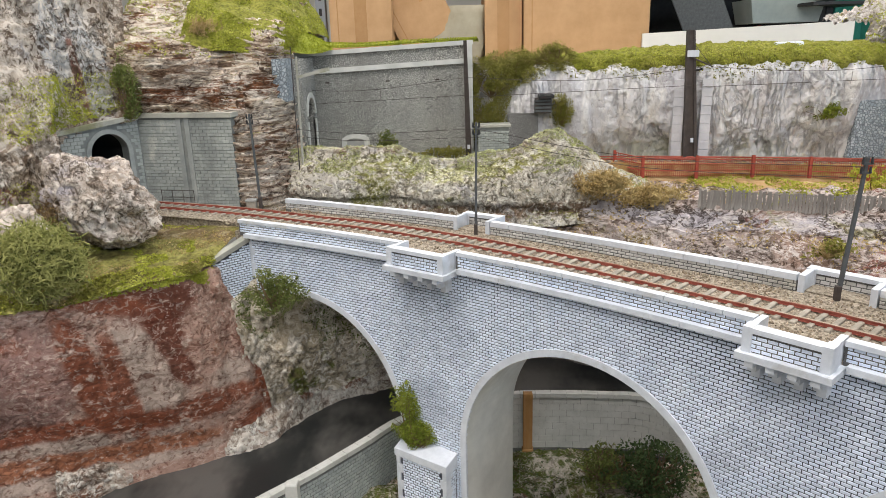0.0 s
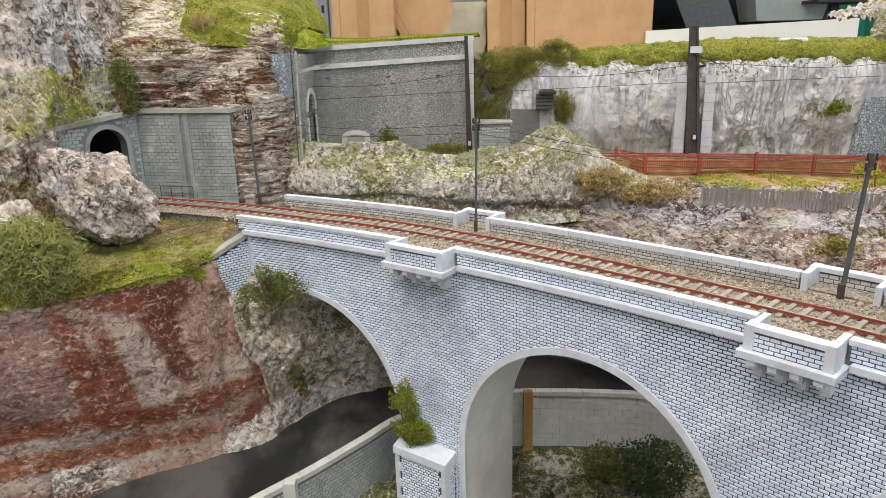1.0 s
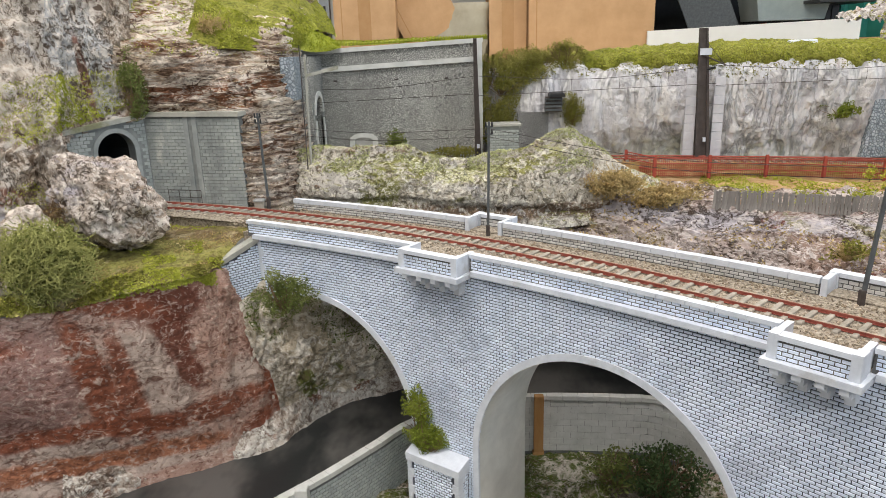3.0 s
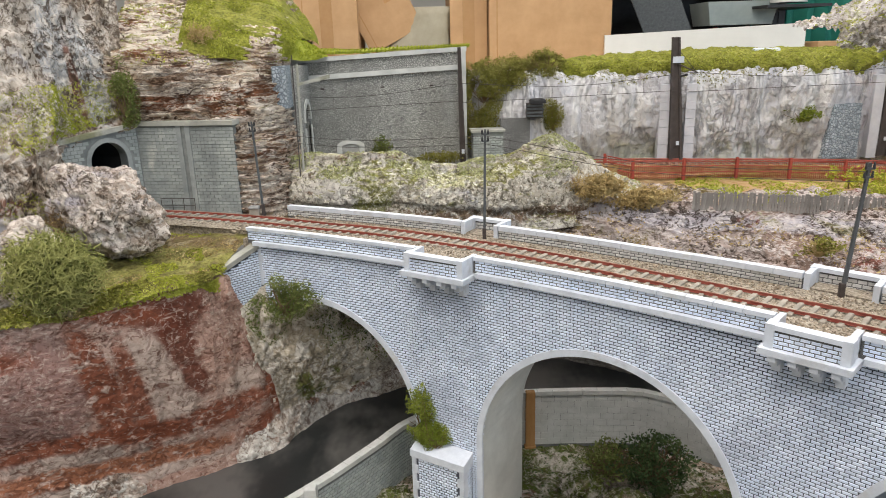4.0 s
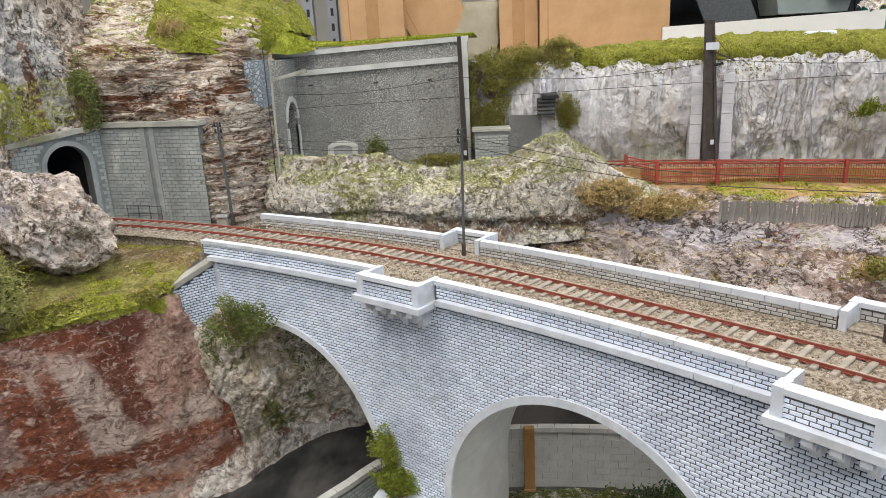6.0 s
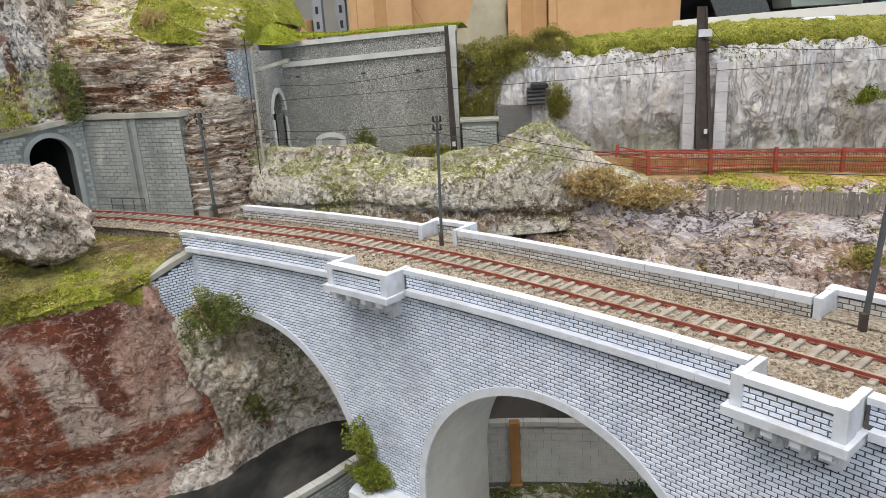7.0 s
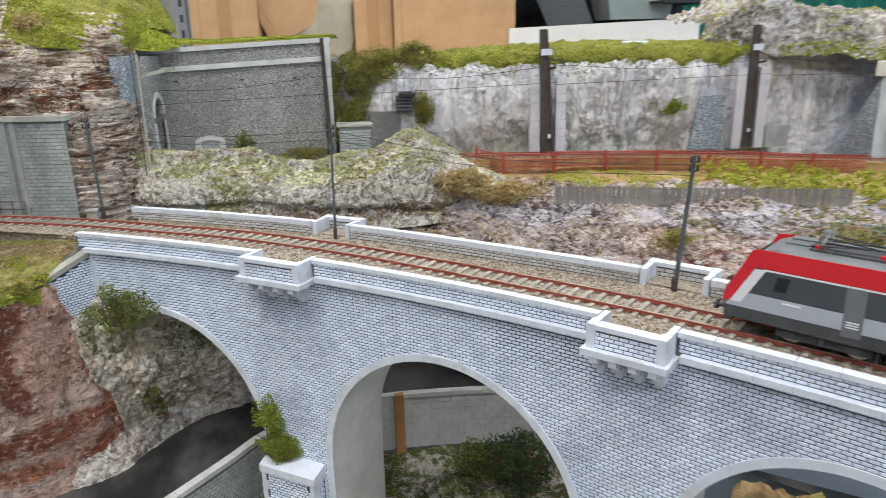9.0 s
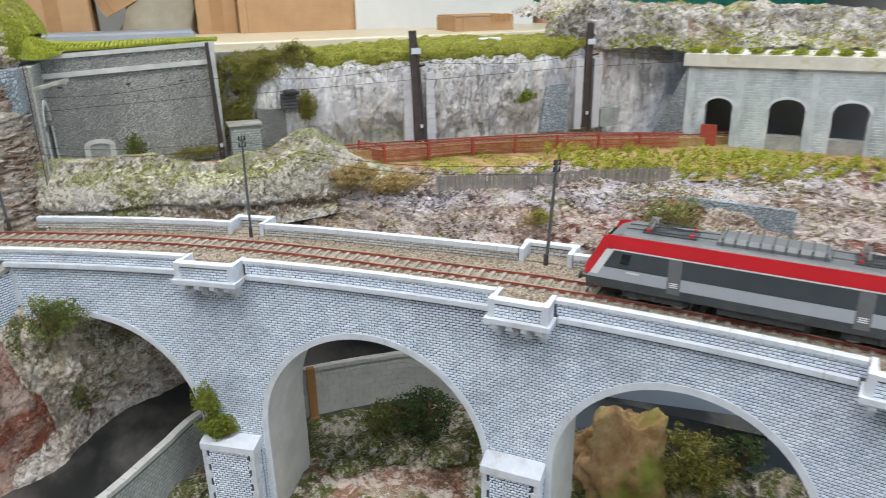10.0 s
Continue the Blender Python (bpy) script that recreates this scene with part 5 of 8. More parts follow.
for k, z in enumerate(range(5)):
    part("quoin", arc_bar(Geo(), A_START - 0.06, A_START - 0.06 + (0.28 if k % 2 else 0.18), -0.0007, 0.002, 0.2905 - k * 0.0066, 0.2968 - k * 0.0066), M_WHITE, abut)

# ---- foliage and scatter ----


def leaf(g, p, s, r):
    a = Vector((r.gauss(0, 1), r.gauss(0, 1), r.gauss(0, 1))).normalized()
    b = a.orthogonal().normalized()
    b = (b + a.cross(b) * r.uniform(-2, 2)).normalized()
    c = a.cross(b) * 0.3 * s
    s2 = s * r.uniform(0.35, 0.6)
    g.add([p - a * s, p + b * s2 + c, p + a * s, p - b * s2 + c], [(0, 1, 2), (0, 2, 3)])


def foliage_geo(centre, radii, count, size, r, ragged=0.5, freq=60):
    g, c = Geo(), Vector(centre)
    made = 0
    while made < count:
        d = Vector((r.gauss(0, 1), r.gauss(0, 1), r.gauss(0, 1))).normalized()
        q = r.random() ** 0.4
        lump = 1 + ragged * noise.noise(d * 2.3 + c * 50)
        p = c + Vector((d.x * radii[0], d.y * radii[1], d.z * radii[2])) * q * lump
        if noise.noise(p * freq) < -0.22:
            made += 0.3
            continue
        leaf(g, p, size * r.uniform(0.6, 1.3), r)
        made += 1
    return g


def twig_geo(centre, radii, count, r, thick=0.0003):
    g, c = Geo(), Vector(centre)
    base = c - Vector((0, 0, radii[2] * 0.9))
    for k in range(count):
        d = Vector((r.gauss(0, 1), r.gauss(0, 1), r.gauss(0, 1) * 0.8 + 0.35)).normalized()
        tip = c + Vector((d.x * radii[0], d.y * radii[1], d.z * radii[2])) * r.uniform(0.75, 1.08)
        mid = base.lerp(tip, 0.5) + Vector((r.uniform(-1, 1), r.uniform(-1, 1), r.uniform(0, 1))) * radii[0] * 0.25
        g.tube(spline([base, mid, tip], 5), [thick * 1.6, thick * 1.4, thick * 1.1, thick * 0.8, thick * 0.4], 4, False)
    return g


def tangle_geo(centre, radii, count, r, thick=0.0003):
    """Curly fibres crowded near the outside, as in dried lichen."""
    g, c = Geo(), Vector(centre)
    for k in range(count):
        d = Vector((r.gauss(0, 1), r.gauss(0, 1), r.gauss(0, 1) + 0.2)).normalized()
        p = c + Vector((d.x * radii[0], d.y * radii[1], d.z * radii[2])) * r.uniform(0.55, 0.98) * (1 + 0.25 * noise.noise(d * 2.5))
        h = Vector((r.gauss(0, 1), r.gauss(0, 1), r.gauss(0, 1))).normalized()
        pts = [p]
        for i in range(5):
            h = (h + 0.9 * Vector((r.gauss(0, 1), r.gauss(0, 1), r.gauss(0, 1)))).normalized()
            pts.append(pts[-1] + h * 0.0026)
        g.tube(pts, [thick, thick * 1.2, thick * 1.1, thick, thick * 0.8, thick * 0.5], 4, False)
    return g


def bush(name, label, category, centre, radii, count, size, leaf_mat, twig_mat, seed, group="", twigs=40):
    r = random.Random(seed)
    ob = thing(name, label, category, group, (centre[0], centre[1], centre[2] - radii[2]))
    back = Vector(ob.location)
    for nm, gg, mm in (("foliage", foliage_geo(centre, radii, count, size, r), leaf_mat), ("branchwork", (tangle_geo if twigs > 150 else twig_geo)(centre, radii, twigs, r), twig_mat)):
        gg.v = [v - back for v in gg.v]
        stuff(part(nm, gg, mm, ob))
    return ob


def tuft_cover(name, label, category, sheet_ob, count, size, material, seed, keep, lift=0.0005):
    """Loose flock glued over a landform, as one stretch of stuff."""
    r, me, g = random.Random(seed), sheet_ob.data, Geo()
    polys = me.polygons
    tries = 0
    while len(g.f) < 2 * count and tries < count * 60:
        tries += 1
        f = polys[r.randrange(len(polys))]
        p = f.center
        if keep(p, f.normal):
            sgn = 1 if f.normal.z >= 0 else -1
            leaf(g, p + f.normal * sgn * lift * r.uniform(0, 2), size * r.uniform(0.5, 1.4), r)
    return tagged(part(name, g, material), label, category, kind="stuff")


M_TWIG = two_tone("brown_twig", (0.10, 0.06, 0.03), (0.24, 0.16, 0.09), scale=100, bump=0)
M_PALETWIG = two_tone("pale_fibre", (0.18, 0.19, 0.045), (0.44, 0.43, 0.16), scale=100, bump=0)

bush("bush", "pale green tangled fibre bush on the cliff top", "bush", (-0.276, 0.448, 0.310), (0.034, 0.026, 0.028), 2600, 0.0013, M_LEAFB, M_PALETWIG, 3, twigs=1800)
bush("shrub", "dark olive shrub growing beside the abutment", "shrub", (-0.130, 0.503, 0.266), (0.022, 0.012, 0.018), 4200, 0.0011, M_LEAF, M_TWIG, 4, "cliff shrubs")
bush("shrub", "dark shrub in the shade under the arch", "shrub", (-0.075, 0.585, 0.222), (0.022, 0.012, 0.022), 2600, 0.0011, M_LEAFD, M_TWIG, 5, "cliff shrubs")
bush("shrub", "dark olive shrub hanging down the rock corner by the tunnel", "shrub", (-0.283, 0.632, 0.415), (0.011, 0.010, 0.030), 3800, 0.0011, M_LEAF, M_TWIG, 6, "cliff shrubs")
bush("dry_shrub", "dry brown tangled shrub above the boulder", "shrub", (-0.296, 0.518, 0.325), (0.018, 0.014, 0.014), 500, 0.0013, M_STRAW, M_TWIG, 7, "dry scrub", 220)
bush("ivy", "mossy green creeper growing over the pier cap", "ivy", tuple(on_arc(33.55, -0.004, 0.179)), (0.012, 0.007, 0.026), 4600, 0.0010, M_MOSS, M_TWIG, 8)
bush("ivy", "mossy creeper spreading on the pier cap", "ivy", tuple(on_arc(34.1, -0.005, 0.166)), (0.014, 0.006, 0.012), 3200, 0.0010, M_MOSS, M_TWIG, 13)
bush("bush", "dark green bush on the flood plain under the arch", "bush", (0.165, 0.497, 0.108), (0.032, 0.022, 0.026), 3400, 0.0020, M_LEAFD, M_TWIG, 9, "flood plain bushes", 120)
bush("bush", "olive-brown scrubby bush on the flood plain under the arch", "bush", (0.130, 0.507, 0.106), (0.022, 0.020, 0.018), 1200, 0.0018, M_LEAF, M_TWIG, 10, "flood plain bushes", 120)
bush("bush", "round olive and green bush below the viaduct", "bush", (0.350, 0.335, 0.107), (0.042, 0.034, 0.034), 4200, 0.0020, M_OLIVE, M_TWIG, 11, "flood plain bushes", 120)
bush("bush", "blue-green bush below the viaduct", "bush", (0.405, 0.330, 0.104), (0.026, 0.020, 0.024), 1200, 0.0020, M_LEAFD, M_TWIG, 12, "flood plain bushes", 60)

bush("grass_tuft", "green grass tuft at the end of the abutment coping", "grass tuft", (-0.187, 0.519, 0.2865), (0.007, 0.005, 0.004), 400, 0.0012, M_MOSSY, M_TWIG, 31)

# boulder by the tunnel
def boulder(name, label, centre, radii, seed, material, amp=0.16, sub=5):
    bm = bmesh.new()
    bmesh.ops.create_icosphere(bm, subdivisions=sub, radius=1.0)
    off = Vector((seed * 7.1, seed * 3.3, seed))
    for v in bm.verts:
        d = v.co.normalized()
        k = 1 + amp * 1.3 * noise.fractal(d * 1.3 + off, 1.0, 2.0, 4) + amp * 0.5 * (noise.ridged_multi_fractal(d * 3.2 + off, 1.0, 2.1, 5, 1.0, 2.0) - 1)
        v.co = Vector((d.x * radii[0], d.y * radii[1], d.z * radii[2])) * k
    me = bpy.data.meshes.new(name)
    bm.to_mesh(me)
    bm.free()
    me.shade_smooth()
    me.materials.append(material)
    ob = new(name, me)
    ob.location = centre
    return tagged(ob, label, "boulder")


boulder("boulder", "large pale craggy boulder beside the track", (-0.270, 0.531, 0.334), (0.041, 0.026, 0.031), 1, M_BOULDER, 0.22, 6).rotation_euler = (0, radians(38), 0)
boulder("boulder", "red-brown rock lump at the foot of the abutment wall", (-0.1865, 0.519, 0.262), (0.011, 0.009, 0.021), 12, M_CLIFF, 0.25, 5)
boulder("boulder", "olive-grey rock lump under the arch springing", tuple(on_arc(A_START, -0.001, 0.232)), (0.013, 0.010, 0.020), 13, M_BANK, 0.25, 5)
boulder("boulder", "grey boulder half buried in the hillside", (-0.312, 0.490, 0.318), (0.022, 0.018, 0.020), 2, M_BOULDER, 0.22)
boulder("boulder", "grey boulder at the foot of the hillside", (-0.320, 0.470, 0.292), (0.030, 0.022, 0.022), 3, M_BOULDER, 0.22)
boulder("boulder", "brown rock column beside the pier", (0.292, 0.352, 0.110), (0.042, 0.028, 0.052), 15, M_EARTH, 0.30)
for k, (x, y, s) in enumerate(((0.105, 0.50, 0.018), (0.135, 0.475, 0.020), (0.085, 0.47, 0.016), (0.175, 0.455, 0.022), (0.30, 0.385, 0.030), (0.335, 0.33, 0.024), (0.285, 0.34, 0.020), (0.42, 0.30, 0.024), (-0.055, 0.495, 0.016), (-0.085, 0.455, 0.02))):
    boulder("boulder", "pale rock on the flood plain below the viaduct", (x, y, 0.086), (s, s * 0.8, s * 0.45), 4 + k, M_LOW, 0.25)
# ---- tunnel mouth and wing wall ----


def rubble(name, a, b, joint, scale, jitter=1.0):
    """Random rubble walling: cells with dark joints and raised faces."""
    m = bpy.data.materials.new(name)
    m.use_nodes = True
    t = m.node_tree
    n, l = t.nodes, t.links
    bsdf = n["Principled BSDF"]
    bsdf.inputs["Roughness"].default_value = 0.85
    tc = n.new("ShaderNodeTexCoord")
    edge, cell = n.new("ShaderNodeTexVoronoi"), n.new("ShaderNodeTexVoronoi")
    edge.feature = "DISTANCE_TO_EDGE"
    for v in (edge, cell):
        v.inputs["Scale"].default_value, v.inputs["Randomness"].default_value = scale, jitter
        l.new(tc.outputs["Object"], v.inputs["Vector"])
    rng_ = n.new("ShaderNodeMapRange")
    rng_.inputs["From Min"].default_value, rng_.inputs["From Max"].default_value = 0.04, 0.16
    l.new(edge.outputs["Distance"], rng_.inputs["Value"])
    sep = n.new("ShaderNodeSeparateColor")
    l.new(cell.outputs["Color"], sep.inputs["Color"])
    stone = n.new("ShaderNodeMix")
    stone.data_type = "RGBA"
    stone.inputs["A"].default_value, stone.inputs["B"].default_value = (*a, 1), (*b, 1)
    l.new(sep.outputs["Red"], stone.inputs["Factor"])
    stain = n.new("ShaderNodeTexNoise")
    stain.inputs["Scale"].default_value, stain.inputs["Detail"].default_value = 18, 6
    mp = n.new("ShaderNodeMapping")
    mp.inputs["Scale"].default_value = (1, 1, 0.25)
    l.new(tc.outputs["Object"], mp.inputs["Vector"])
    l.new(mp.outputs["Vector"], stain.inputs["Vector"])
    ms = n.new("ShaderNodeMapRange")
    ms.inputs["From Min"].default_value, ms.inputs["From Max"].default_value = 0.3, 0.7
    ms.inputs["To Min"].default_value, ms.inputs["To Max"].default_value = 0.65, 1.2
    l.new(stain.outputs["Fac"], ms.inputs["Value"])
    hs = n.new("ShaderNodeHueSaturation")
    l.new(stone.outputs["Result"], hs.inputs["Color"])
    l.new(ms.outputs["Result"], hs.inputs["Value"])
    mix = n.new("ShaderNodeMix")
    mix.data_type = "RGBA"
    mix.inputs["A"].default_value = (*joint, 1)
    l.new(rng_.outputs["Result"], mix.inputs["Factor"])
    l.new(hs.outputs["Color"], mix.inputs["B"])
    l.new(mix.outputs["Result"], bsdf.inputs["Base Color"])
    bp = n.new("ShaderNodeBump")
    bp.inputs["Strength"].default_value, bp.inputs["Distance"].default_value = 0.9, 0.0008
    l.new(rng_.outputs["Result"], bp.inputs["Height"])
    l.new(bp.outputs["Normal"], bsdf.inputs["Normal"])
    return m


M_RUBBLE = rubble("grey_rubble_wall", (0.38, 0.38, 0.36), (0.62, 0.62, 0.585), (0.16, 0.16, 0.155), 540)
M_BLUERUBBLE = rubble("blue_grey_crazy_stone", (0.32, 0.38, 0.43), (0.52, 0.57, 0.62), (0.16, 0.19, 0.22), 330)
M_GREYBLOCK = rubble("dark_grey_masonry", (0.25, 0.245, 0.24), (0.36, 0.355, 0.34), (0.15, 0.145, 0.14), 620)
M_JOINT = two_tone("grey_joint", (0.13, 0.14, 0.14), (0.25, 0.265, 0.255), scale=80, bump=0.2)

CORNER, WING_END, PORTAL_END = Vector((-0.281, 0.642, 0)), Vector((-0.190, 0.6245, 0)), Vector((-0.326, 0.586, 0))


def plain_wall(a, b, thick, z0, za, zb):
    """An upright slab from a to b whose front lies on that line; thick goes behind."""
    d = (b - a).normalized()
    n = Vector((d.y, -d.x, 0)) * thick
    return Geo().hexa([Vector((*q.xy, z)) for q, z in ((a, z0), (b, z0), (b + n, z0), (a + n, z0), (a, za), (b, zb), (b + n, zb), (a + n, za))])


wing = tagged(part("wall_wing", plain_wall(WING_END, CORNER, 0.02, 0.29, 0.3885, 0.3890), M_JOINT), "grey-green ashlar retaining wall beside the tunnel", "wall", kind="structure")
wd = (CORNER - WING_END).normalized()
wn = Vector((-wd.y, wd.x, 0))
if wn.y > 0:
    wn = -wn
L = (CORNER - WING_END).length


def wing_place(u, z, d):
    return WING_END + wd * u + wn * d + Vector((0, 0, z))


pil0, pil1 = L * 0.44, L * 0.58
stuff(part("ashlar", brick_patch(wing_place, -0.001, pil0, 0.300, 0.387, 0.0072, 0.0031, 0.00036, 0.0004, rng=rng), M_TUNNEL, wing))
stuff(part("ashlar", brick_patch(wing_place, pil1, L, 0.300, 0.387, 0.0072, 0.0031, 0.00036, 0.0004, rng=rng), M_TUNNEL, wing))
for u in (pil0, pil0 + 0.0085):
    g = Geo().hexa([wing_place(a, z, d) for z in (0.30, 0.388) for a, d in ((u, 0), (u + 0.0046, 0), (u + 0.0046, 0.0009), (u, 0.0009))])
    part("pilaster", g, M_DARKASHLAR, wing)
part("coping", Geo().hexa([wing_place(a, z, d) for z in (0.3885, 0.3925) for a, d in ((-0.002, -0.021), (L + 0.002, -0.021), (L + 0.002, 0.002), (-0.002, 0.002))]), M_COPE, wing, "weathered stone coping")

portal = tagged(thing("wall_tunnel_portal", "stone tunnel portal with a dark arched mouth", "tunnel portal"), kind="structure")
pd = (PORTAL_END - CORNER).normalized()
pn = Vector((-pd.y, pd.x, 0))
if pn.x < 0:
    pn = -pn
PL, MID, HALF, SPRING = (PORTAL_END - CORNER).length, 0.0298, 0.0168, 0.3605


def portal_place(u, z, d):
    return CORNER + pd * u + pn * d + Vector((0, 0, z))


def coping_z(u):
    return 0.3885 - 0.009 * u / PL


g = Geo()
edge = [(MID - HALF, 0.29)] + [(MID - HALF * math.cos(math.pi * k / 20), SPRING + HALF * math.sin(math.pi * k / 20)) for k in range(21)] + [(MID + HALF, 0.29)]
for (u0, z0), (u1, z1) in zip(edge, edge[1:]):
    if u1 - u0 > 1e-6:
        g.hexa([portal_place(u, z, d) for u, z, d in ((u0, z0, 0), (u1, z1, 0), (u1, z1, -0.012), (u0, z0, -0.012), (u0, coping_z(u0), 0), (u1, coping_z(u1), 0), (u1, coping_z(u1), -0.012), (u0, coping_z(u0), -0.012))])
for u0, u1 in ((0, MID - HALF), (MID + HALF, PL)):
    g.hexa([portal_place(u, z, d) for u, z, d in ((u0, 0.29, 0), (u1, 0.29, 0), (u1, 0.29, -0.012), (u0, 0.29, -0.012), (u0, coping_z(u0), 0), (u1, coping_z(u1), 0), (u1, coping_z(u1), -0.012), (u0, coping_z(u0), -0.012))])
part("portal_wall", g, M_JOINT, portal)
stuff(part("ashlar", brick_patch(portal_place, 0.001, PL, 0.300, 0.3875, 0.0056, 0.0032, 0.0004, 0.0005,
                                 lambda u, z: z < coping_z(u) - 0.0005 and not (abs(u - MID) < HALF + 0.004 and (z < SPRING or (u - MID) ** 2 + (z - SPRING) ** 2 < (HALF + 0.004) ** 2)), rng=rng), M_TUNNEL, portal))
g = Geo()
ring = []
for k in range(25):
    ph = math.pi * k / 24
    for rr, dd in ((HALF, 0.0012), (HALF + 0.0040, 0.0012), (HALF + 0.0040, -0.001), (HALF, -0.001)):
        ring.append(portal_place(MID - rr * math.cos(ph), SPRING + rr * math.sin(ph), dd))
g.add(ring, [(4 * k + i, 4 * k + (i + 1) % 4, 4 * k + 4 + (i + 1) % 4, 4 * k + 4 + i) for k in range(24) for i in range(4)])
for s in (-1, 1):
    u0, u1 = sorted((MID + s * HALF, MID + s * (HALF + 0.0040)))
    g.hexa([portal_place(u, z, d) for z in (0.295, SPRING) for u, d in ((u0, -0.001), (u1, -0.001), (u1, 0.0012), (u0, 0.0012))])
part("arch_ring", g, M_DARKASHLAR, portal, "grey stone arch ring")
part("coping", Geo().hexa([portal_place(u, z, d) for u, z, d in ((-0.003, 0.3885, -0.014), (PL + 0.004, 0.3795, -0.014), (PL + 0.004, 0.3795, 0.003), (-0.003, 0.3885, 0.003), (-0.003, 0.3925, -0.014), (PL + 0.004, 0.3835, -0.014), (PL + 0.004, 0.3835, 0.003), (-0.003, 0.3925, 0.003))]), M_COPE, portal, "weathered stone coping")
# bore lining in black: the tunnel's darkness is put into its colour
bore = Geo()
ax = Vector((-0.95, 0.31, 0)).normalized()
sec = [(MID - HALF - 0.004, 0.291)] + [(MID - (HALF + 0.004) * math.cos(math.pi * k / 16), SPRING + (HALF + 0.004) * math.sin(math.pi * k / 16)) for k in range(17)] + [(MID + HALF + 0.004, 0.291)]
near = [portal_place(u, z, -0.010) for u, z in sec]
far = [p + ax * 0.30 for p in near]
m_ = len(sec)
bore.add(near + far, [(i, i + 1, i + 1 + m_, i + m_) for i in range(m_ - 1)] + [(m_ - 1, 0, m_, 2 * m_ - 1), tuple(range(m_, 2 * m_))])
part("bore", bore, M_BLACK, portal, "tunnel lining coloured black for the dark inside")

# ---- the tall back wall ----
WB0, WB1 = Vector((-0.157, 0.752, 0)), Vector((0.030, 0.756, 0))


def back_place(u, z, d):
    return WB0.lerp(WB1, u) + Vector((0, -d, z + 0.008 * (u - 0.5)))


back_wall = tagged(part("wall_back", Geo().hexa([back_place(u, z, d) for z in (0.31, 0.441) for u, d in ((0, 0), (1, 0), (1, -0.03), (0, -0.03))]), M_RUBBLE), "tall grey rubble-stone retaining wall", "wall", kind="structure")
part("coping", Geo().hexa([back_place(u, z, d) for z in (0.441, 0.4455) for u, d in ((-0.005, 0.002), (1.005, 0.002), (1.005, -0.031), (-0.005, -0.031))]), M_CONC, back_wall, "pale concrete coping")
part("string_course", Geo().hexa([back_place(u, z, d) for z in (0.4225, 0.4275) for u, d in ((0.10, 0), (0.97, 0), (0.97, 0.0025), (0.10, 0.0025))]), M_CONC, back_wall, "pale projecting string course")
part("corner_strip", Geo().hexa([back_place(u, z, d) for z in (0.32, 0.441) for u, d in ((0.963, 0), (1.0, 0), (1.0, 0.003), (0.963, 0.003))]), M_CONC, back_wall)
for k in range(11):
    w = 0.055 if k % 2 else 0.035
    part("quoin", Geo().hexa([back_place(u, z, d) for z in (0.322 + k * 0.0092, 0.3308 + k * 0.0092) for u, d in ((0.0, 0), (w + 0.02, 0), (w + 0.02, 0.0015), (0.0, 0.0015))]), M_CONC, back_wall)
g = Geo()
ring = []
for k in range(17):
    ph = math.pi * k / 16
    for rr, hh in ((0.0095, 0.0030), (0.0150, 0.0075)):
        for dd in (0.002, -0.002):
            ring.append(back_place(0.318, 0.3495, dd) + Vector((-rr * math.cos(ph), 0, hh * math.sin(ph))))
g.add(ring, [(4 * k + a, 4 * k + b, 4 * k + 4 + b, 4 * k + 4 + a) for k in range(16) for a, b in ((0, 2), (2, 3), (3, 1), (1, 0))])
for s in (-1, 1):
    c = back_place(0.318, 0, 0)
    x0, x1 = sorted((s * 0.0095, s * 0.0150))
    g.box(c.x + x0, c.x + x1, c.y - 0.002, c.y + 0.002, 0.330, 0.3485)
part("niche_surround", g, M_CONC, back_wall, "pale arched stone surround")
c = back_place(0.318, 0, 0)
part("niche_panel", Geo().box(c.x - 0.0095, c.x + 0.0095, c.y - 0.0006, c.y + 0.002, 0.330, 0.3505), M_WALLSTONE, back_wall)
for u in (0.18, 0.52, 0.80):
    c = back_place(u, 0, 0)
    part("weep_pipe", Geo().box(c.x - 0.002, c.x + 0.002, c.y - 0.002, c.y, 0.4095, 0.411), M_MAST, back_wall)
upper_portal = tagged(thing("wall_upper_portal", "pale stone tunnel portal of the upper line beside the tall wall", "tunnel portal"), kind="structure")
UX, UY, UH, US = -0.137, 0.7225, 0.0175, 0.3800
g = Geo()
edge = [(UY - UH * math.cos(math.pi * k / 18), US + UH * math.sin(math.pi * k / 18)) for k in range(19)]
for (y0, z0), (y1, z1) in zip(edge, edge[1:]):
    g.hexa([(UX - 0.010, y0, z0), (UX, y0, z0), (UX, y1, z1), (UX - 0.010, y1, z1), (UX - 0.010, y0, 0.436), (UX, y0, 0.436), (UX, y1, 0.436), (UX - 0.010, y1, 0.436)])
for y0, y1 in ((0.690, UY - UH), (UY + UH, 0.7515)):
    g.box(UX - 0.010, UX, y0, y1, 0.312, 0.436)
part("portal_wall", g, M_RUBBLE, upper_portal)
for k in range(13):
    a, b = math.pi * (k + 0.06) / 13, math.pi * (k + 0.94) / 13
    g = Geo().hexa([(UX + d, UY - (UH + r) * math.cos(t), US + (UH + r) * math.sin(t)) for d in (-0.002, 0.0012) for r, t in ((0, a), (0.005, a), (0.005, b), (0, b))])
    part("voussoir", g, M_CONC, upper_portal)
for s_ in (-1, 1):
    for k in range(7):
        y0, y1 = sorted((UY + s_ * UH, UY + s_ * (UH + (0.0062 if k % 2 else 0.0042))))
        part("quoin", Geo().box(UX - 0.002, UX + 0.0012, y0, y1, 0.312 + k * 0.009, 0.3204 + k * 0.009), M_CONC, upper_portal)
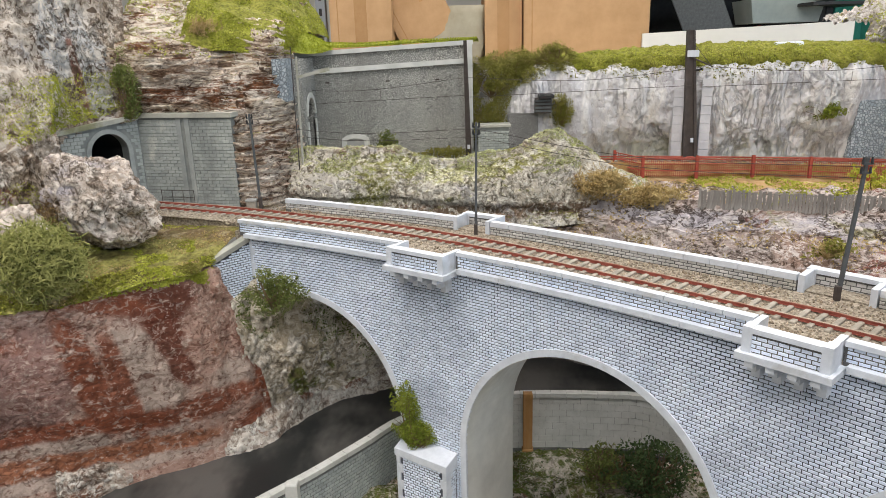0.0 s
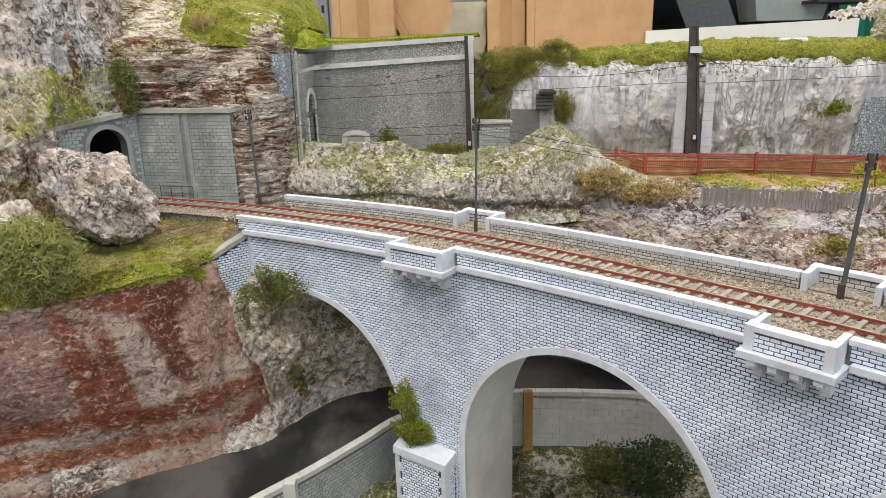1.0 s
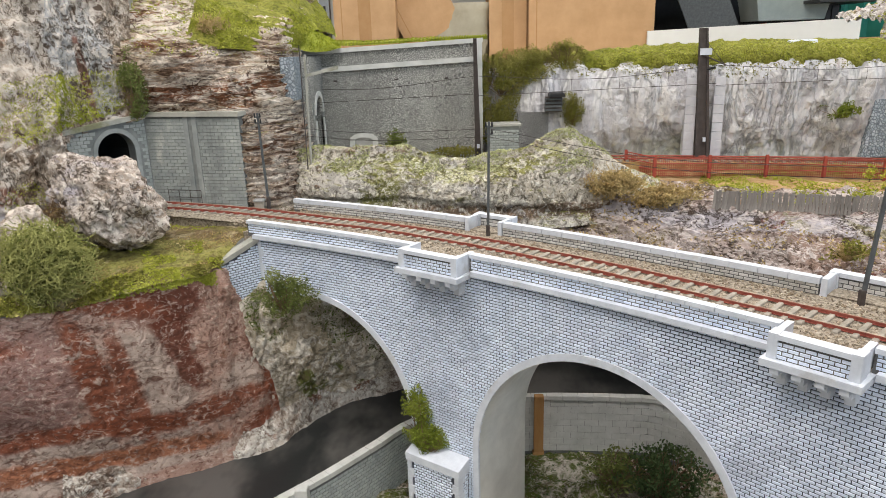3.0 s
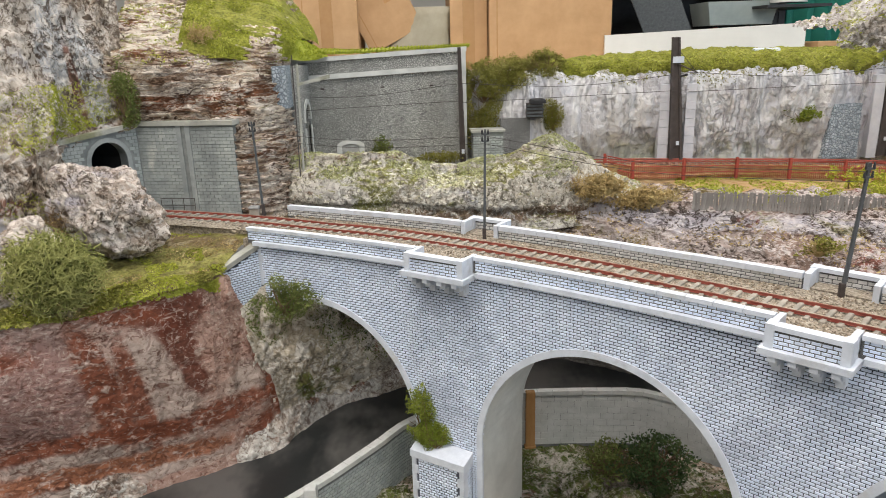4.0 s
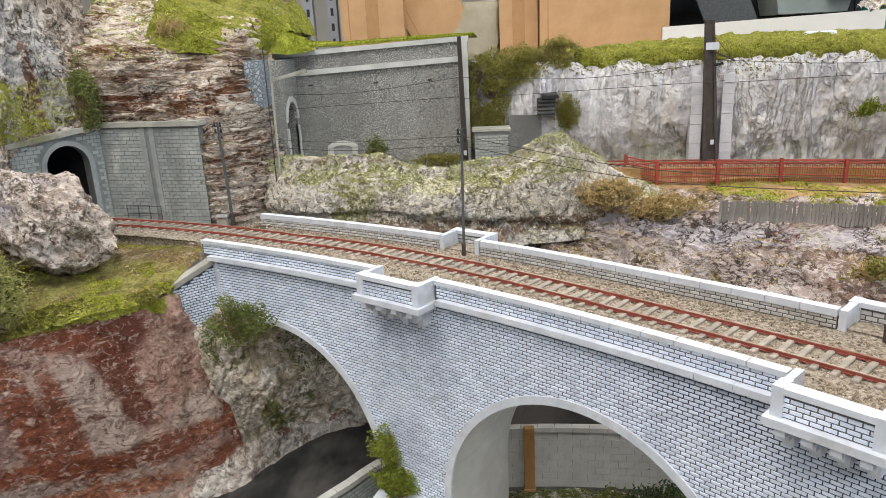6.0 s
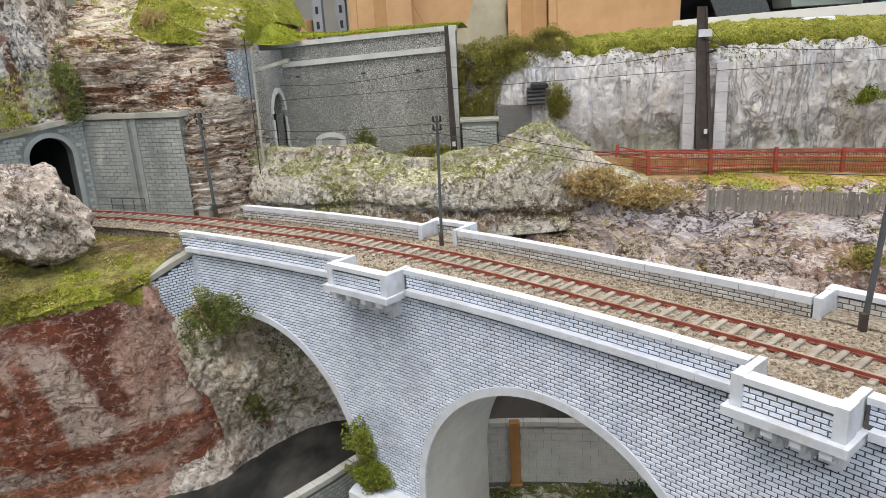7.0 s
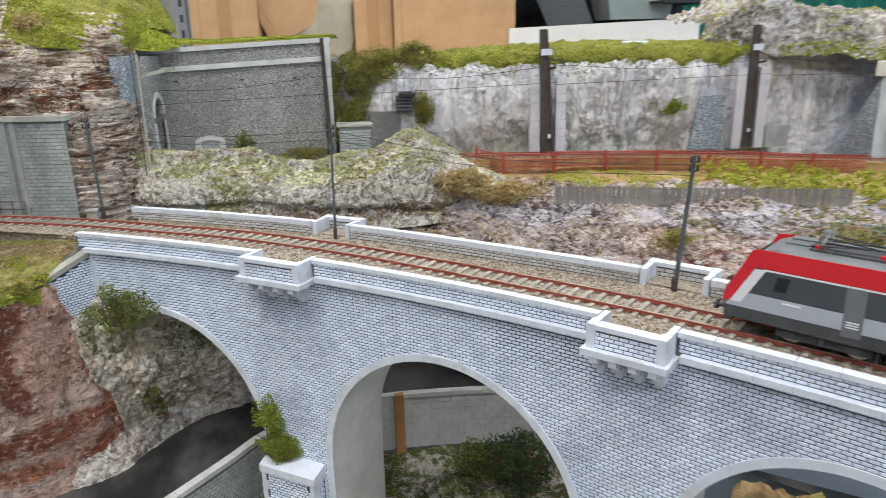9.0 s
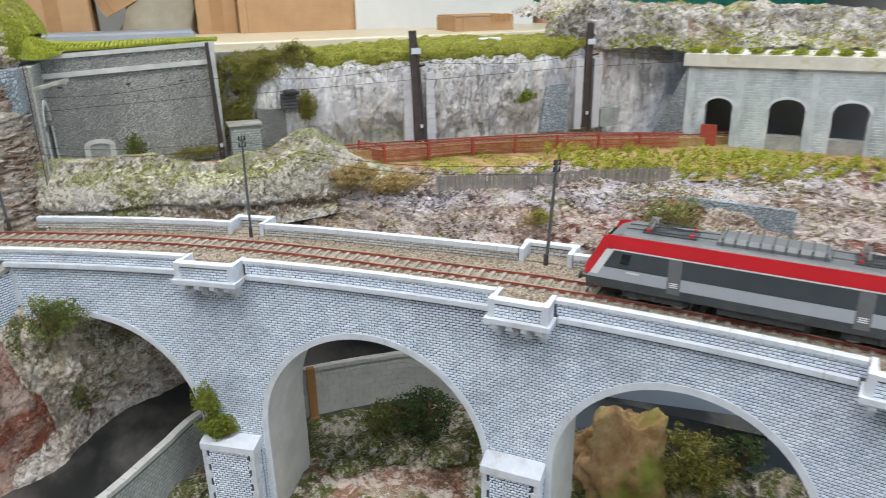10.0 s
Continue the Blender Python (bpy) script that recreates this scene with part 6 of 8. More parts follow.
# upper bore, its inner darkness also given by a black lining
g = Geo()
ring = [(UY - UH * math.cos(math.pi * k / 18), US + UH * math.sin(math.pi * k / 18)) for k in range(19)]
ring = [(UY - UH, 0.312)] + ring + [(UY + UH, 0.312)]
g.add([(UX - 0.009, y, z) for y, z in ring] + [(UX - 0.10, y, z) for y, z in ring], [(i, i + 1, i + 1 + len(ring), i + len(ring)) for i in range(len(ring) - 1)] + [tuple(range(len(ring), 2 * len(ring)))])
part("bore", g, M_BLACK, upper_portal, "tunnel lining coloured black for the dark inside")
# grassy bank on top of the wall and behind it
bank = tagged(sheet("ground_wall_top", [
    [(-0.170, 0.748, 0.4455), (-0.10, 0.752, 0.445), (-0.02, 0.754, 0.448), (0.034, 0.756, 0.4495)],
    [(-0.170, 0.765, 0.455), (-0.10, 0.765, 0.449), (-0.02, 0.765, 0.451), (0.036, 0.768, 0.452)],
    [(-0.170, 0.85, 0.455), (-0.10, 0.85, 0.449), (-0.02, 0.85, 0.450), (0.040, 0.85, 0.448)]], 60, 30, M_GREEN, 0.002), "bright green grass strip along the wall top", "grass", kind="structure")
hump = tagged(sheet("ground_green_hump", [
    [(-0.20, 0.70, 0.455), (-0.165, 0.705, 0.448), (-0.135, 0.72, 0.440), (-0.115, 0.748, 0.442)],
    [(-0.20, 0.73, 0.478), (-0.170, 0.735, 0.470), (-0.145, 0.745, 0.460), (-0.12, 0.76, 0.446)],
    [(-0.20, 0.80, 0.478), (-0.170, 0.80, 0.470), (-0.145, 0.80, 0.460), (-0.12, 0.80, 0.446)]], 50, 40, M_GREEN, 0.003), "bright green grass hump beside the wall", "grass", kind="structure")

# rock shoulder with a blue-grey masonry patch between cliff and wall
tagged(part("wall_patch", Geo().box(-0.158, -0.145, 0.663, 0.69, 0.398, 0.437), M_BLUERUBBLE), "blue-grey stone patch set in the cliff", "wall", kind="structure")
gantry = thing("wall_bracket", "pale weathered post with a flat bracket at the wall corner", "bracket", at=(-0.134, 0.652, 0.335))
part("post", Geo().tube([(0, 0, 0), (0.002, 0, 0.104)], 0.0012, 6), M_COPE, gantry)
part("arm", Geo().hexa([Vector(q) for q in ((0.001, -0.002, 0.084), (0.030, 0.004, 0.090), (0.030, 0.010, 0.090), (0.001, 0.004, 0.084), (0.001, -0.002, 0.0865), (0.030, 0.004, 0.0935), (0.030, 0.010, 0.0935), (0.001, 0.004, 0.0865))]), M_COPE, gantry)
part("pipe", Geo().tube([(-0.003, -0.002, 0), (-0.002, -0.002, 0.112)], 0.0005, 6), M_MAST, gantry)
railing = thing("low_railing", "small dark metal railing at the foot of the tunnel wall", "railing", at=wing_place(L * 0.52, 0.306, 0.004))
for k in range(4):
    q = wd * (L * 0.12 * (k - 0.5))
    part("post", Geo().tube([q, q + Vector((0, 0, 0.0165))], 0.0003, 5), M_MAST, railing)
for z in (0.0095, 0.0160):
    part("rail", Geo().tube([wd * (-L * 0.06) + Vector((0, 0, z)), wd * (L * 0.30) + Vector((0, 0, z))], 0.0003, 5), M_MAST, railing)

# small lineside hut wall and balcony by the cliff
hut = tagged(part("stone_hut", Geo().box(0.034, 0.066, 0.722, 0.745, 0.315, 0.3625), M_JOINT), "small blue-grey stone hut behind the ridge", "hut")
stuff(part("masonry", brick_patch(lambda u, z, d: Vector((0.034 + u, 0.722 - d, z)), 0, 0.032, 0.322, 0.3605, 0.0052, 0.0026, 0.0006, 0.0005, rng=rng), M_TUNNEL, hut))
part("roof_slab", Geo().box(0.032, 0.068, 0.7205, 0.747, 0.3625, 0.3645), M_COPE, hut)
tagged(part("wall_low_grey", Geo().box(0.068, 0.1, 0.760, 0.775, 0.315, 0.372), M_GREYBLOCK), "low grey masonry wall against the rock", "wall", kind="structure")
box_ = thing("relay_cabinet", "dark slatted metal cabinet fixed to the rock", "cabinet")
part("body", Geo().box(0.096, 0.113, 0.754, 0.770, 0.372, 0.388), M_MAST, box_)
part("lid", Geo().bevel_box(0.0995, 0.1155, 0.749, 0.772, 0.388, 0.3925, 0.0015), M_DARK, box_)
for k in range(4):
    part("slat", Geo().box(0.0950, 0.1135, 0.7525, 0.754, 0.3735 + k * 0.0037, 0.3755 + k * 0.0037), M_GREYMAST, box_)

# ---- masts, wires ----


def slim_mast(base, top, label, arms=True):
    ob = thing("telegraph_mast", label, "mast", "lineside masts", base)
    b, t = Vector((0, 0, 0)), Vector(top) - Vector(base)
    g = Geo()
    w0, w1 = 0.0010, 0.0008
    g.hexa([b + Vector(q) * w0 for q in ((-1, -1, 0), (1, -1, 0), (1, 1, 0), (-1, 1, 0))] + [t + Vector(q) * w1 for q in ((-1, -1, 0), (1, -1, 0), (1, 1, 0), (-1, 1, 0))])
    part("post", g, M_GREYMAST, ob)
    part("foot", Geo().bevel_box(-0.0014, 0.0014, -0.0014, 0.0014, 0, 0.011, 0.0004), M_MAST, ob)
    if arms:
        for k, f in enumerate((0.90, 0.96)):
            p = b.lerp(t, f)
            part("cross_arm", Geo().box(p.x - 0.0027, p.x + 0.0027, p.y - 0.0012, p.y - 0.0006, p.z - 0.0006, p.z + 0.0006), M_GREYMAST, ob)
            for s in (-0.0023, 0.0023):
                part("insulator", Geo().tube([(p.x + s, p.y - 0.001, p.z), (p.x + s, p.y - 0.001, p.z + 0.0035)], [0.0009, 0.0005], 8), M_DARK, ob)
    return ob


slim_mast((0.026, 0.524, 0.300), (0.0275, 0.524, 0.389), "slim dark grey lineside mast in the parapet refuge")
slim_mast((0.222, 0.367, 0.300), (0.228, 0.367, 0.382), "slim dark grey lineside mast leaning beside the parapet")
slim_mast((-0.168, 0.618, 0.306), (-0.1715, 0.622, 0.391), "slim dark grey lineside mast by the tunnel wall")
cab = thing("lineside_box", "small brown lineside equipment box by the track", "equipment box", at=(-0.1755, 0.615, 0.306))
part("body", Geo().bevel_box(-0.004, 0.004, -0.003, 0.003, 0, 0.008, 0.0006), M_SLEEPER, cab)
part("lid", Geo().bevel_box(-0.0048, 0.0048, -0.0038, 0.0038, 0.008, 0.0098, 0.0008), M_WALLSTONE, cab)


def beam_mast(base, top, width, arm, label):
    """A broad channel mast with a bracket arm and a number plate."""
    ob = thing("catenary_mast", label, "mast", "catenary masts", base)
    t = Vector(top) - Vector(base)
    for s in (-1, 1):
        g = Geo()
        x0, x1 = sorted((s * width, s * width * 0.55))
        g.hexa([Vector(q) for q in ((x0, -0.003, 0), (x1, -0.003, 0), (x1, 0.003, 0), (x0, 0.003, 0))] + [t + Vector(q) for q in ((x0 * 0.55, -0.002, 0), (x1 * 0.55, -0.002, 0), (x1 * 0.55, 0.002, 0), (x0 * 0.55, 0.002, 0))])
        part("flange", g, M_MAST, ob)
    g = Geo()
    g.hexa([Vector(q) for q in ((-width * 0.6, -0.001, 0), (width * 0.6, -0.001, 0), (width * 0.6, 0.001, 0), (-width * 0.6, 0.001, 0))] + [t + Vector(q) for q in ((-width * 0.33, -0.001, 0), (width * 0.33, -0.001, 0), (width * 0.33, 0.001, 0), (-width * 0.33, 0.001, 0))])
    part("web", g, M_MAST, ob)
    part("number_plate", Geo().box(-0.0015, 0.0015, -0.0042, -0.0032, 0.018, 0.0225), M_WHITE, ob)
    if arm:
        p = t * 0.80
        part("bracket_arm", Geo().tube([p, p + Vector((0.018, -0.016, -0.010))], 0.0007, 6), M_MAST, ob)
        part("stay", Geo().tube([t * 0.93, p + Vector((0.017, -0.015, -0.0095))], 0.0003, 5), M_MAST, ob)
        part("insulator", Geo().tube([p + Vector((0.004, -0.004, -0.014)), p + Vector((0.010, -0.009, -0.012))], 0.0012, 8), M_DARK, ob)
        part("counterweight", Geo().box(t.x * 0.85 - 0.004, t.x * 0.85 + 0.008, -0.003, 0.003, t.z * 0.80, t.z * 0.85), M_WHITE, ob)
    return ob


beam_mast((0.0245, 0.745, 0.320), (0.0225, 0.745, 0.449), 0.0032, False, "dark brown catenary mast against the stone wall")
beam_mast((0.262, 0.752, 0.320), (0.2545, 0.752, 0.4525), 0.0075, True, "broad dark brown catenary mast before the rock face")
beam_mast((0.520, 0.786, 0.312), (0.5205, 0.786, 0.4525), 0.0075, True, "broad dark brown catenary mast before the grey rock")


def wire(points, label, radius=0.00028):
    return tagged(part("overhead_wire", Geo().tube(spline(points, 16), radius, 5), M_MAST), label, "wire", "overhead wires")


W1, W2, W3 = Vector((0.0225, 0.742, 0.412)), Vector((0.268, 0.742, 0.416)), Vector((0.535, 0.772, 0.416))
for a, b in ((Vector((-0.20, 0.735, 0.408)), W1), (W1, W2), (W2, W3), (W3, Vector((0.80, 0.80, 0.41)))):
    mid = (a + b) / 2
    wire([a, mid - Vector((0, 0, 0.008)), b], "thin sagging messenger wire of the catenary")
    low_a, low_b = a - Vector((0, 0, 0.020)), b - Vector((0, 0, 0.018))
    wire([low_a, (low_a + low_b) / 2, low_b], "thin straight contact wire of the catenary")
    for f in (0.2, 0.4, 0.6, 0.8):
        p = a.lerp(b, f) - Vector((0, 0, 0.008 * 4 * f * (1 - f)))
        q = low_a.lerp(low_b, f)
        tagged(part("dropper", Geo().tube([p, q], 0.0002, 4), M_MAST), "thin dropper between catenary wires", "wire", "overhead wires")
T1, T0, T2 = Vector((0.0275, 0.523, 0.384)), Vector((-0.179, 0.617, 0.384)), Vector((0.2278, 0.366, 0.377))
for dz in (0, -0.006):
    wire([T0 + Vector((0, 0, dz)), (T0 + T1) / 2 + Vector((0, 0, dz - 0.006)), T1 + Vector((0, 0, dz))], "thin dark telegraph wire between masts", 0.0002)
    wire([T1 + Vector((0, 0, dz)), (T1 + T2) / 2 + Vector((0, 0, dz - 0.008)), T2 + Vector((0, 0, dz))], "thin dark telegraph wire between masts", 0.0002)

# ---- the upper line, fences ----
UP = spline([(-0.16, 0.715, 0.324), (0.02, 0.715, 0.324), (0.16, 0.742, 0.322), (0.30, 0.742, 0.318), (0.46, 0.738, 0.312), (0.64, 0.725, 0.300), (0.90, 0.70, 0.29)], 60)
for off in (-0.0085, 0.0085):
    tagged(part("rail", Geo().tube([p + Vector((0, off, 0.003)) for p in UP], 0.0009, 5), M_RAIL), "rusty rail of the upper line", "rail", "upper track rails", "structure")
g = Geo()
for k in range(118):
    u = k / 118 * 59
    p = UP[int(u)].lerp(UP[int(u) + 1], u - int(u))
    g.box(p.x - 0.0014, p.x + 0.0014, p.y - 0.014, p.y + 0.014, p.z - 0.001, p.z + 0.0018)
tagged(part("upper_sleepers", g, M_SLEEPER), "brown sleepers of the upper line", "sleepers", kind="stuff")
g = Geo()
for p, q in zip(UP, UP[1:]):
    g.hexa([Vector((a.x, a.y + s, a.z + z)) for z in (-0.02, 0.0002) for a, s in ((p, -0.02), (q, -0.02), (q, 0.02), (p, 0.02))])
tagged(part("upper_track_bed", g, M_EARTH), "rusty brown earth bed of the upper line", "track bed", kind="structure")

FENCE = [(0.178, 0.735, 0.311), (0.202, 0.712, 0.308), (0.257, 0.712, 0.307), (0.314, 0.712, 0.306), (0.372, 0.712, 0.303), (0.430, 0.708, 0.300), (0.490, 0.705, 0.297), (0.550, 0.700, 0.294), (0.610, 0.695, 0.291)]
for k, (p, q) in enumerate(zip(FENCE, FENCE[1:])):
    p, q = Vector(p), Vector(q)
    ob = thing("fence_panel", "red plastic railing with mesh along the upper line", "fence", "red fence panels", p)
    d = q - p
    part("post", Geo().box(-0.0013, 0.0013, -0.0013, 0.0013, -0.002, 0.0225), M_REDF, ob)
    for z in (0.0075, 0.014, 0.0205):
        part("rail", Geo().tube([Vector((0, 0, z)), d + Vector((0, 0, z))], 0.0006, 5), M_REDF, ob)
    g = Geo()
    m = max(8, int(d.length / 0.0021))
    for i in range(m):
        a = d * (i / m)
        g.box(a.x - 0.0002, a.x + 0.0002, a.y - 0.0002, a.y + 0.0002, a.z + 0.001, a.z + 0.0205)
    for z in (0.002, 0.004, 0.006, 0.010, 0.012, 0.0165, 0.0185):
        g.tube([Vector((0, 0, z)), d + Vector((0, 0, z))], 0.00018, 4)
    part("mesh", g, M_REDF, ob)

WF = spline([(0.217, 0.581, 0.3085), (0.27, 0.572, 0.307), (0.33, 0.556, 0.306), (0.40, 0.545, 0.304), (0.47, 0.535, 0.302)], 40)
fence = tagged(thing("wooden_fence", "grey weathered wooden picket fence on the terrace edge", "fence"), kind="structure")
picket = Geo().box(-0.00105, 0.00105, -0.0004, 0.0004, -0.003, 0.0132)
first = None
for k in range(96):
    u = k / 96 * 39
    p = WF[int(u)].lerp(WF[int(u) + 1], u - int(u))
    if first is None:
        first = part("picket", picket, M_WOOD, fence)
        ob = first
    else:
        ob = new("picket", first.data)
        ob.parent = fence
    ob.matrix_basis = Matrix.Translation(p + Vector((0, rng.uniform(-0.0005, 0.0005), rng.uniform(-0.0012, 0.0008)))) @ pose(0, 0, 0, rng.uniform(-4, 4), rng.uniform(-5, 5), -12)
for z in (0.004, 0.011):
    part("rail", Geo().tube([p + Vector((0, 0.0008, z)) for p in WF], 0.0005, 4), M_WOOD, fence)

# ---- gallery at the right ----
GA, GB = Vector((0.648, 0.735, 0)), Vector((0.815, 0.545, 0))
gallery = tagged(thing("gallery", "grey stone avalanche gallery with arched openings and a white slab roof", "gallery"), kind="structure")
gd = (GB - GA).normalized()
gn = Vector((gd.y, -gd.x, 0))
if gn.y > 0:
    gn = -gn
GL = (GB - GA).length


def gal_place(u, z, d):
    return GA + gd * u + gn * d + Vector((0, 0, z))


OPEN = [(0.045, 0.0175), (0.130, 0.0215), (0.204, 0.0205)]
u0 = 0.0
spr = 0.341
for c, h in OPEN:
    part("pier", Geo().hexa([gal_place(u, z, d) for z in (0.26, 0.396) for u, d in ((u0, 0), (c - h, 0), (c - h, -0.02), (u0, -0.02))]), M_GALLERY, gallery)
    g = Geo()
    for k in range(14):
        a, b = math.pi * k / 14, math.pi * (k + 1) / 14
        ua, ub, za, zb = c - h * math.cos(a), c - h * math.cos(b), spr + h * 0.62 * math.sin(a), spr + h * 0.62 * math.sin(b)
        g.hexa([gal_place(u, z, d) for u, z, d in ((ua, za, 0), (ub, zb, 0), (ub, zb, -0.02), (ua, za, -0.02), (ua, 0.396, 0), (ub, 0.396, 0), (ub, 0.396, -0.02), (ua, 0.396, -0.02))])
    part("arch", g, M_GALLERY, gallery)
    ring = []
    for k in range(15):
        a = math.pi * k / 14
        for rr, dd in ((h, 0.0015), (h + 0.004, 0.0015), (h + 0.004, -0.001), (h, -0.001)):
            ring.append(gal_place(c - rr * math.cos(a), spr + rr * 0.64 * math.sin(a), dd))
    part("arch_ring", Geo().add(ring, [(4 * k + i, 4 * k + (i + 1) % 4, 4 * k + 4 + (i + 1) % 4, 4 * k + 4 + i) for k in range(14) for i in range(4)]), M_WHITE, gallery)
    part("pilaster", Geo().hexa([gal_place(u, z, d) for z in (0.26, 0.394) for u, d in ((u0 + 0.002, 0), (u0 + 0.012, 0), (u0 + 0.012, 0.0016), (u0 + 0.002, 0.0016))]), M_GALLERY, gallery)
    u0 = c + h
part("pier", Geo().hexa([gal_place(u, z, d) for z in (0.26, 0.396) for u, d in ((u0, 0), (u0 + 0.05, 0), (u0 + 0.05, -0.02), (u0, -0.02))]), M_GALLERY, gallery)
stuff(part("masonry", brick_patch(gal_place, 0.001, 0.28, 0.285, 0.394, 0.0068, 0.0034, 0.0006, 0.0006,
                                  lambda u, z: all(not (abs(u - c) < h + 0.004 and (z < spr or ((u - c) / (h + 0.004)) ** 2 + ((z - spr) / (h * 0.66 + 0.004)) ** 2 < 1)) for c, h in OPEN), rng=rng), M_GALLERY, gallery))
part("roof_slab", Geo().hexa([gal_place(u, z, d) for z in (0.394, 0.410) for u, d in ((-0.006, 0.005), (GL + 0.06, 0.005), (GL + 0.06, -0.10), (-0.006, -0.10))]), M_FASCIA, gallery, "thick cream-white slab roof with moss stains")
for c, h in OPEN[1:]:
    part("sill", Geo().hexa([gal_place(u, z, d) for z in (0.26, 0.305) for u, d in ((c - h, -0.001), (c + h, -0.001), (c + h, -0.019), (c - h, -0.019))]), M_WALLSTONE, gallery, "low grey wall under the opening")
part("rear_wall", Geo().hexa([gal_place(u, z, d) for z in (0.26, 0.394) for u, d in ((0, -0.07), (GL + 0.06, -0.07), (GL + 0.06, -0.08), (0, -0.08))]), M_GREY, gallery)
part("end_wall", Geo().hexa([gal_place(u, z, d) for z in (0.26, 0.394) for u, d in ((0.0, -0.0205), (0.012, -0.0205), (0.012, -0.07), (0.0, -0.07))]), M_BLUERUBBLE, gallery)
part("buttress", Geo().hexa([gal_place(u, z, d) for u, z, d in ((-0.05, 0.285, -0.03), (-0.001, 0.285, -0.002), (-0.001, 0.285, -0.02), (-0.05, 0.285, -0.05), (-0.006, 0.385, -0.03), (-0.001, 0.392, -0.002), (-0.001, 0.392, -0.02), (-0.006, 0.385, -0.05))]), M_BLUERUBBLE, gallery, "sloping blue-grey stone buttress")
part("notice_panel", Geo().hexa([gal_place(u, z, d) for z in (0.284, 0.317) for u, d in ((0.026, 0.006), (0.047, 0.006), (0.047, 0.010), (0.026, 0.010))]), M_REDF, gallery, "rust-red panel")

dry = tagged(part("wall_dry_stone", plain_wall(Vector((0.425, 0.490, 0)), Vector((0.500, 0.395, 0)), -0.006, 0.25, 0.301, 0.300), M_BLUERUBBLE), "grey dry-stone retaining wall at the terrace edge", "wall", kind="structure")

# vineyard tufts
rv = random.Random(21)
proto = []
for k in range(3):
    b = thing("vine_plant", "yellow-green vine tuft in the terrace vineyard", "vine", "vineyard plants", (0, 0, 0))
    part("foliage", foliage_geo((0, 0, 0.006), (0.0075, 0.006, 0.0075), 130, 0.0016, random.Random(40 + k), 0.5, 150), M_LEAFV, b)
    part("stem", Geo().tube([(0, 0, -0.003), (0.0005, 0, 0.004)], 0.0006, 5), M_TWIG, b)
    proto.append(b)
n_ = 0
for row in range(6):
    for col in range(17):
        x = 0.40 + col * 0.0215 + rv.uniform(-0.003, 0.003)
        y = 0.675 - row * 0.020 - (x - 0.40) * 0.42 + rv.uniform(-0.003, 0.003)
        if rv.random() < 0.08:
            continue
        z = 0.3085 - max(0.0, x - 0.45) * 0.06 - row * 0.0014
        ob = proto[n_] if n_ < 3 else copy_thing(proto[rv.randrange(3)], Matrix.Identity(4))
        n_ += 1
        s = rv.uniform(0.8, 1.25)
        ob.matrix_basis = Matrix.Translation((x, y, z)) @ pose(0, 0, 0, 0, 0, rv.uniform(0, 360)) @ Matrix.Diagonal((s, s, s, 1))

# crags above the right end of the rock face
crag = tagged(sheet("ground_right_crag", [
    [(0.462, 0.800, 0.412), (0.52, 0.795, 0.420), (0.60, 0.790, 0.415), (0.70, 0.775, 0.410), (0.82, 0.70, 0.410), (1.0, 0.60, 0.41)],
    [(0.465, 0.810, 0.430), (0.53, 0.805, 0.440), (0.61, 0.800, 0.430), (0.71, 0.80, 0.425), (0.84, 0.74, 0.425), (1.05, 0.64, 0.42)],
    [(0.470, 0.820, 0.446), (0.54, 0.815, 0.462), (0.62, 0.815, 0.450), (0.72, 0.82, 0.445), (0.86, 0.77, 0.445), (1.08, 0.68, 0.44)],
    [(0.485, 0.845, 0.458), (0.55, 0.835, 0.485), (0.64, 0.84, 0.468), (0.74, 0.84, 0.462), (0.88, 0.79, 0.460), (1.1, 0.70, 0.45)],
    [(0.490, 0.96, 0.458), (0.56, 0.94, 0.485), (0.66, 0.95, 0.47), (0.76, 0.95, 0.465), (0.92, 0.90, 0.46), (1.2, 0.80, 0.45)]],
    340, 150, M_CRAG, 0.016, lambda p: 1.2 * rough_rock(p, 0.55) + 0.35 * ledges(Vector((p[0], p[1], p[2] * 0.4)))), "pale blocky crag with moss ledges", "rock crag", kind="structure")
tagged(part("plaster_lump", Geo().tube([(0.362, 0.80, 0.434), (0.392, 0.80, 0.434)], 0.004, 8), M_WHITE), "bare white plaster lump on the mossy top", "plaster")

# masonry piers beside the mast on the rock face and a blue-grey infill panel
for x in (0.2475, 0.2765):
    ob = tagged(thing("pilaster_wall", "pale block pilaster built against the rock face", "pilaster", "rock face pilasters"), kind="structure")
    for k in range(9):
        part("block", Geo().bevel_box(x - 0.0055, x + 0.0055, -0.004, 0.004, 0, 0.0091, 0.0004, Matrix.Translation((0, 0.758, 0.320 + k * 0.0093))), M_LILAC, ob)
tagged(part("wall_infill", Geo().hexa([(0.437, 0.766, 0.314), (0.478, 0.766, 0.314), (0.478, 0.78, 0.314), (0.437, 0.78, 0.314), (0.445, 0.768, 0.375), (0.478, 0.768, 0.375), (0.478, 0.78, 0.375), (0.445, 0.78, 0.375)]), M_BLUERUBBLE), "blue-grey crazy-stone infill in the rock face", "wall", kind="structure")
for x in (0.507, 0.536):
    tagged(part("wall_pilaster", Geo().box(x - 0.006, x + 0.006, 0.785, 0.80, 0.31, 0.405), M_LILAC), "pale pilaster against the rock face", "wall", kind="structure")
tagged(part("wall_small_stone", Geo().box(0.545, 0.575, 0.786, 0.795, 0.31, 0.335), M_TUNNEL), "low pale stone wall against the rock", "wall", kind="structure")

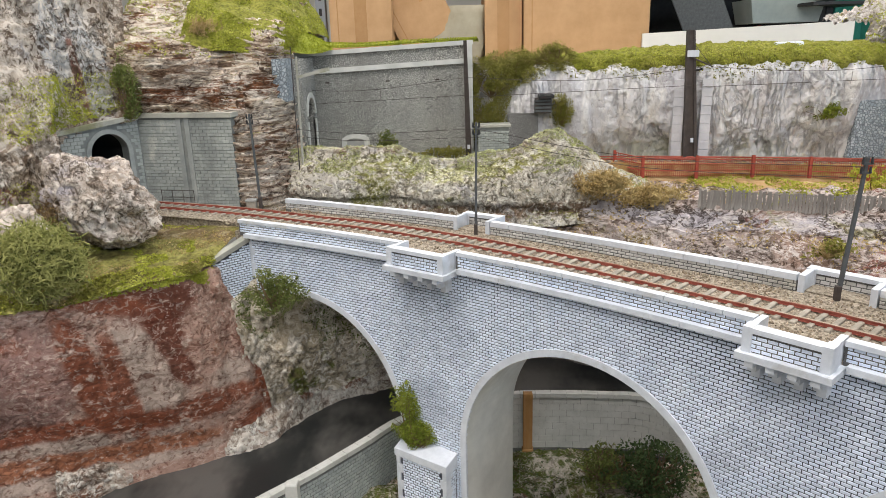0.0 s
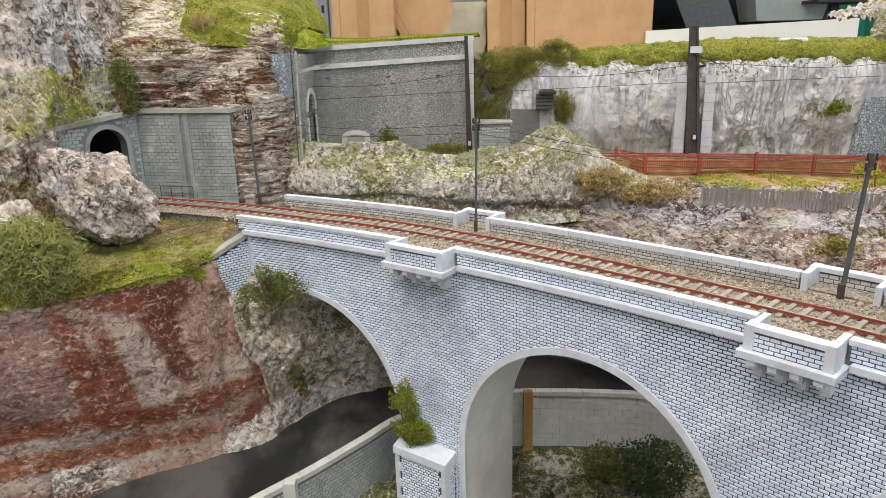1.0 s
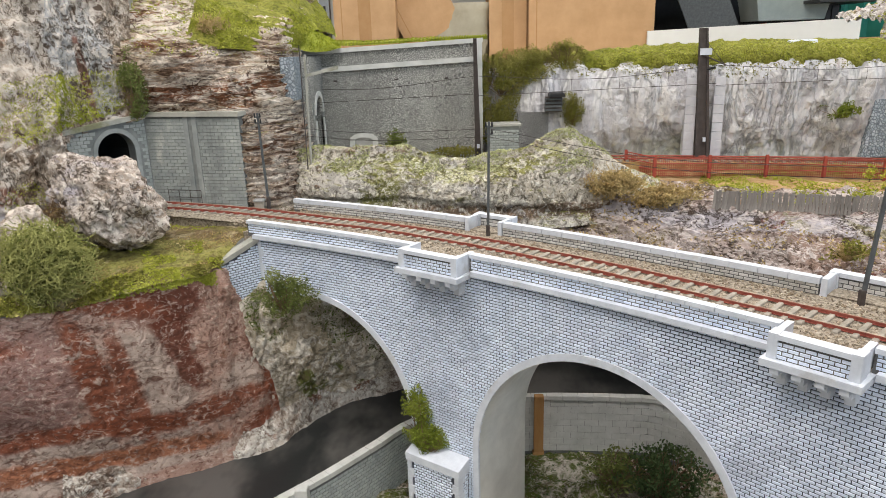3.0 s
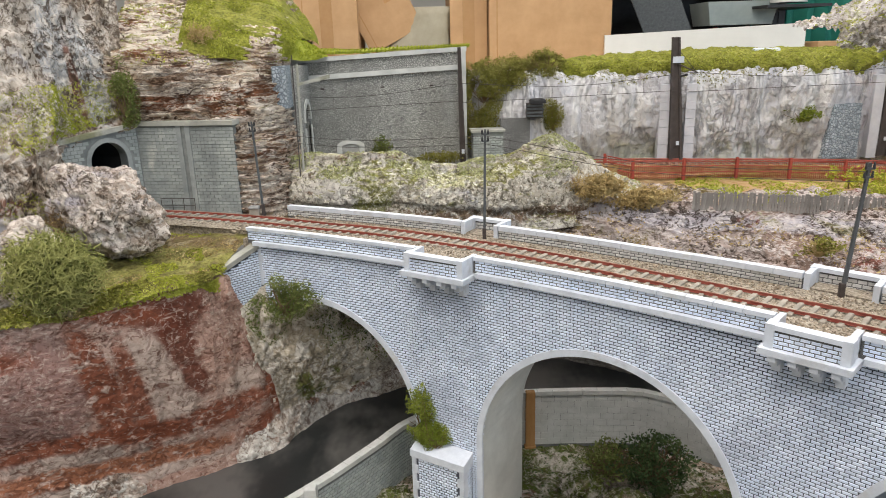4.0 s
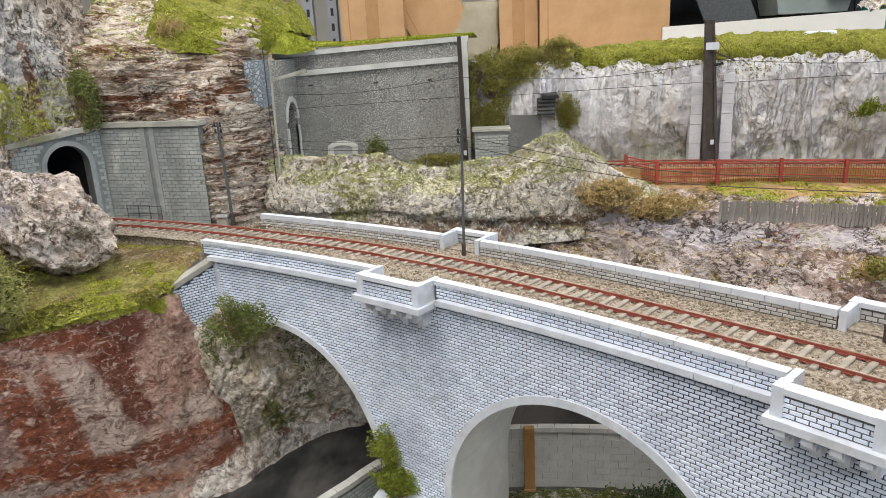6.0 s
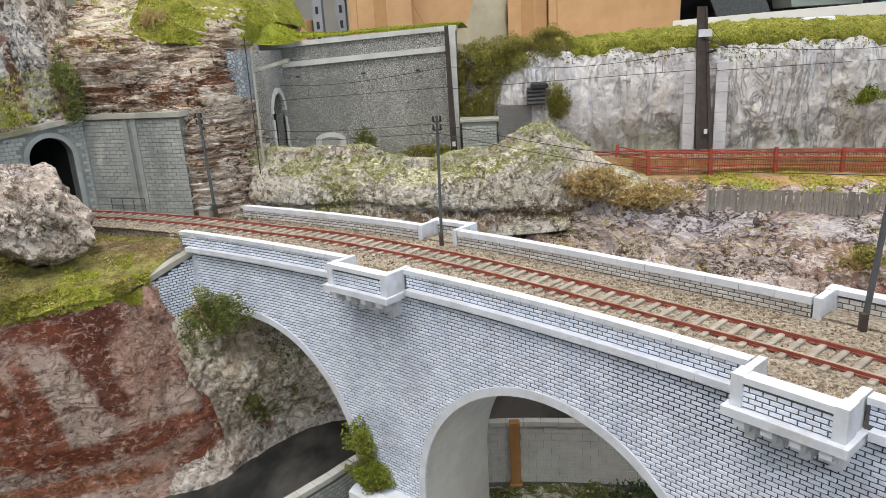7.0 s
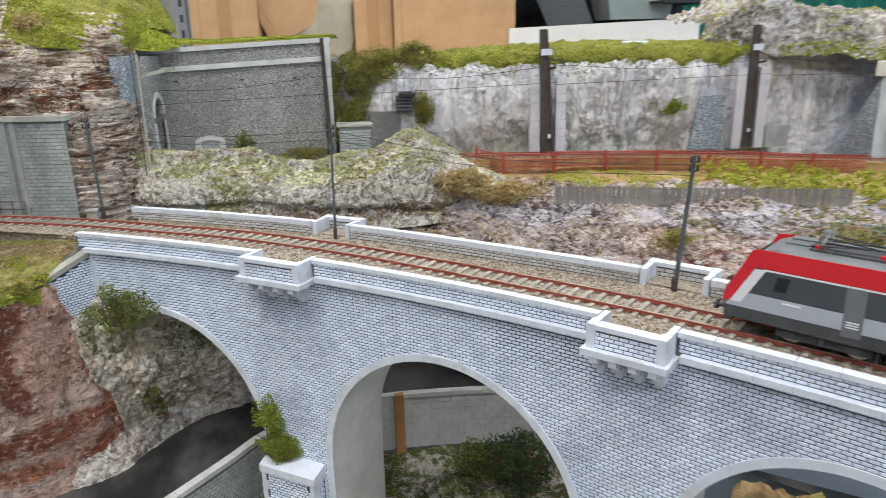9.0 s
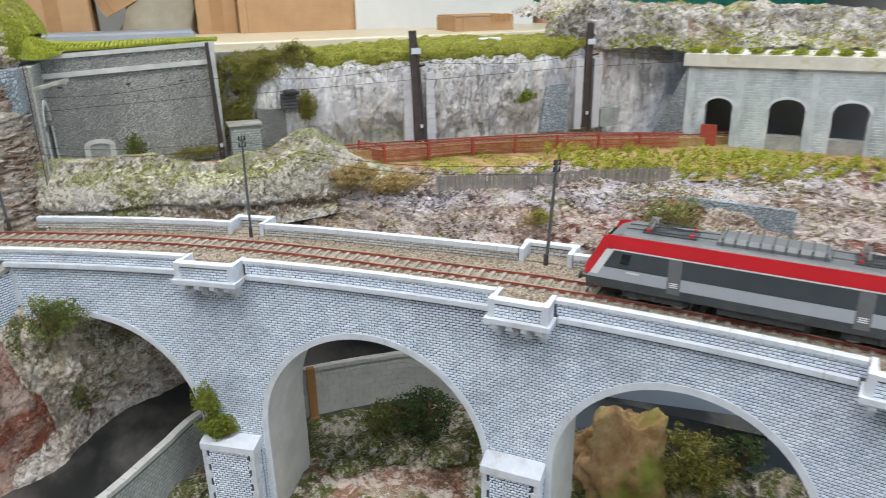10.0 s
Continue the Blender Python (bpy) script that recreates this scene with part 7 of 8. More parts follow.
# ---- moss and flock ----
bush("bush", "olive moss bush spilling over the rock top", "bush", (0.050, 0.772, 0.410), (0.028, 0.014, 0.024), 10500, 0.0011, M_OLIVE, M_TWIG, 51, "rock top bushes")
bush("bush", "dark olive bush on the rock top", "bush", (0.083, 0.780, 0.418), (0.028, 0.016, 0.020), 10500, 0.0011, M_OLIVE, M_TWIG, 52, "rock top bushes")
bush("bush", "olive bush on the rock top", "bush", (0.118, 0.785, 0.428), (0.024, 0.016, 0.016), 6500, 0.0011, M_OLIVE, M_TWIG, 53, "rock top bushes")
bush("bush", "olive moss draped down the rock by the wall", "bush", (0.047, 0.772, 0.372), (0.026, 0.010, 0.040), 10500, 0.0011, M_OLIVE, M_TWIG, 54, "rock top bushes")
bush("bush", "olive moss bush beside the metal cabinet", "bush", (0.126, 0.762, 0.374), (0.012, 0.008, 0.018), 3000, 0.0010, M_OLIVE, M_TWIG, 55, "rock top bushes")
bush("moss_patch", "olive moss cushion on the rock face", "moss", (0.403, 0.758, 0.366), (0.022, 0.006, 0.008), 1100, 0.0015, M_MOSS, M_TWIG, 56, "moss patches", 4)
bush("moss_patch", "dark green moss at the foot of the stone wall", "moss", (-0.063, 0.748, 0.346), (0.011, 0.006, 0.013), 700, 0.0015, M_LEAF, M_TWIG, 57, "moss patches", 4)
bush("straw_scrub", "dry straw scrub on the knoll's flank", "scrub", (0.140, 0.612, 0.323), (0.026, 0.012, 0.011), 2200, 0.0016, M_STRAW, M_STRAWT, 58, "dry scrub", 260)
bush("straw_scrub", "dry straw scrub on the terrace edge", "scrub", (0.180, 0.602, 0.313), (0.032, 0.014, 0.009), 2000, 0.0016, M_STRAW, M_STRAWT, 59, "dry scrub", 200)
bush("straw_scrub", "dry straw scrub on the grassy cliff top", "scrub", (-0.222, 0.68, 0.466), (0.016, 0.010, 0.007), 300, 0.0016, M_STRAW, M_STRAWT, 60, "dry scrub", 160)
bush("shrub", "brown-olive shrub on the rock behind the parapet", "shrub", (0.286, 0.50, 0.291), (0.018, 0.010, 0.008), 700, 0.0016, M_OLIVE, M_STRAWT, 61, "cliff shrubs", 60)
bush("shrub", "brown-olive shrub at the end of the rock slope", "shrub", (0.405, 0.45, 0.293), (0.030, 0.02, 0.022), 1400, 0.0018, M_LEAF, M_STRAWT, 62, "cliff shrubs", 100)

bush("moss_patch", "green moss along the foot of the stone wall", "moss", (0.000, 0.745, 0.334), (0.030, 0.005, 0.007), 1200, 0.0013, M_OLIVE, M_TWIG, 63, "moss patches", 4)
for k_, (x, y) in enumerate(((0.262, 0.604), (0.305, 0.600), (0.345, 0.592), (0.39, 0.588), (0.425, 0.580), (0.46, 0.575))):
    bush("grass_tuft", "green grass tuft behind the picket fence", "grass tuft", (x, y, 0.312), (0.014, 0.007, 0.009), 420, 0.0013, M_LEAFV, M_TWIG, 80 + k_, "terrace tufts", 4)
tuft_cover("moss_cover", "olive-yellow moss flock along the rock top", "moss", moss_top, 11000, 0.0011, M_MOSSY, 70, lambda p, n: p.y < 0.83)
tuft_cover("grass_cover", "short green and yellow grass flock on the plateau", "grass", plateau, 6500, 0.0011, M_MOSSY, 71, lambda p, n: p.x > -0.34 and noise.noise(p * 22) + 0.5 * noise.noise(p * 70) > 0.22 - (0.22 if p.z < 0.288 else 0))
tuft_cover("straw_scatter", "straw and brown scatter on the plateau", "scatter", plateau, 3500, 0.0009, M_STRAW, 171, lambda p, n: p.x > -0.34 and noise.noise(p * 30) < -0.05)
tuft_cover("moss_cover", "ragged moss hanging down the rock face", "moss", back_cliff, 5000, 0.0013, M_OLIVE, 173, lambda p, n: 0.12 < p.x < 0.62 and p.z > 0.412 - 0.06 * max(0.0, noise.noise(p * 13) - 0.12))
tuft_cover("moss_cover", "pale moss flock on the ridge top", "moss", ridge, 7000, 0.0010, M_MOSSP, 72, lambda p, n: p.z > 0.334 and p.y < 0.70 and noise.noise(p * 40) > 0.05 and abs(n.z) > 0.3)
tuft_cover("moss_cover", "green moss flock on the hillside ledges", "moss", left_hill, 11000, 0.0008, M_MOSSY, 73, lambda p, n: ((p.x + 0.322) / 0.034) ** 2 + ((p.z - 0.407) / 0.023) ** 2 < 1 + 0.8 * noise.noise(p * 30) or (p - Vector((-0.322, 0.52, 0.335))).length < 0.018)
tuft_cover("grass_cover", "green and yellow grass flock on the layered cliff's top", "grass", layered, 5000, 0.0012, M_MOSSY, 74, lambda p, n: p.z > 0.440 and p.y < 0.86 and abs(n.z) > 0.35 and noise.noise(p * 18) > -0.18 - (0.3 if p.x > -0.215 else 0))
tuft_cover("grass_fringe", "ragged grass and moss trailing over the cliff edge", "grass", river_cliff, 2600, 0.0015, M_MOSSY, 176, lambda p, n: p.x > -0.40 and p.z > 0.279 - 0.016 * max(0.0, noise.noise(p * 28)))
tuft_cover("grass_fringe", "olive grass fringe hanging over the cliff edge", "grass", plateau, 3000, 0.0019, M_OLIVE, 172, lambda p, n: p.x > -0.40 and p.y < 0.412 + (p.x + 0.36) * 0.55 + 0.016 and noise.noise(p * 40) > 0.02)
tuft_cover("grass_cover", "yellow-green grass flock on the cliff-top slope", "grass", cliff_top, 9000, 0.0012, M_MOSSY, 174, lambda p, n: noise.noise(p * 24) > -0.1)
tuft_cover("grass_cover", "bright green grass flock on the wall top", "grass", bank, 4500, 0.0010, M_LEAFG, 75, lambda p, n: p.y < 0.80)
tuft_cover("grass_cover", "bright green grass flock on the hump", "grass", hump, 3500, 0.0010, M_LEAFG, 76, lambda p, n: True)
tuft_cover("terrace_scatter", "green and straw-coloured scatter on the terrace", "scatter", terrace, 7000, 0.0014, M_MOSSY, 77, lambda p, n: p.x < 0.8 and p.y < 0.72 and noise.noise(p * 20) > 0.0)
tuft_cover("moss_cover", "moss flock on the crag ledges", "moss", crag, 4500, 0.0016, M_MOSSY, 78, lambda p, n: abs(n.z) > 0.55 and noise.noise(p * 16) > -0.05)
tuft_cover("rock_scrub", "brown and olive scrub flock on the rock slope", "scrub", lower_rock, 4500, 0.0014, M_STRAW, 79, lambda p, n: noise.noise(p * 14) > 0.12 and abs(n.z) > 0.35)
tuft_cover("rock_scrub", "dense olive-brown scrub flock at the end of the rock slope", "scrub", lower_rock, 9000, 0.0016, M_OLIVE, 179, lambda p, n: p.x > 0.37 + 0.05 * noise.noise(p * 20) and noise.noise(p * 17) > -0.12)
for k_ in range(11):
    bush("grass_tuft", "vivid green plants on the gallery roof edge", "grass tuft", tuple(gal_place(0.005 + 0.026 * k_, 0.4135, -0.012)), (0.015, 0.007, 0.006), 330, 0.0017, M_LEAFG, M_TWIG, 300 + k_, "gallery roof plants", 4)
tuft_cover("cliff_moss", "sparse olive moss on the river cliff under the arch", "moss", cliff_sheet, 3500, 0.0013, M_LEAF, 80, lambda p, n: -0.17 < p.x < 0.0 and p.z > 0.16 and noise.noise(p * 20) > 0.1)
tuft_cover("meadow_flock", "dark green flock on the flood plain", "grass", low, 6000, 0.0013, M_LEAFD, 81, lambda p, n: noise.noise(p * 16) > 0.12 or p.y > 0.47 - 0.6 * max(0.0, p.x - 0.2))

tuft_cover("grass_fringe", "green plants along the gallery roof edge", "grass", crag, 2500, 0.0022, M_LEAFG, 175, lambda p, n: p.x > 0.56 and p.z < 0.432 and p.y < 0.80)

# ballast stones
rb = random.Random(9)
g = Geo()
for k in range(9000):
    a = rb.uniform(25.0, 57.0)
    be = back_edge(a)
    r = rb.uniform(0.007, be - 0.007)
    if rb.random() < 0.35:
        for a0, a1 in REFUGES:
            if a0 - 1 < a < a1 + 1:
                a, r = rb.uniform(a0 + 0.3, a1 - 0.3), rb.uniform(-0.008, 0.02)
    p = on_arc(a, r, Z_DECK + 0.0004 + 0.006 * max(0, 28 - a) / 7)
    s = rb.uniform(0.0005, 0.0011)
    m = Matrix.Translation(p) @ Euler((rb.uniform(0, 6), rb.uniform(0, 6), rb.uniform(0, 6))).to_matrix().to_4x4()
    g.add([m @ (Vector(q) * s) for q in ((1, 0, 0), (-1, 0.1, 0), (0, 1, 0.1), (0, -0.9, 0), (0, 0.1, 0.8), (0.1, 0, -0.8))], [(0, 2, 4), (2, 1, 4), (1, 3, 4), (3, 0, 4), (2, 0, 5), (1, 2, 5), (3, 1, 5), (0, 3, 5)])
tagged(part("ballast_stones", g, M_STONE), "loose brown and grey ballast stones", "ballast", kind="stuff")

# ---- under the arches: flood wall masonry and the timber post ----
line = [p.copy() for p in WALL_LINE if p.x < 0.264]
acc = [0.0]
for p, q in zip(line, line[1:]):
    acc.append(acc[-1] + (q - p).length)


def wall_place(u, z, d):
    k = max(0, min(len(acc) - 2, next((i - 1 for i in range(1, len(acc)) if acc[i] >= u), len(acc) - 2)))
    p, q = line[k], line[k + 1]
    t = (q - p).normalized()
    return p.lerp(q, (u - acc[k]) / (acc[k + 1] - acc[k])) + Vector((t.y, -t.x, 0)) * d + Vector((0, 0, z))


split = acc[min(range(len(line)), key=lambda i: abs(line[i].x - 0.03))]
stuff(part("masonry", brick_patch(wall_place, 0.12, split, 0.0836, 0.1325, 0.0052, 0.00306, 0.0006, 0.0005, rng=rng), M_TUNNELP, river_wall))
stuff(part("masonry", brick_patch(wall_place, split, acc[-1] - 0.001, 0.080, 0.1325, 0.0125, 0.0065, 0.0002, 0.0004, rng=rng), M_CONC, river_wall))
k = 0
u = 0.12
while u < acc[-1] - 0.014:
    a, b, c, d = (wall_place(x, 0, dd) for x, dd in ((u + 0.0002, 0.0015), (u + 0.0138, 0.0015), (u + 0.0138, -0.0055), (u + 0.0002, -0.0055)))
    part("coping_stone", Geo().hexa([p + Vector((0, 0, z)) for z in (0.1325, 0.1365) for p in (a, b, c, d)]), M_CONC, river_wall)
    u += 0.014
for name_, mat_, x0 in (("timber_post", M_TIMBER, 0.0720),):
    ob = thing(name_, "ochre timber post against the flood wall", "post", at=(x0, 0.5725, 0.078))
    part("shaft", Geo().bevel_box(-0.0042, 0.0042, -0.003, 0.003, 0, 0.061, 0.0006), mat_, ob)
    part("base", Geo().bevel_box(-0.0052, 0.0052, -0.004, 0.004, -0.002, 0.004, 0.0006), mat_, ob)
ob = thing("wall_post", "pale stone post on the flood wall", "post", at=(-0.114, 0.4405, 0.085))
part("shaft", Geo().bevel_box(-0.0045, 0.0045, -0.004, 0.004, 0, 0.054, 0.0008), M_CONC, ob)
# ---- the hall and what stands behind the layout ----
tagged(part("floor", Geo().box(-4, 5, -4, 5, -1.0, -0.95), M_FLOOR), "grey vinyl hall floor", "floor", kind="structure")
tagged(part("ceiling", Geo().box(-4, 5, -4, 5, 2.4, 2.45), M_PANEL), "white hall ceiling", "ceiling", kind="structure")
for n, b in (("wall_north", (-4, 5, 4.9, 5)), ("wall_south", (-4, 5, -4, -3.9)), ("wall_west", (-4, -3.9, -3.9, 4.9)), ("wall_east", (4.9, 5, -3.9, 4.9))):
    tagged(part(n, Geo().box(*b, -0.95, 2.4), M_HALL), "plain pale hall wall", "wall", kind="structure")
win = tagged(thing("window_1", "tall hall window with daylight behind it", "window"), kind="structure")
for y0, y1, z0, z1 in ((-1.65, -1.58, 0.3, 1.75), (-0.02, 0.05, 0.3, 1.75), (-1.58, -0.02, 0.3, 0.37), (-1.58, -0.02, 1.68, 1.75), (-0.82, -0.78, 0.37, 1.68)):
    part("window_frame", Geo().box(4.86, 4.899, y0, y1, z0, z1), M_WHITE, win)
bench = thing("layout_bench", "dark wooden bench carrying the model landscape", "bench", at=(0.2, 0.6, -0.95))
part("top", Geo().box(-1.1, 1.1, -0.55, 0.40, 0.96, 1.0), M_WOOD, bench)
for x in (-1.0, 1.0):
    for y in (-0.5, 0.35):
        part("leg", Geo().box(x - 0.03, x + 0.03, y - 0.03, y + 0.03, 0, 0.96), M_WOOD, bench)


def carton(x0, x1, y, depth, z0, z1, label, turn=(0, 0, 0), flap=True):
    w = x1 - x0
    ob = thing("cardboard_box", label, "box", "cardboard boxes", ((x0 + x1) / 2, y, z0))
    ob.rotation_euler = [radians(a) for a in turn]
    part("carton", Geo().bevel_box(-w / 2, w / 2, 0, depth, 0, z1 - z0, 0.004), M_CARD, ob)
    if w > 0.2:
        for s in (-1, 1):
            part("top_flap", Geo().bevel_box(-w / 2 + 0.002, w / 2 - 0.002, depth / 2 + (0.002 if s > 0 else -depth / 2), depth if s > 0 else depth / 2 - 0.002, z1 - z0, z1 - z0 + 0.004, 0.001), M_CARD, ob)
        part("hand_hole", Geo().bevel_box(w * 0.10, w * 0.10 + 0.085, -0.002, 0.003, (z1 - z0) * 0.62, (z1 - z0) * 0.62 + 0.028, 0.001), M_TIMBER, ob, "dark oval hand hole")
        part("corner_seam", Geo().box(-w / 2 + 0.03, -w / 2 + 0.034, -0.0012, 0.001, 0.004, z1 - z0 - 0.004), M_TAPE, ob, "glued corner seam")
    if flap:
        part("tape", Geo().box(-0.025, 0.025, -0.002, 0.0, 0.01, z1 - z0 - 0.01), M_TAPE, ob, "shiny brown packing tape")
    return ob


table = thing("trestle_table", "cream-topped table behind the layout carrying boxes", "table", at=(0.4, 2.9, -0.95))
part("tabletop", Geo().bevel_box(-1.5, 1.6, -0.45, 0.6, 1.265, 1.295, 0.005), M_CREAM, table)
for x in (-1.4, 1.5):
    for y in (-0.4, 0.5):
        part("leg", Geo().tube([(x, y, 0), (x, y, 1.265)], 0.02, 8), M_GREY, table)
carton(0.29, 0.80, 3.0, 0.45, 0.345, 0.95, "large tan cardboard box on the table", flap=False)
carton(0.13, 0.285, 3.05, 0.4, 0.345, 0.95, "tall tan cardboard box on the table")
carton(-0.50, -0.25, 2.95, 0.4, 0.345, 0.90, "brown cardboard box sealed with tape")
carton(-0.215, 0.03, 3.05, 0.25, 0.475, 0.72, "small tan cardboard box tipped over", (0, -27, 0), False)
ob = thing("paper_sack", "pale crumpled paper sack leaning among boxes", "sack", at=(0.02, 3.1, 0.345))
me = Geo()
for k in range(9):
    f = k / 8
    for i in range(12):
        a = 2 * math.pi * i / 12
        rr = 0.15 * (1 - 0.35 * f) * (1 + 0.12 * math.sin(3 * a + k))
        me.v.append(Vector((rr * math.cos(a) - 0.06 + 0.10 * f, rr * 0.6 * math.sin(a), 0.26 * f)))
for k in range(8):
    for i in range(12):
        me.f.append((12 * k + i, 12 * k + (i + 1) % 12, 12 * k + 12 + (i + 1) % 12, 12 * k + 12 + i))
me.f.append(tuple(96 + i for i in range(12)))
part("sack", me, M_SACK, ob, smooth=True)
rack = thing("metal_rack", "blue-grey slotted metal rack", "rack", at=(-0.66, 3.1, -0.95))
for x in (0.0, 0.10):
    part("upright", Geo().box(x - 0.02, x + 0.02, -0.02, 0.02, 0, 2.2), M_GREY, rack)
    for k in range(10):
        part("slot", Geo().box(x - 0.006, x + 0.006, -0.022, -0.0202, 1.35 + k * 0.06, 1.38 + k * 0.06), M_DARK, rack)
for z in (0.5, 1.1, 1.7):
    part("shelf", Geo().box(-0.02, 0.12, -0.02, 0.4, z, z + 0.02), M_GREY, rack)
carton(-0.82, -0.69, 3.0, 0.3, 0.345, 0.56, "small tan cardboard box beside the rack", flap=False)
panel = thing("white_board", "long white board standing on edge on the table", "board", at=(1.22, 2.98, 0.345))
g = Geo().hexa([(-0.45, 0, 0), (0.40, 0, 0), (0.40, 0.012, 0), (-0.45, 0.012, 0), (-0.45, 0, 0.125), (0.40, 0, 0.152), (0.40, 0.012, 0.152), (-0.45, 0.012, 0.125)])
part("sheet", g, M_PANEL, panel)
shelf = thing("dark_shelving", "black shelving full of dark cables and trays", "shelving", at=(1.25, 3.35, -0.95))
part("back", Geo().box(-0.50, 0.45, 0.35, 0.37, 1.0, 2.2), M_DARK, shelf)
for z in (1.32, 1.62, 1.9):
    part("board", Geo().box(-0.50, 0.45, 0, 0.35, z, z + 0.02), M_DARK, shelf)
for x in (-0.5, 0.45):
    part("upright", Geo().box(x - 0.015, x + 0.015, 0, 0.36, 0, 2.2), M_DARK, shelf)
rc = random.Random(3)
for k in range(14):
    x, z = rc.uniform(-0.45, 0.25), rc.uniform(1.345, 1.42)
    part("cable", Geo().tube(spline([(x, 0.05, z), (x + 0.1, 0.02, z + rc.uniform(-0.005, 0.02)), (x + 0.22, 0.08, z + rc.uniform(-0.005, 0.03))], 8), 0.006, 6), M_GREYMAST if k % 3 else M_REDF, shelf)
tray = thing("smoked_tray", "tilted smoked grey plastic sheet", "tray", at=(1.17, 3.2, 0.345))
part("sheet", Geo().box(-0.10, 0.10, 0, 0.01, 0.02, 0.42, pose(0, 0, 0, 0, -24, 0)), M_GREYMAST, tray)
tub = thing("plastic_tub", "clear grey plastic tub on the shelf", "tub", at=(1.45, 3.2, 0.50))
part("tub_body", Geo().hexa([(-0.15, 0, 0), (0.13, 0, 0), (0.13, 0.2, 0), (-0.15, 0.2, 0), (-0.17, -0.01, 0.10), (0.15, -0.01, 0.10), (0.15, 0.21, 0.10), (-0.17, 0.21, 0.10)]), M_TUB, tub)
jar = thing("label_pot", "round pot with a blue and orange paper label", "pot", at=(1.375, 3.40, 0.39))
part("pot", Geo().tube([(0, 0, 0), (0, 0, 0.075)], 0.05, 20), M_PANEL, jar)
part("label_band", Geo().tube([(0, 0, 0.02), (0, 0, 0.06)], 0.0505, 20), M_LABELB, jar, "pale blue label band")
part("stripe", Geo().tube([(0, 0, 0.006), (0, 0, 0.022)], 0.0508, 20), M_LABELO, jar, "orange stripe")
roll = thing("patterned_pot", "white pot with red heart pattern", "pot", at=(1.62, 3.15, 0.585))
part("pot", Geo().tube([(0, 0, 0), (0, 0, 0.16)], 0.075, 20), M_PANEL, roll)
for k in range(14):
    a = -math.pi / 2 + rc.uniform(-1.2, 1.2)
    z = rc.uniform(0.015, 0.10)
    part("spot", Geo().tube([(0.0745 * math.cos(a), 0.0745 * math.sin(a), z), (0.0765 * math.cos(a), 0.0765 * math.sin(a), z)], 0.006, 8), M_REDF, roll)
wire_ = thing("pot_shelf", "thin dark wall shelf under the patterned pot", "shelf", at=(1.62, 3.15, 0.575))
part("board", Geo().box(-0.14, 0.14, -0.1, 0.3, -0.012, 0.0), M_DARK, wire_)
part("bracket", Geo().box(-0.01, 0.01, 0.1, 0.3, -0.2, -0.012), M_DARK, wire_)
tagged(part("backdrop_curtain", Geo().add([(1.6 + 0.02 * k, 3.45 + 0.03 * math.sin(k * 1.3), z) for k in range(120) for z in (-0.95, 2.3)], [(2 * k, 2 * k + 2, 2 * k + 3, 2 * k + 1) for k in range(119)]), M_TEAL), "hanging teal green curtain", "curtain", kind="structure")
carton(1.66, 1.80, 2.95, 0.2, 0.345, 0.42, "low tan cardboard box beside the board", flap=False)
carton(1.05, 1.30, 2.55, 0.2, 0.345, 0.40, "flat white box on the table", flap=False)
grey_box = thing("grey_case", "grey-blue flat case on the table", "case", at=(-0.25, 2.75, 0.345))
part("case", Geo().bevel_box(-0.25, 0.35, 0, 0.2, 0, 0.03, 0.008), M_GREY, grey_box)

# ---- the train ----


def loco_body(w0, w1):
    """Side outline swept between two half-widths with the roof drawn in."""
    out = [(-0.1040, 0.0085), (0.1040, 0.0085), (0.1072, 0.0150), (0.1075, 0.0200), (0.1010, 0.0330), (0.0930, 0.0425), (0.0850, 0.0455), (-0.0850, 0.0455), (-0.0930, 0.0425), (-0.1010, 0.0330), (-0.1075, 0.0200), (-0.1072, 0.0150)]
    g = Geo()
    rings = []
    for y, dz in ((-1, 0), (-0.93, 0), (0.93, 0), (1, 0)):
        ring = []
        for x, z in out:
            h = w0 if z < 0.036 else w1
            xx = x * (0.985 if abs(y) == 1 else 1.0)
            zz = z - (0.0012 if abs(y) == 1 and z > 0.04 else 0)
            ring.append((xx, y * h, zz))
        rings.append(ring)
    n = len(out)
    g.add([p for r in rings for p in r], [tuple(range(n))[::1], tuple(3 * n + i for i in range(n))[::-1]] + [(k * n + i, k * n + n + i, k * n + n + (i + 1) % n, k * n + (i + 1) % n) for k in range(3) for i in range(n)])
    return g


def flank(name, pts, y, material, parent, label="", thick=0.00035):
    """A flat panel on each flank, from a side outline."""
    n = len(pts)
    for s in (-1, 1):
        a = [(x, s * y, z) for x, z in pts]
        b = [(x, s * (y + thick), z) for x, z in pts]
        g = Geo().add(a + b, [tuple(range(n)), tuple(range(n, 2 * n))] + [(i, (i + 1) % n, n + (i + 1) % n, n + i) for i in range(n)])
        part(name, g, material, parent, label)


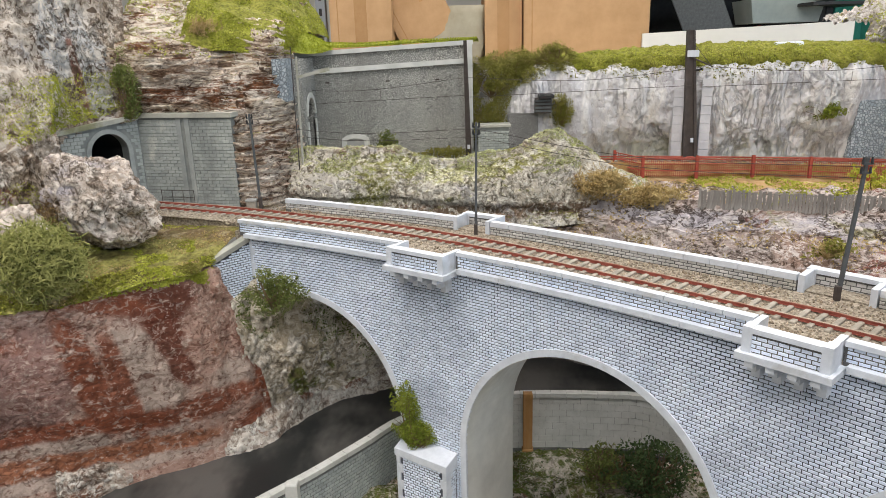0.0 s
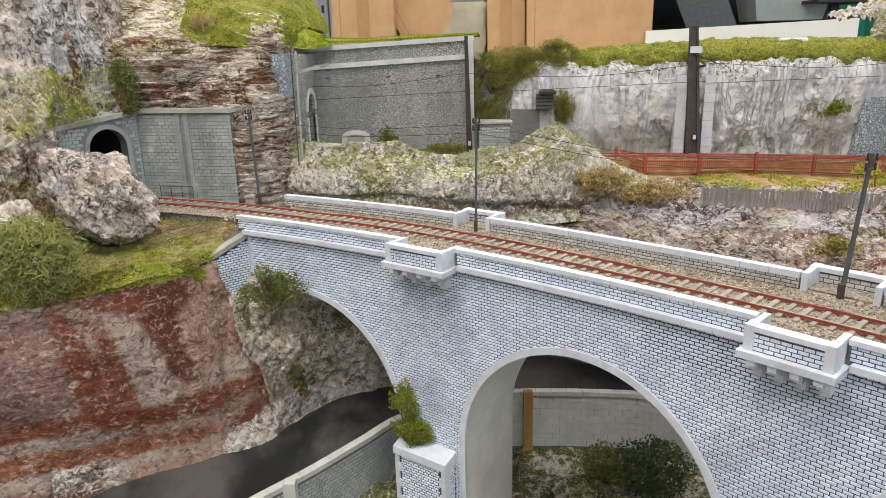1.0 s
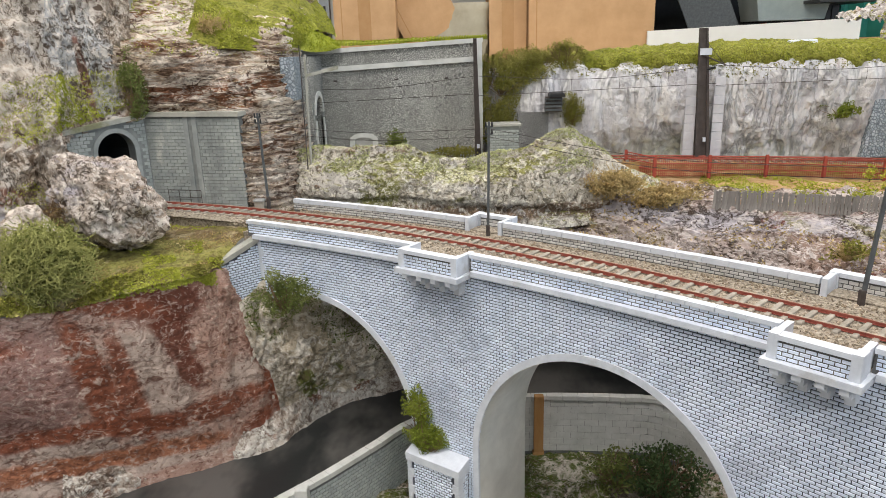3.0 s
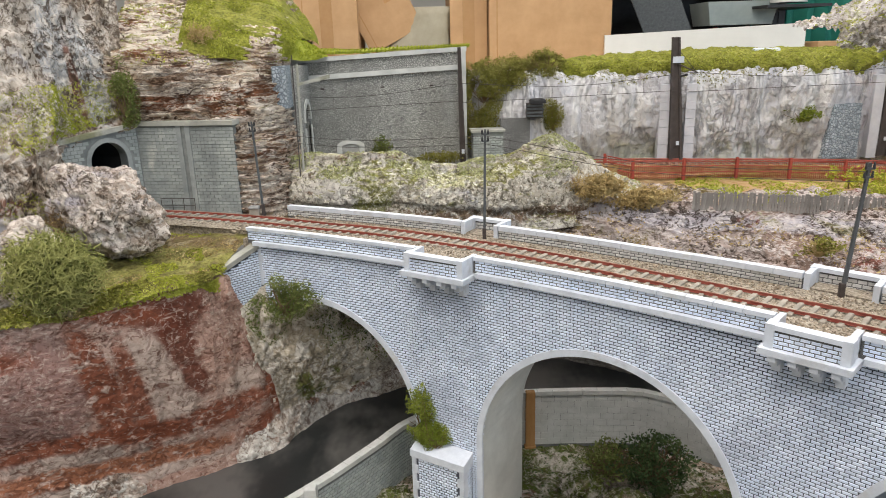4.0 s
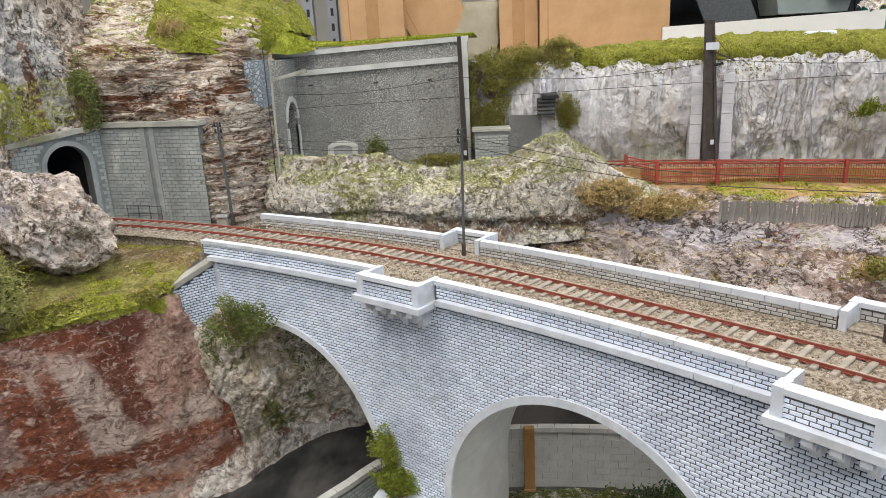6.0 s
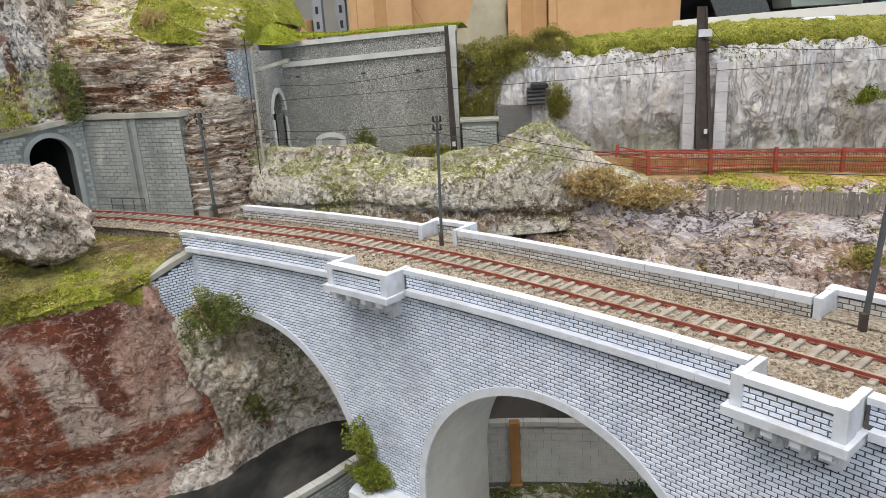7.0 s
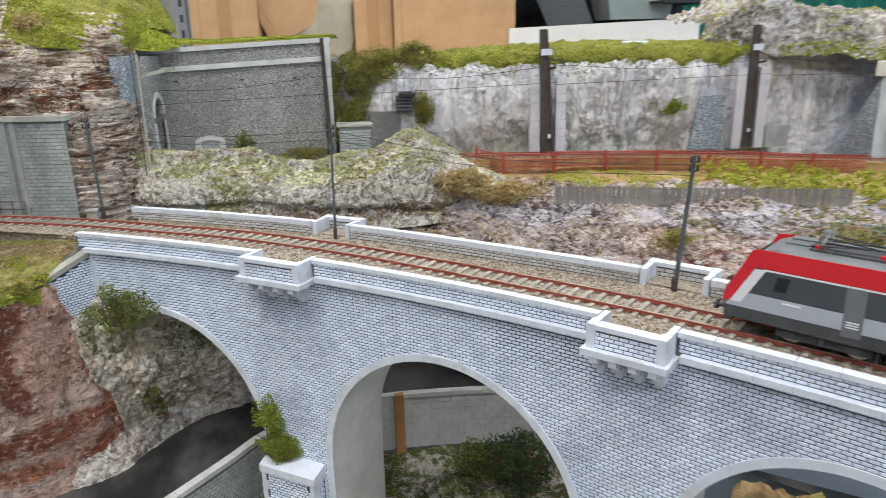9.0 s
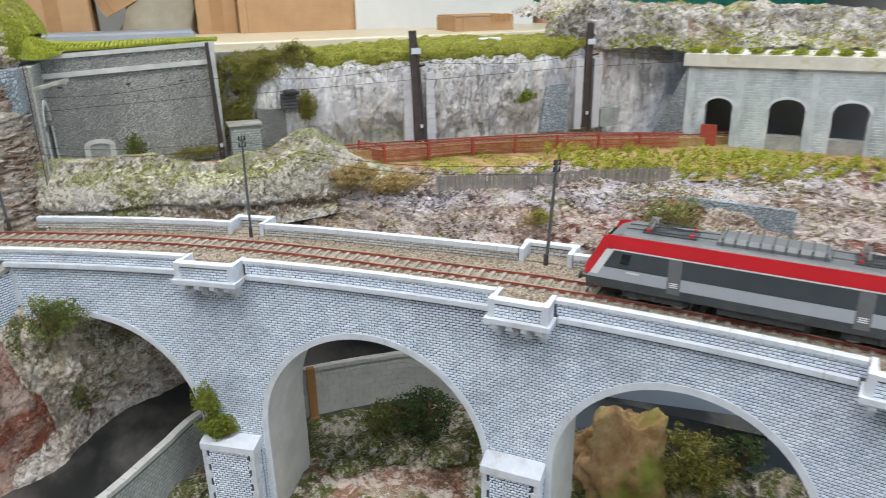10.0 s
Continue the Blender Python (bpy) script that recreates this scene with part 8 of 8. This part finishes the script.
def bogie(parent, x, wheel_mat, frame_mat, half=0.0145):
    ob = part("bogie", Geo().bevel_box(-0.020, 0.020, -half, half, 0.0035, 0.0085, 0.001, Matrix.Translation((x, 0, 0))), frame_mat, parent)
    for dx in (-0.014, 0.014):
        for s in (-1, 1):
            part("wheel", Geo().tube([(x + dx, s * 0.0078, 0.0060), (x + dx, s * 0.0102, 0.0060)], 0.0060, 16), wheel_mat, ob)
            part("axle_box", Geo().bevel_box(x + dx - 0.0028, x + dx + 0.0028, s * half - 0.001, s * half + 0.001, 0.0038, 0.0082, 0.0005), frame_mat, ob)
    for s in (-1, 1):
        part("spring", Geo().tube([(x, s * half, 0.004), (x, s * half, 0.009)], 0.0018, 8), frame_mat, ob)
    return ob


def locomotive():
    ob = thing("locomotive", "red, light grey and dark grey electric model locomotive on the rails", "locomotive")
    W = 0.0170
    part("body", loco_body(W, W * 0.93), M_LGREY, ob)
    flank("skirt", [(-0.1030, 0.0088), (0.1030, 0.0088), (0.1060, 0.0145), (-0.1060, 0.0145)], W, M_LDARK, ob)
    flank("lower_panel", [(-0.1055, 0.0147), (0.1055, 0.0147), (0.1010, 0.0225), (-0.1010, 0.0225)], W, M_LLIGHT, ob, "light silver-grey lower flank")
    flank("window_band", [(-0.0945, 0.0227), (0.0945, 0.0227), (0.0880, 0.0345), (-0.0880, 0.0345)], W, M_LBAND, ob, "dark slate-grey flank band")
    flank("stripe", [(-0.0905, 0.0347), (0.0905, 0.0347), (0.0895, 0.0355), (-0.0895, 0.0355)], W, M_LWHITE, ob, "thin white stripe")
    for s in (-1, 1):
        flank("cab_stripe", [(s * 0.0985, 0.0170), (s * 0.1035, 0.0170), (s * 0.0935, 0.0350), (s * 0.0885, 0.0350)], W + 0.0001, M_LWHITE, ob, "slanting white cab stripe")
        flank("cab_red", [(s * 0.1037, 0.0170), (s * 0.1070, 0.0165), (s * 0.1065, 0.0210), (s * 0.0955, 0.0438), (s * 0.0925, 0.0446), (s * 0.0935, 0.0352)], W + 0.0001, M_LRED, ob, "red slanting cab edge")
        flank("cab_window", [(s * 0.0790, 0.0262), (s * 0.0845, 0.0262), (s * 0.0830, 0.0330), (s * 0.0775, 0.0330)], W + 0.0003, M_GLASS, ob, "dark cab side window")
        flank("door", [(s * 0.0465, 0.0120), (s * 0.0545, 0.0120), (s * 0.0545, 0.0345), (s * 0.0465, 0.0345)], W + 0.0002, M_LGREY, ob, "grey cab door")
        for k in range(3):
            flank("door_step", [(s * 0.0480, 0.0165 + k * 0.0012), (s * 0.0530, 0.0165 + k * 0.0012), (s * 0.0530, 0.0171 + k * 0.0012), (s * 0.0480, 0.0171 + k * 0.0012)], W + 0.0006, M_LWHITE, ob)
        flank("lettering_bar", [(s * 0.0720, 0.0205), (s * 0.0800, 0.0205), (s * 0.0800, 0.0213), (s * 0.0720, 0.0213)], W + 0.0003, M_LWHITE, ob)
        # nose
        part("nose_panel", Geo().hexa([(s * 0.1062, -0.0150, 0.0150), (s * 0.1062, 0.0150, 0.0150), (s * 0.1080, 0.0150, 0.0150), (s * 0.1080, -0.0150, 0.0150), (s * 0.1030, -0.0150, 0.0235), (s * 0.1030, 0.0150, 0.0235), (s * 0.1068, 0.0150, 0.0235), (s * 0.1068, -0.0150, 0.0235)]), M_LRED, ob, "red nose panel")
        part("windscreen", Geo().hexa([(s * 0.1030, -0.0135, 0.0240), (s * 0.1030, 0.0135, 0.0240), (s * 0.1064, 0.0135, 0.0240), (s * 0.1064, -0.0135, 0.0240), (s * 0.0940, -0.0125, 0.0400), (s * 0.0940, 0.0125, 0.0400), (s * 0.0970, 0.0125, 0.0400), (s * 0.0970, -0.0125, 0.0400)]), M_GLASS, ob, "raked black windscreen")
        for y in (-0.0105, 0.0105):
            part("headlight", Geo().tube([(s * 0.1070, y, 0.0172), (s * 0.1086, y, 0.0172)], 0.0017, 10), M_HEAD, ob, "round orange-white headlight")
            part("buffer", Geo().tube([(s * 0.1050, y, 0.0110), (s * 0.1110, y, 0.0110), (s * 0.1112, y, 0.0110), (s * 0.1125, y, 0.0110)], [0.0011, 0.0011, 0.0026, 0.0026], 10), M_LDARK, ob)
        part("buffer_beam", Geo().bevel_box(s * 0.1045 - 0.002, s * 0.1045 + 0.002, -0.0155, 0.0155, 0.0060, 0.0140, 0.0008), M_LDARK, ob)
        # pantograph, folded
        c = s * 0.058
        pan = part("pantograph", Geo().box(c - 0.016, c + 0.016, -0.008, 0.008, 0.0457, 0.0465), M_LDARK, ob)
        for y in (-0.006, 0.006):
            part("arm", Geo().tube([(c - 0.016, y, 0.0475), (c + 0.012, y * 0.6, 0.0495), (c - 0.012, y * 0.6, 0.0515)], 0.0005, 5), M_LDARK, pan)
            for dx in (-0.013, 0.013):
                part("insulator", Geo().tube([(c + dx, y, 0.0455), (c + dx, y, 0.0480)], 0.0012, 8), M_LRED, pan)
        part("head", Geo().tube([(c - 0.010, -0.011, 0.0505), (c - 0.010, -0.007, 0.0522), (c - 0.010, 0.007, 0.0522), (c - 0.010, 0.011, 0.0505)], 0.0007, 6), M_STEEL, pan, "bright steel contact strip")
        part("bracket", Geo().box(c - 0.013, c - 0.009, -0.003, 0.003, 0.0490, 0.0540), M_STEEL, pan)
    flank("red_band", [(-0.0985, 0.0357), (0.0985, 0.0357), (0.0925, 0.0446), (-0.0925, 0.0446)], W - 0.0001, M_LRED, ob, "bright red cant-rail band")
    part("roof_equipment", Geo().bevel_box(-0.030, 0.030, -0.0095, 0.0095, 0.0450, 0.0500, 0.0025), M_LGREY, ob, "ribbed grey roof housing")
    for k in range(9):
        part("roof_rib", Geo().box(-0.027 + k * 0.0068, -0.0262 + k * 0.0068, -0.0098, 0.0098, 0.0452, 0.0503), M_LDARK, ob)
    for y in (-0.005, 0.004):
        part("roof_cable", Geo().tube(spline([(-0.085, y, 0.0465), (-0.03, y * 1.2, 0.0475), (0.03, y * 1.4, 0.0475), (0.085, y, 0.0465)], 14), 0.0004, 5), M_LDARK, ob)
    part("underframe_box", Geo().bevel_box(-0.024, 0.024, -0.0155, 0.0155, 0.0040, 0.0092, 0.001), M_LDARK, ob)
    for x in (-0.062, 0.062):
        bogie(ob, x, M_STEEL, M_LDARK)
    return ob


def stand_on_track(ob, a):
    p = track_at(a, 0, Z_RAIL)
    ob.matrix_basis = Matrix.Translation(p) @ pose(0, 0, 0, 0, 0, -a)


loco = locomotive()
stand_on_track(loco, 51.5)


def container(colour, mark):
    ob = thing("container", f"{colour[1]} freight container with a white square panel on a flat wagon", "container", "containers on wagons")
    w, h, half = 0.0140, 0.0290, 0.0345
    part("shell", Geo().bevel_box(-half, half, -w, w, 0, h, 0.0004), colour[0], ob)
    for s in (-1, 1):
        for k in range(26):
            x = -half + 0.003 + k * 0.00252
            part("rib", Geo().box(x, x + 0.0013, *sorted((s * w, s * (w + 0.0003))), 0.002, h - 0.002), colour[0], ob)
        part("panel_mark", Geo().box(-0.007, 0.007, *sorted((s * (w + 0.0003), s * (w + 0.0005))), 0.011, 0.020), M_LWHITE, ob, "white square panel")
        part("panel_sign", Geo().box(-0.003, 0.003, *sorted((s * (w + 0.0005), s * (w + 0.0007))), 0.013, 0.018), colour[0], ob)
    for s in (-1, 1):
        part("door_bar", Geo().box(*sorted((s * half, s * (half + 0.0006))), -0.001, 0.001, 0.002, h - 0.002), colour[0], ob)
    return ob


def wagon():
    ob = thing("flat_wagon", "grey-blue container flat wagon with coupled bogies", "wagon", "flat wagons")
    part("frame", Geo().bevel_box(-0.083, 0.083, -0.0135, 0.0135, 0.0100, 0.0135, 0.0006), M_WAGON, ob)
    for s in (-1,):
        flank("sill", [(-0.080, 0.0120), (-0.055, 0.0075), (0.055, 0.0075), (0.080, 0.0120), (0.080, 0.0135), (-0.080, 0.0135)], 0.0136, M_WAGON, ob)
    for s in (-1, 1):
        for y in (-0.0105, 0.0105):
            part("buffer", Geo().tube([(s * 0.083, y, 0.0115), (s * 0.089, y, 0.0115)], 0.0016, 8), M_LDARK, ob)
        bogie(ob, s * 0.062, M_STEEL, M_WAGON, 0.0125)
    return ob


# the rest of the train waits inside the tunnel
SKY, NAVY = (M_SKYBLUE, "sky-blue"), (M_NAVY, "navy-blue")
inside = portal_place(MID, 0, 0) + ax * 0.135
base = wagon()
turn_ = math.degrees(math.atan2(ax.y, ax.x)) + 180
base.matrix_basis = Matrix.Translation((inside.x, inside.y, 0.3115)) @ pose(0, 0, 0, 0, 0, turn_)
for dx in (-0.039, 0.039):
    c = container(SKY, 0)
    c.matrix_basis = base.matrix_basis @ Matrix.Translation((dx, 0, 0.0135))

# the nearest bricks of the viaduct face, one by one
shared = None
for u, z, width in SINGLES:
    if shared is None:
        ob = part("brick", one_brick, M_BRICKO, viaduct)
        shared = ob.data
    else:
        ob = new("brick", shared)
        ob.parent = viaduct
    ob.matrix_basis = Matrix.Translation(face_place(u, z, 0)) @ pose(0, 0, 0, 0, 0, -u / U) @ Matrix.Diagonal((width / 0.00427, rng.uniform(0.8, 1.3), 1, 1))
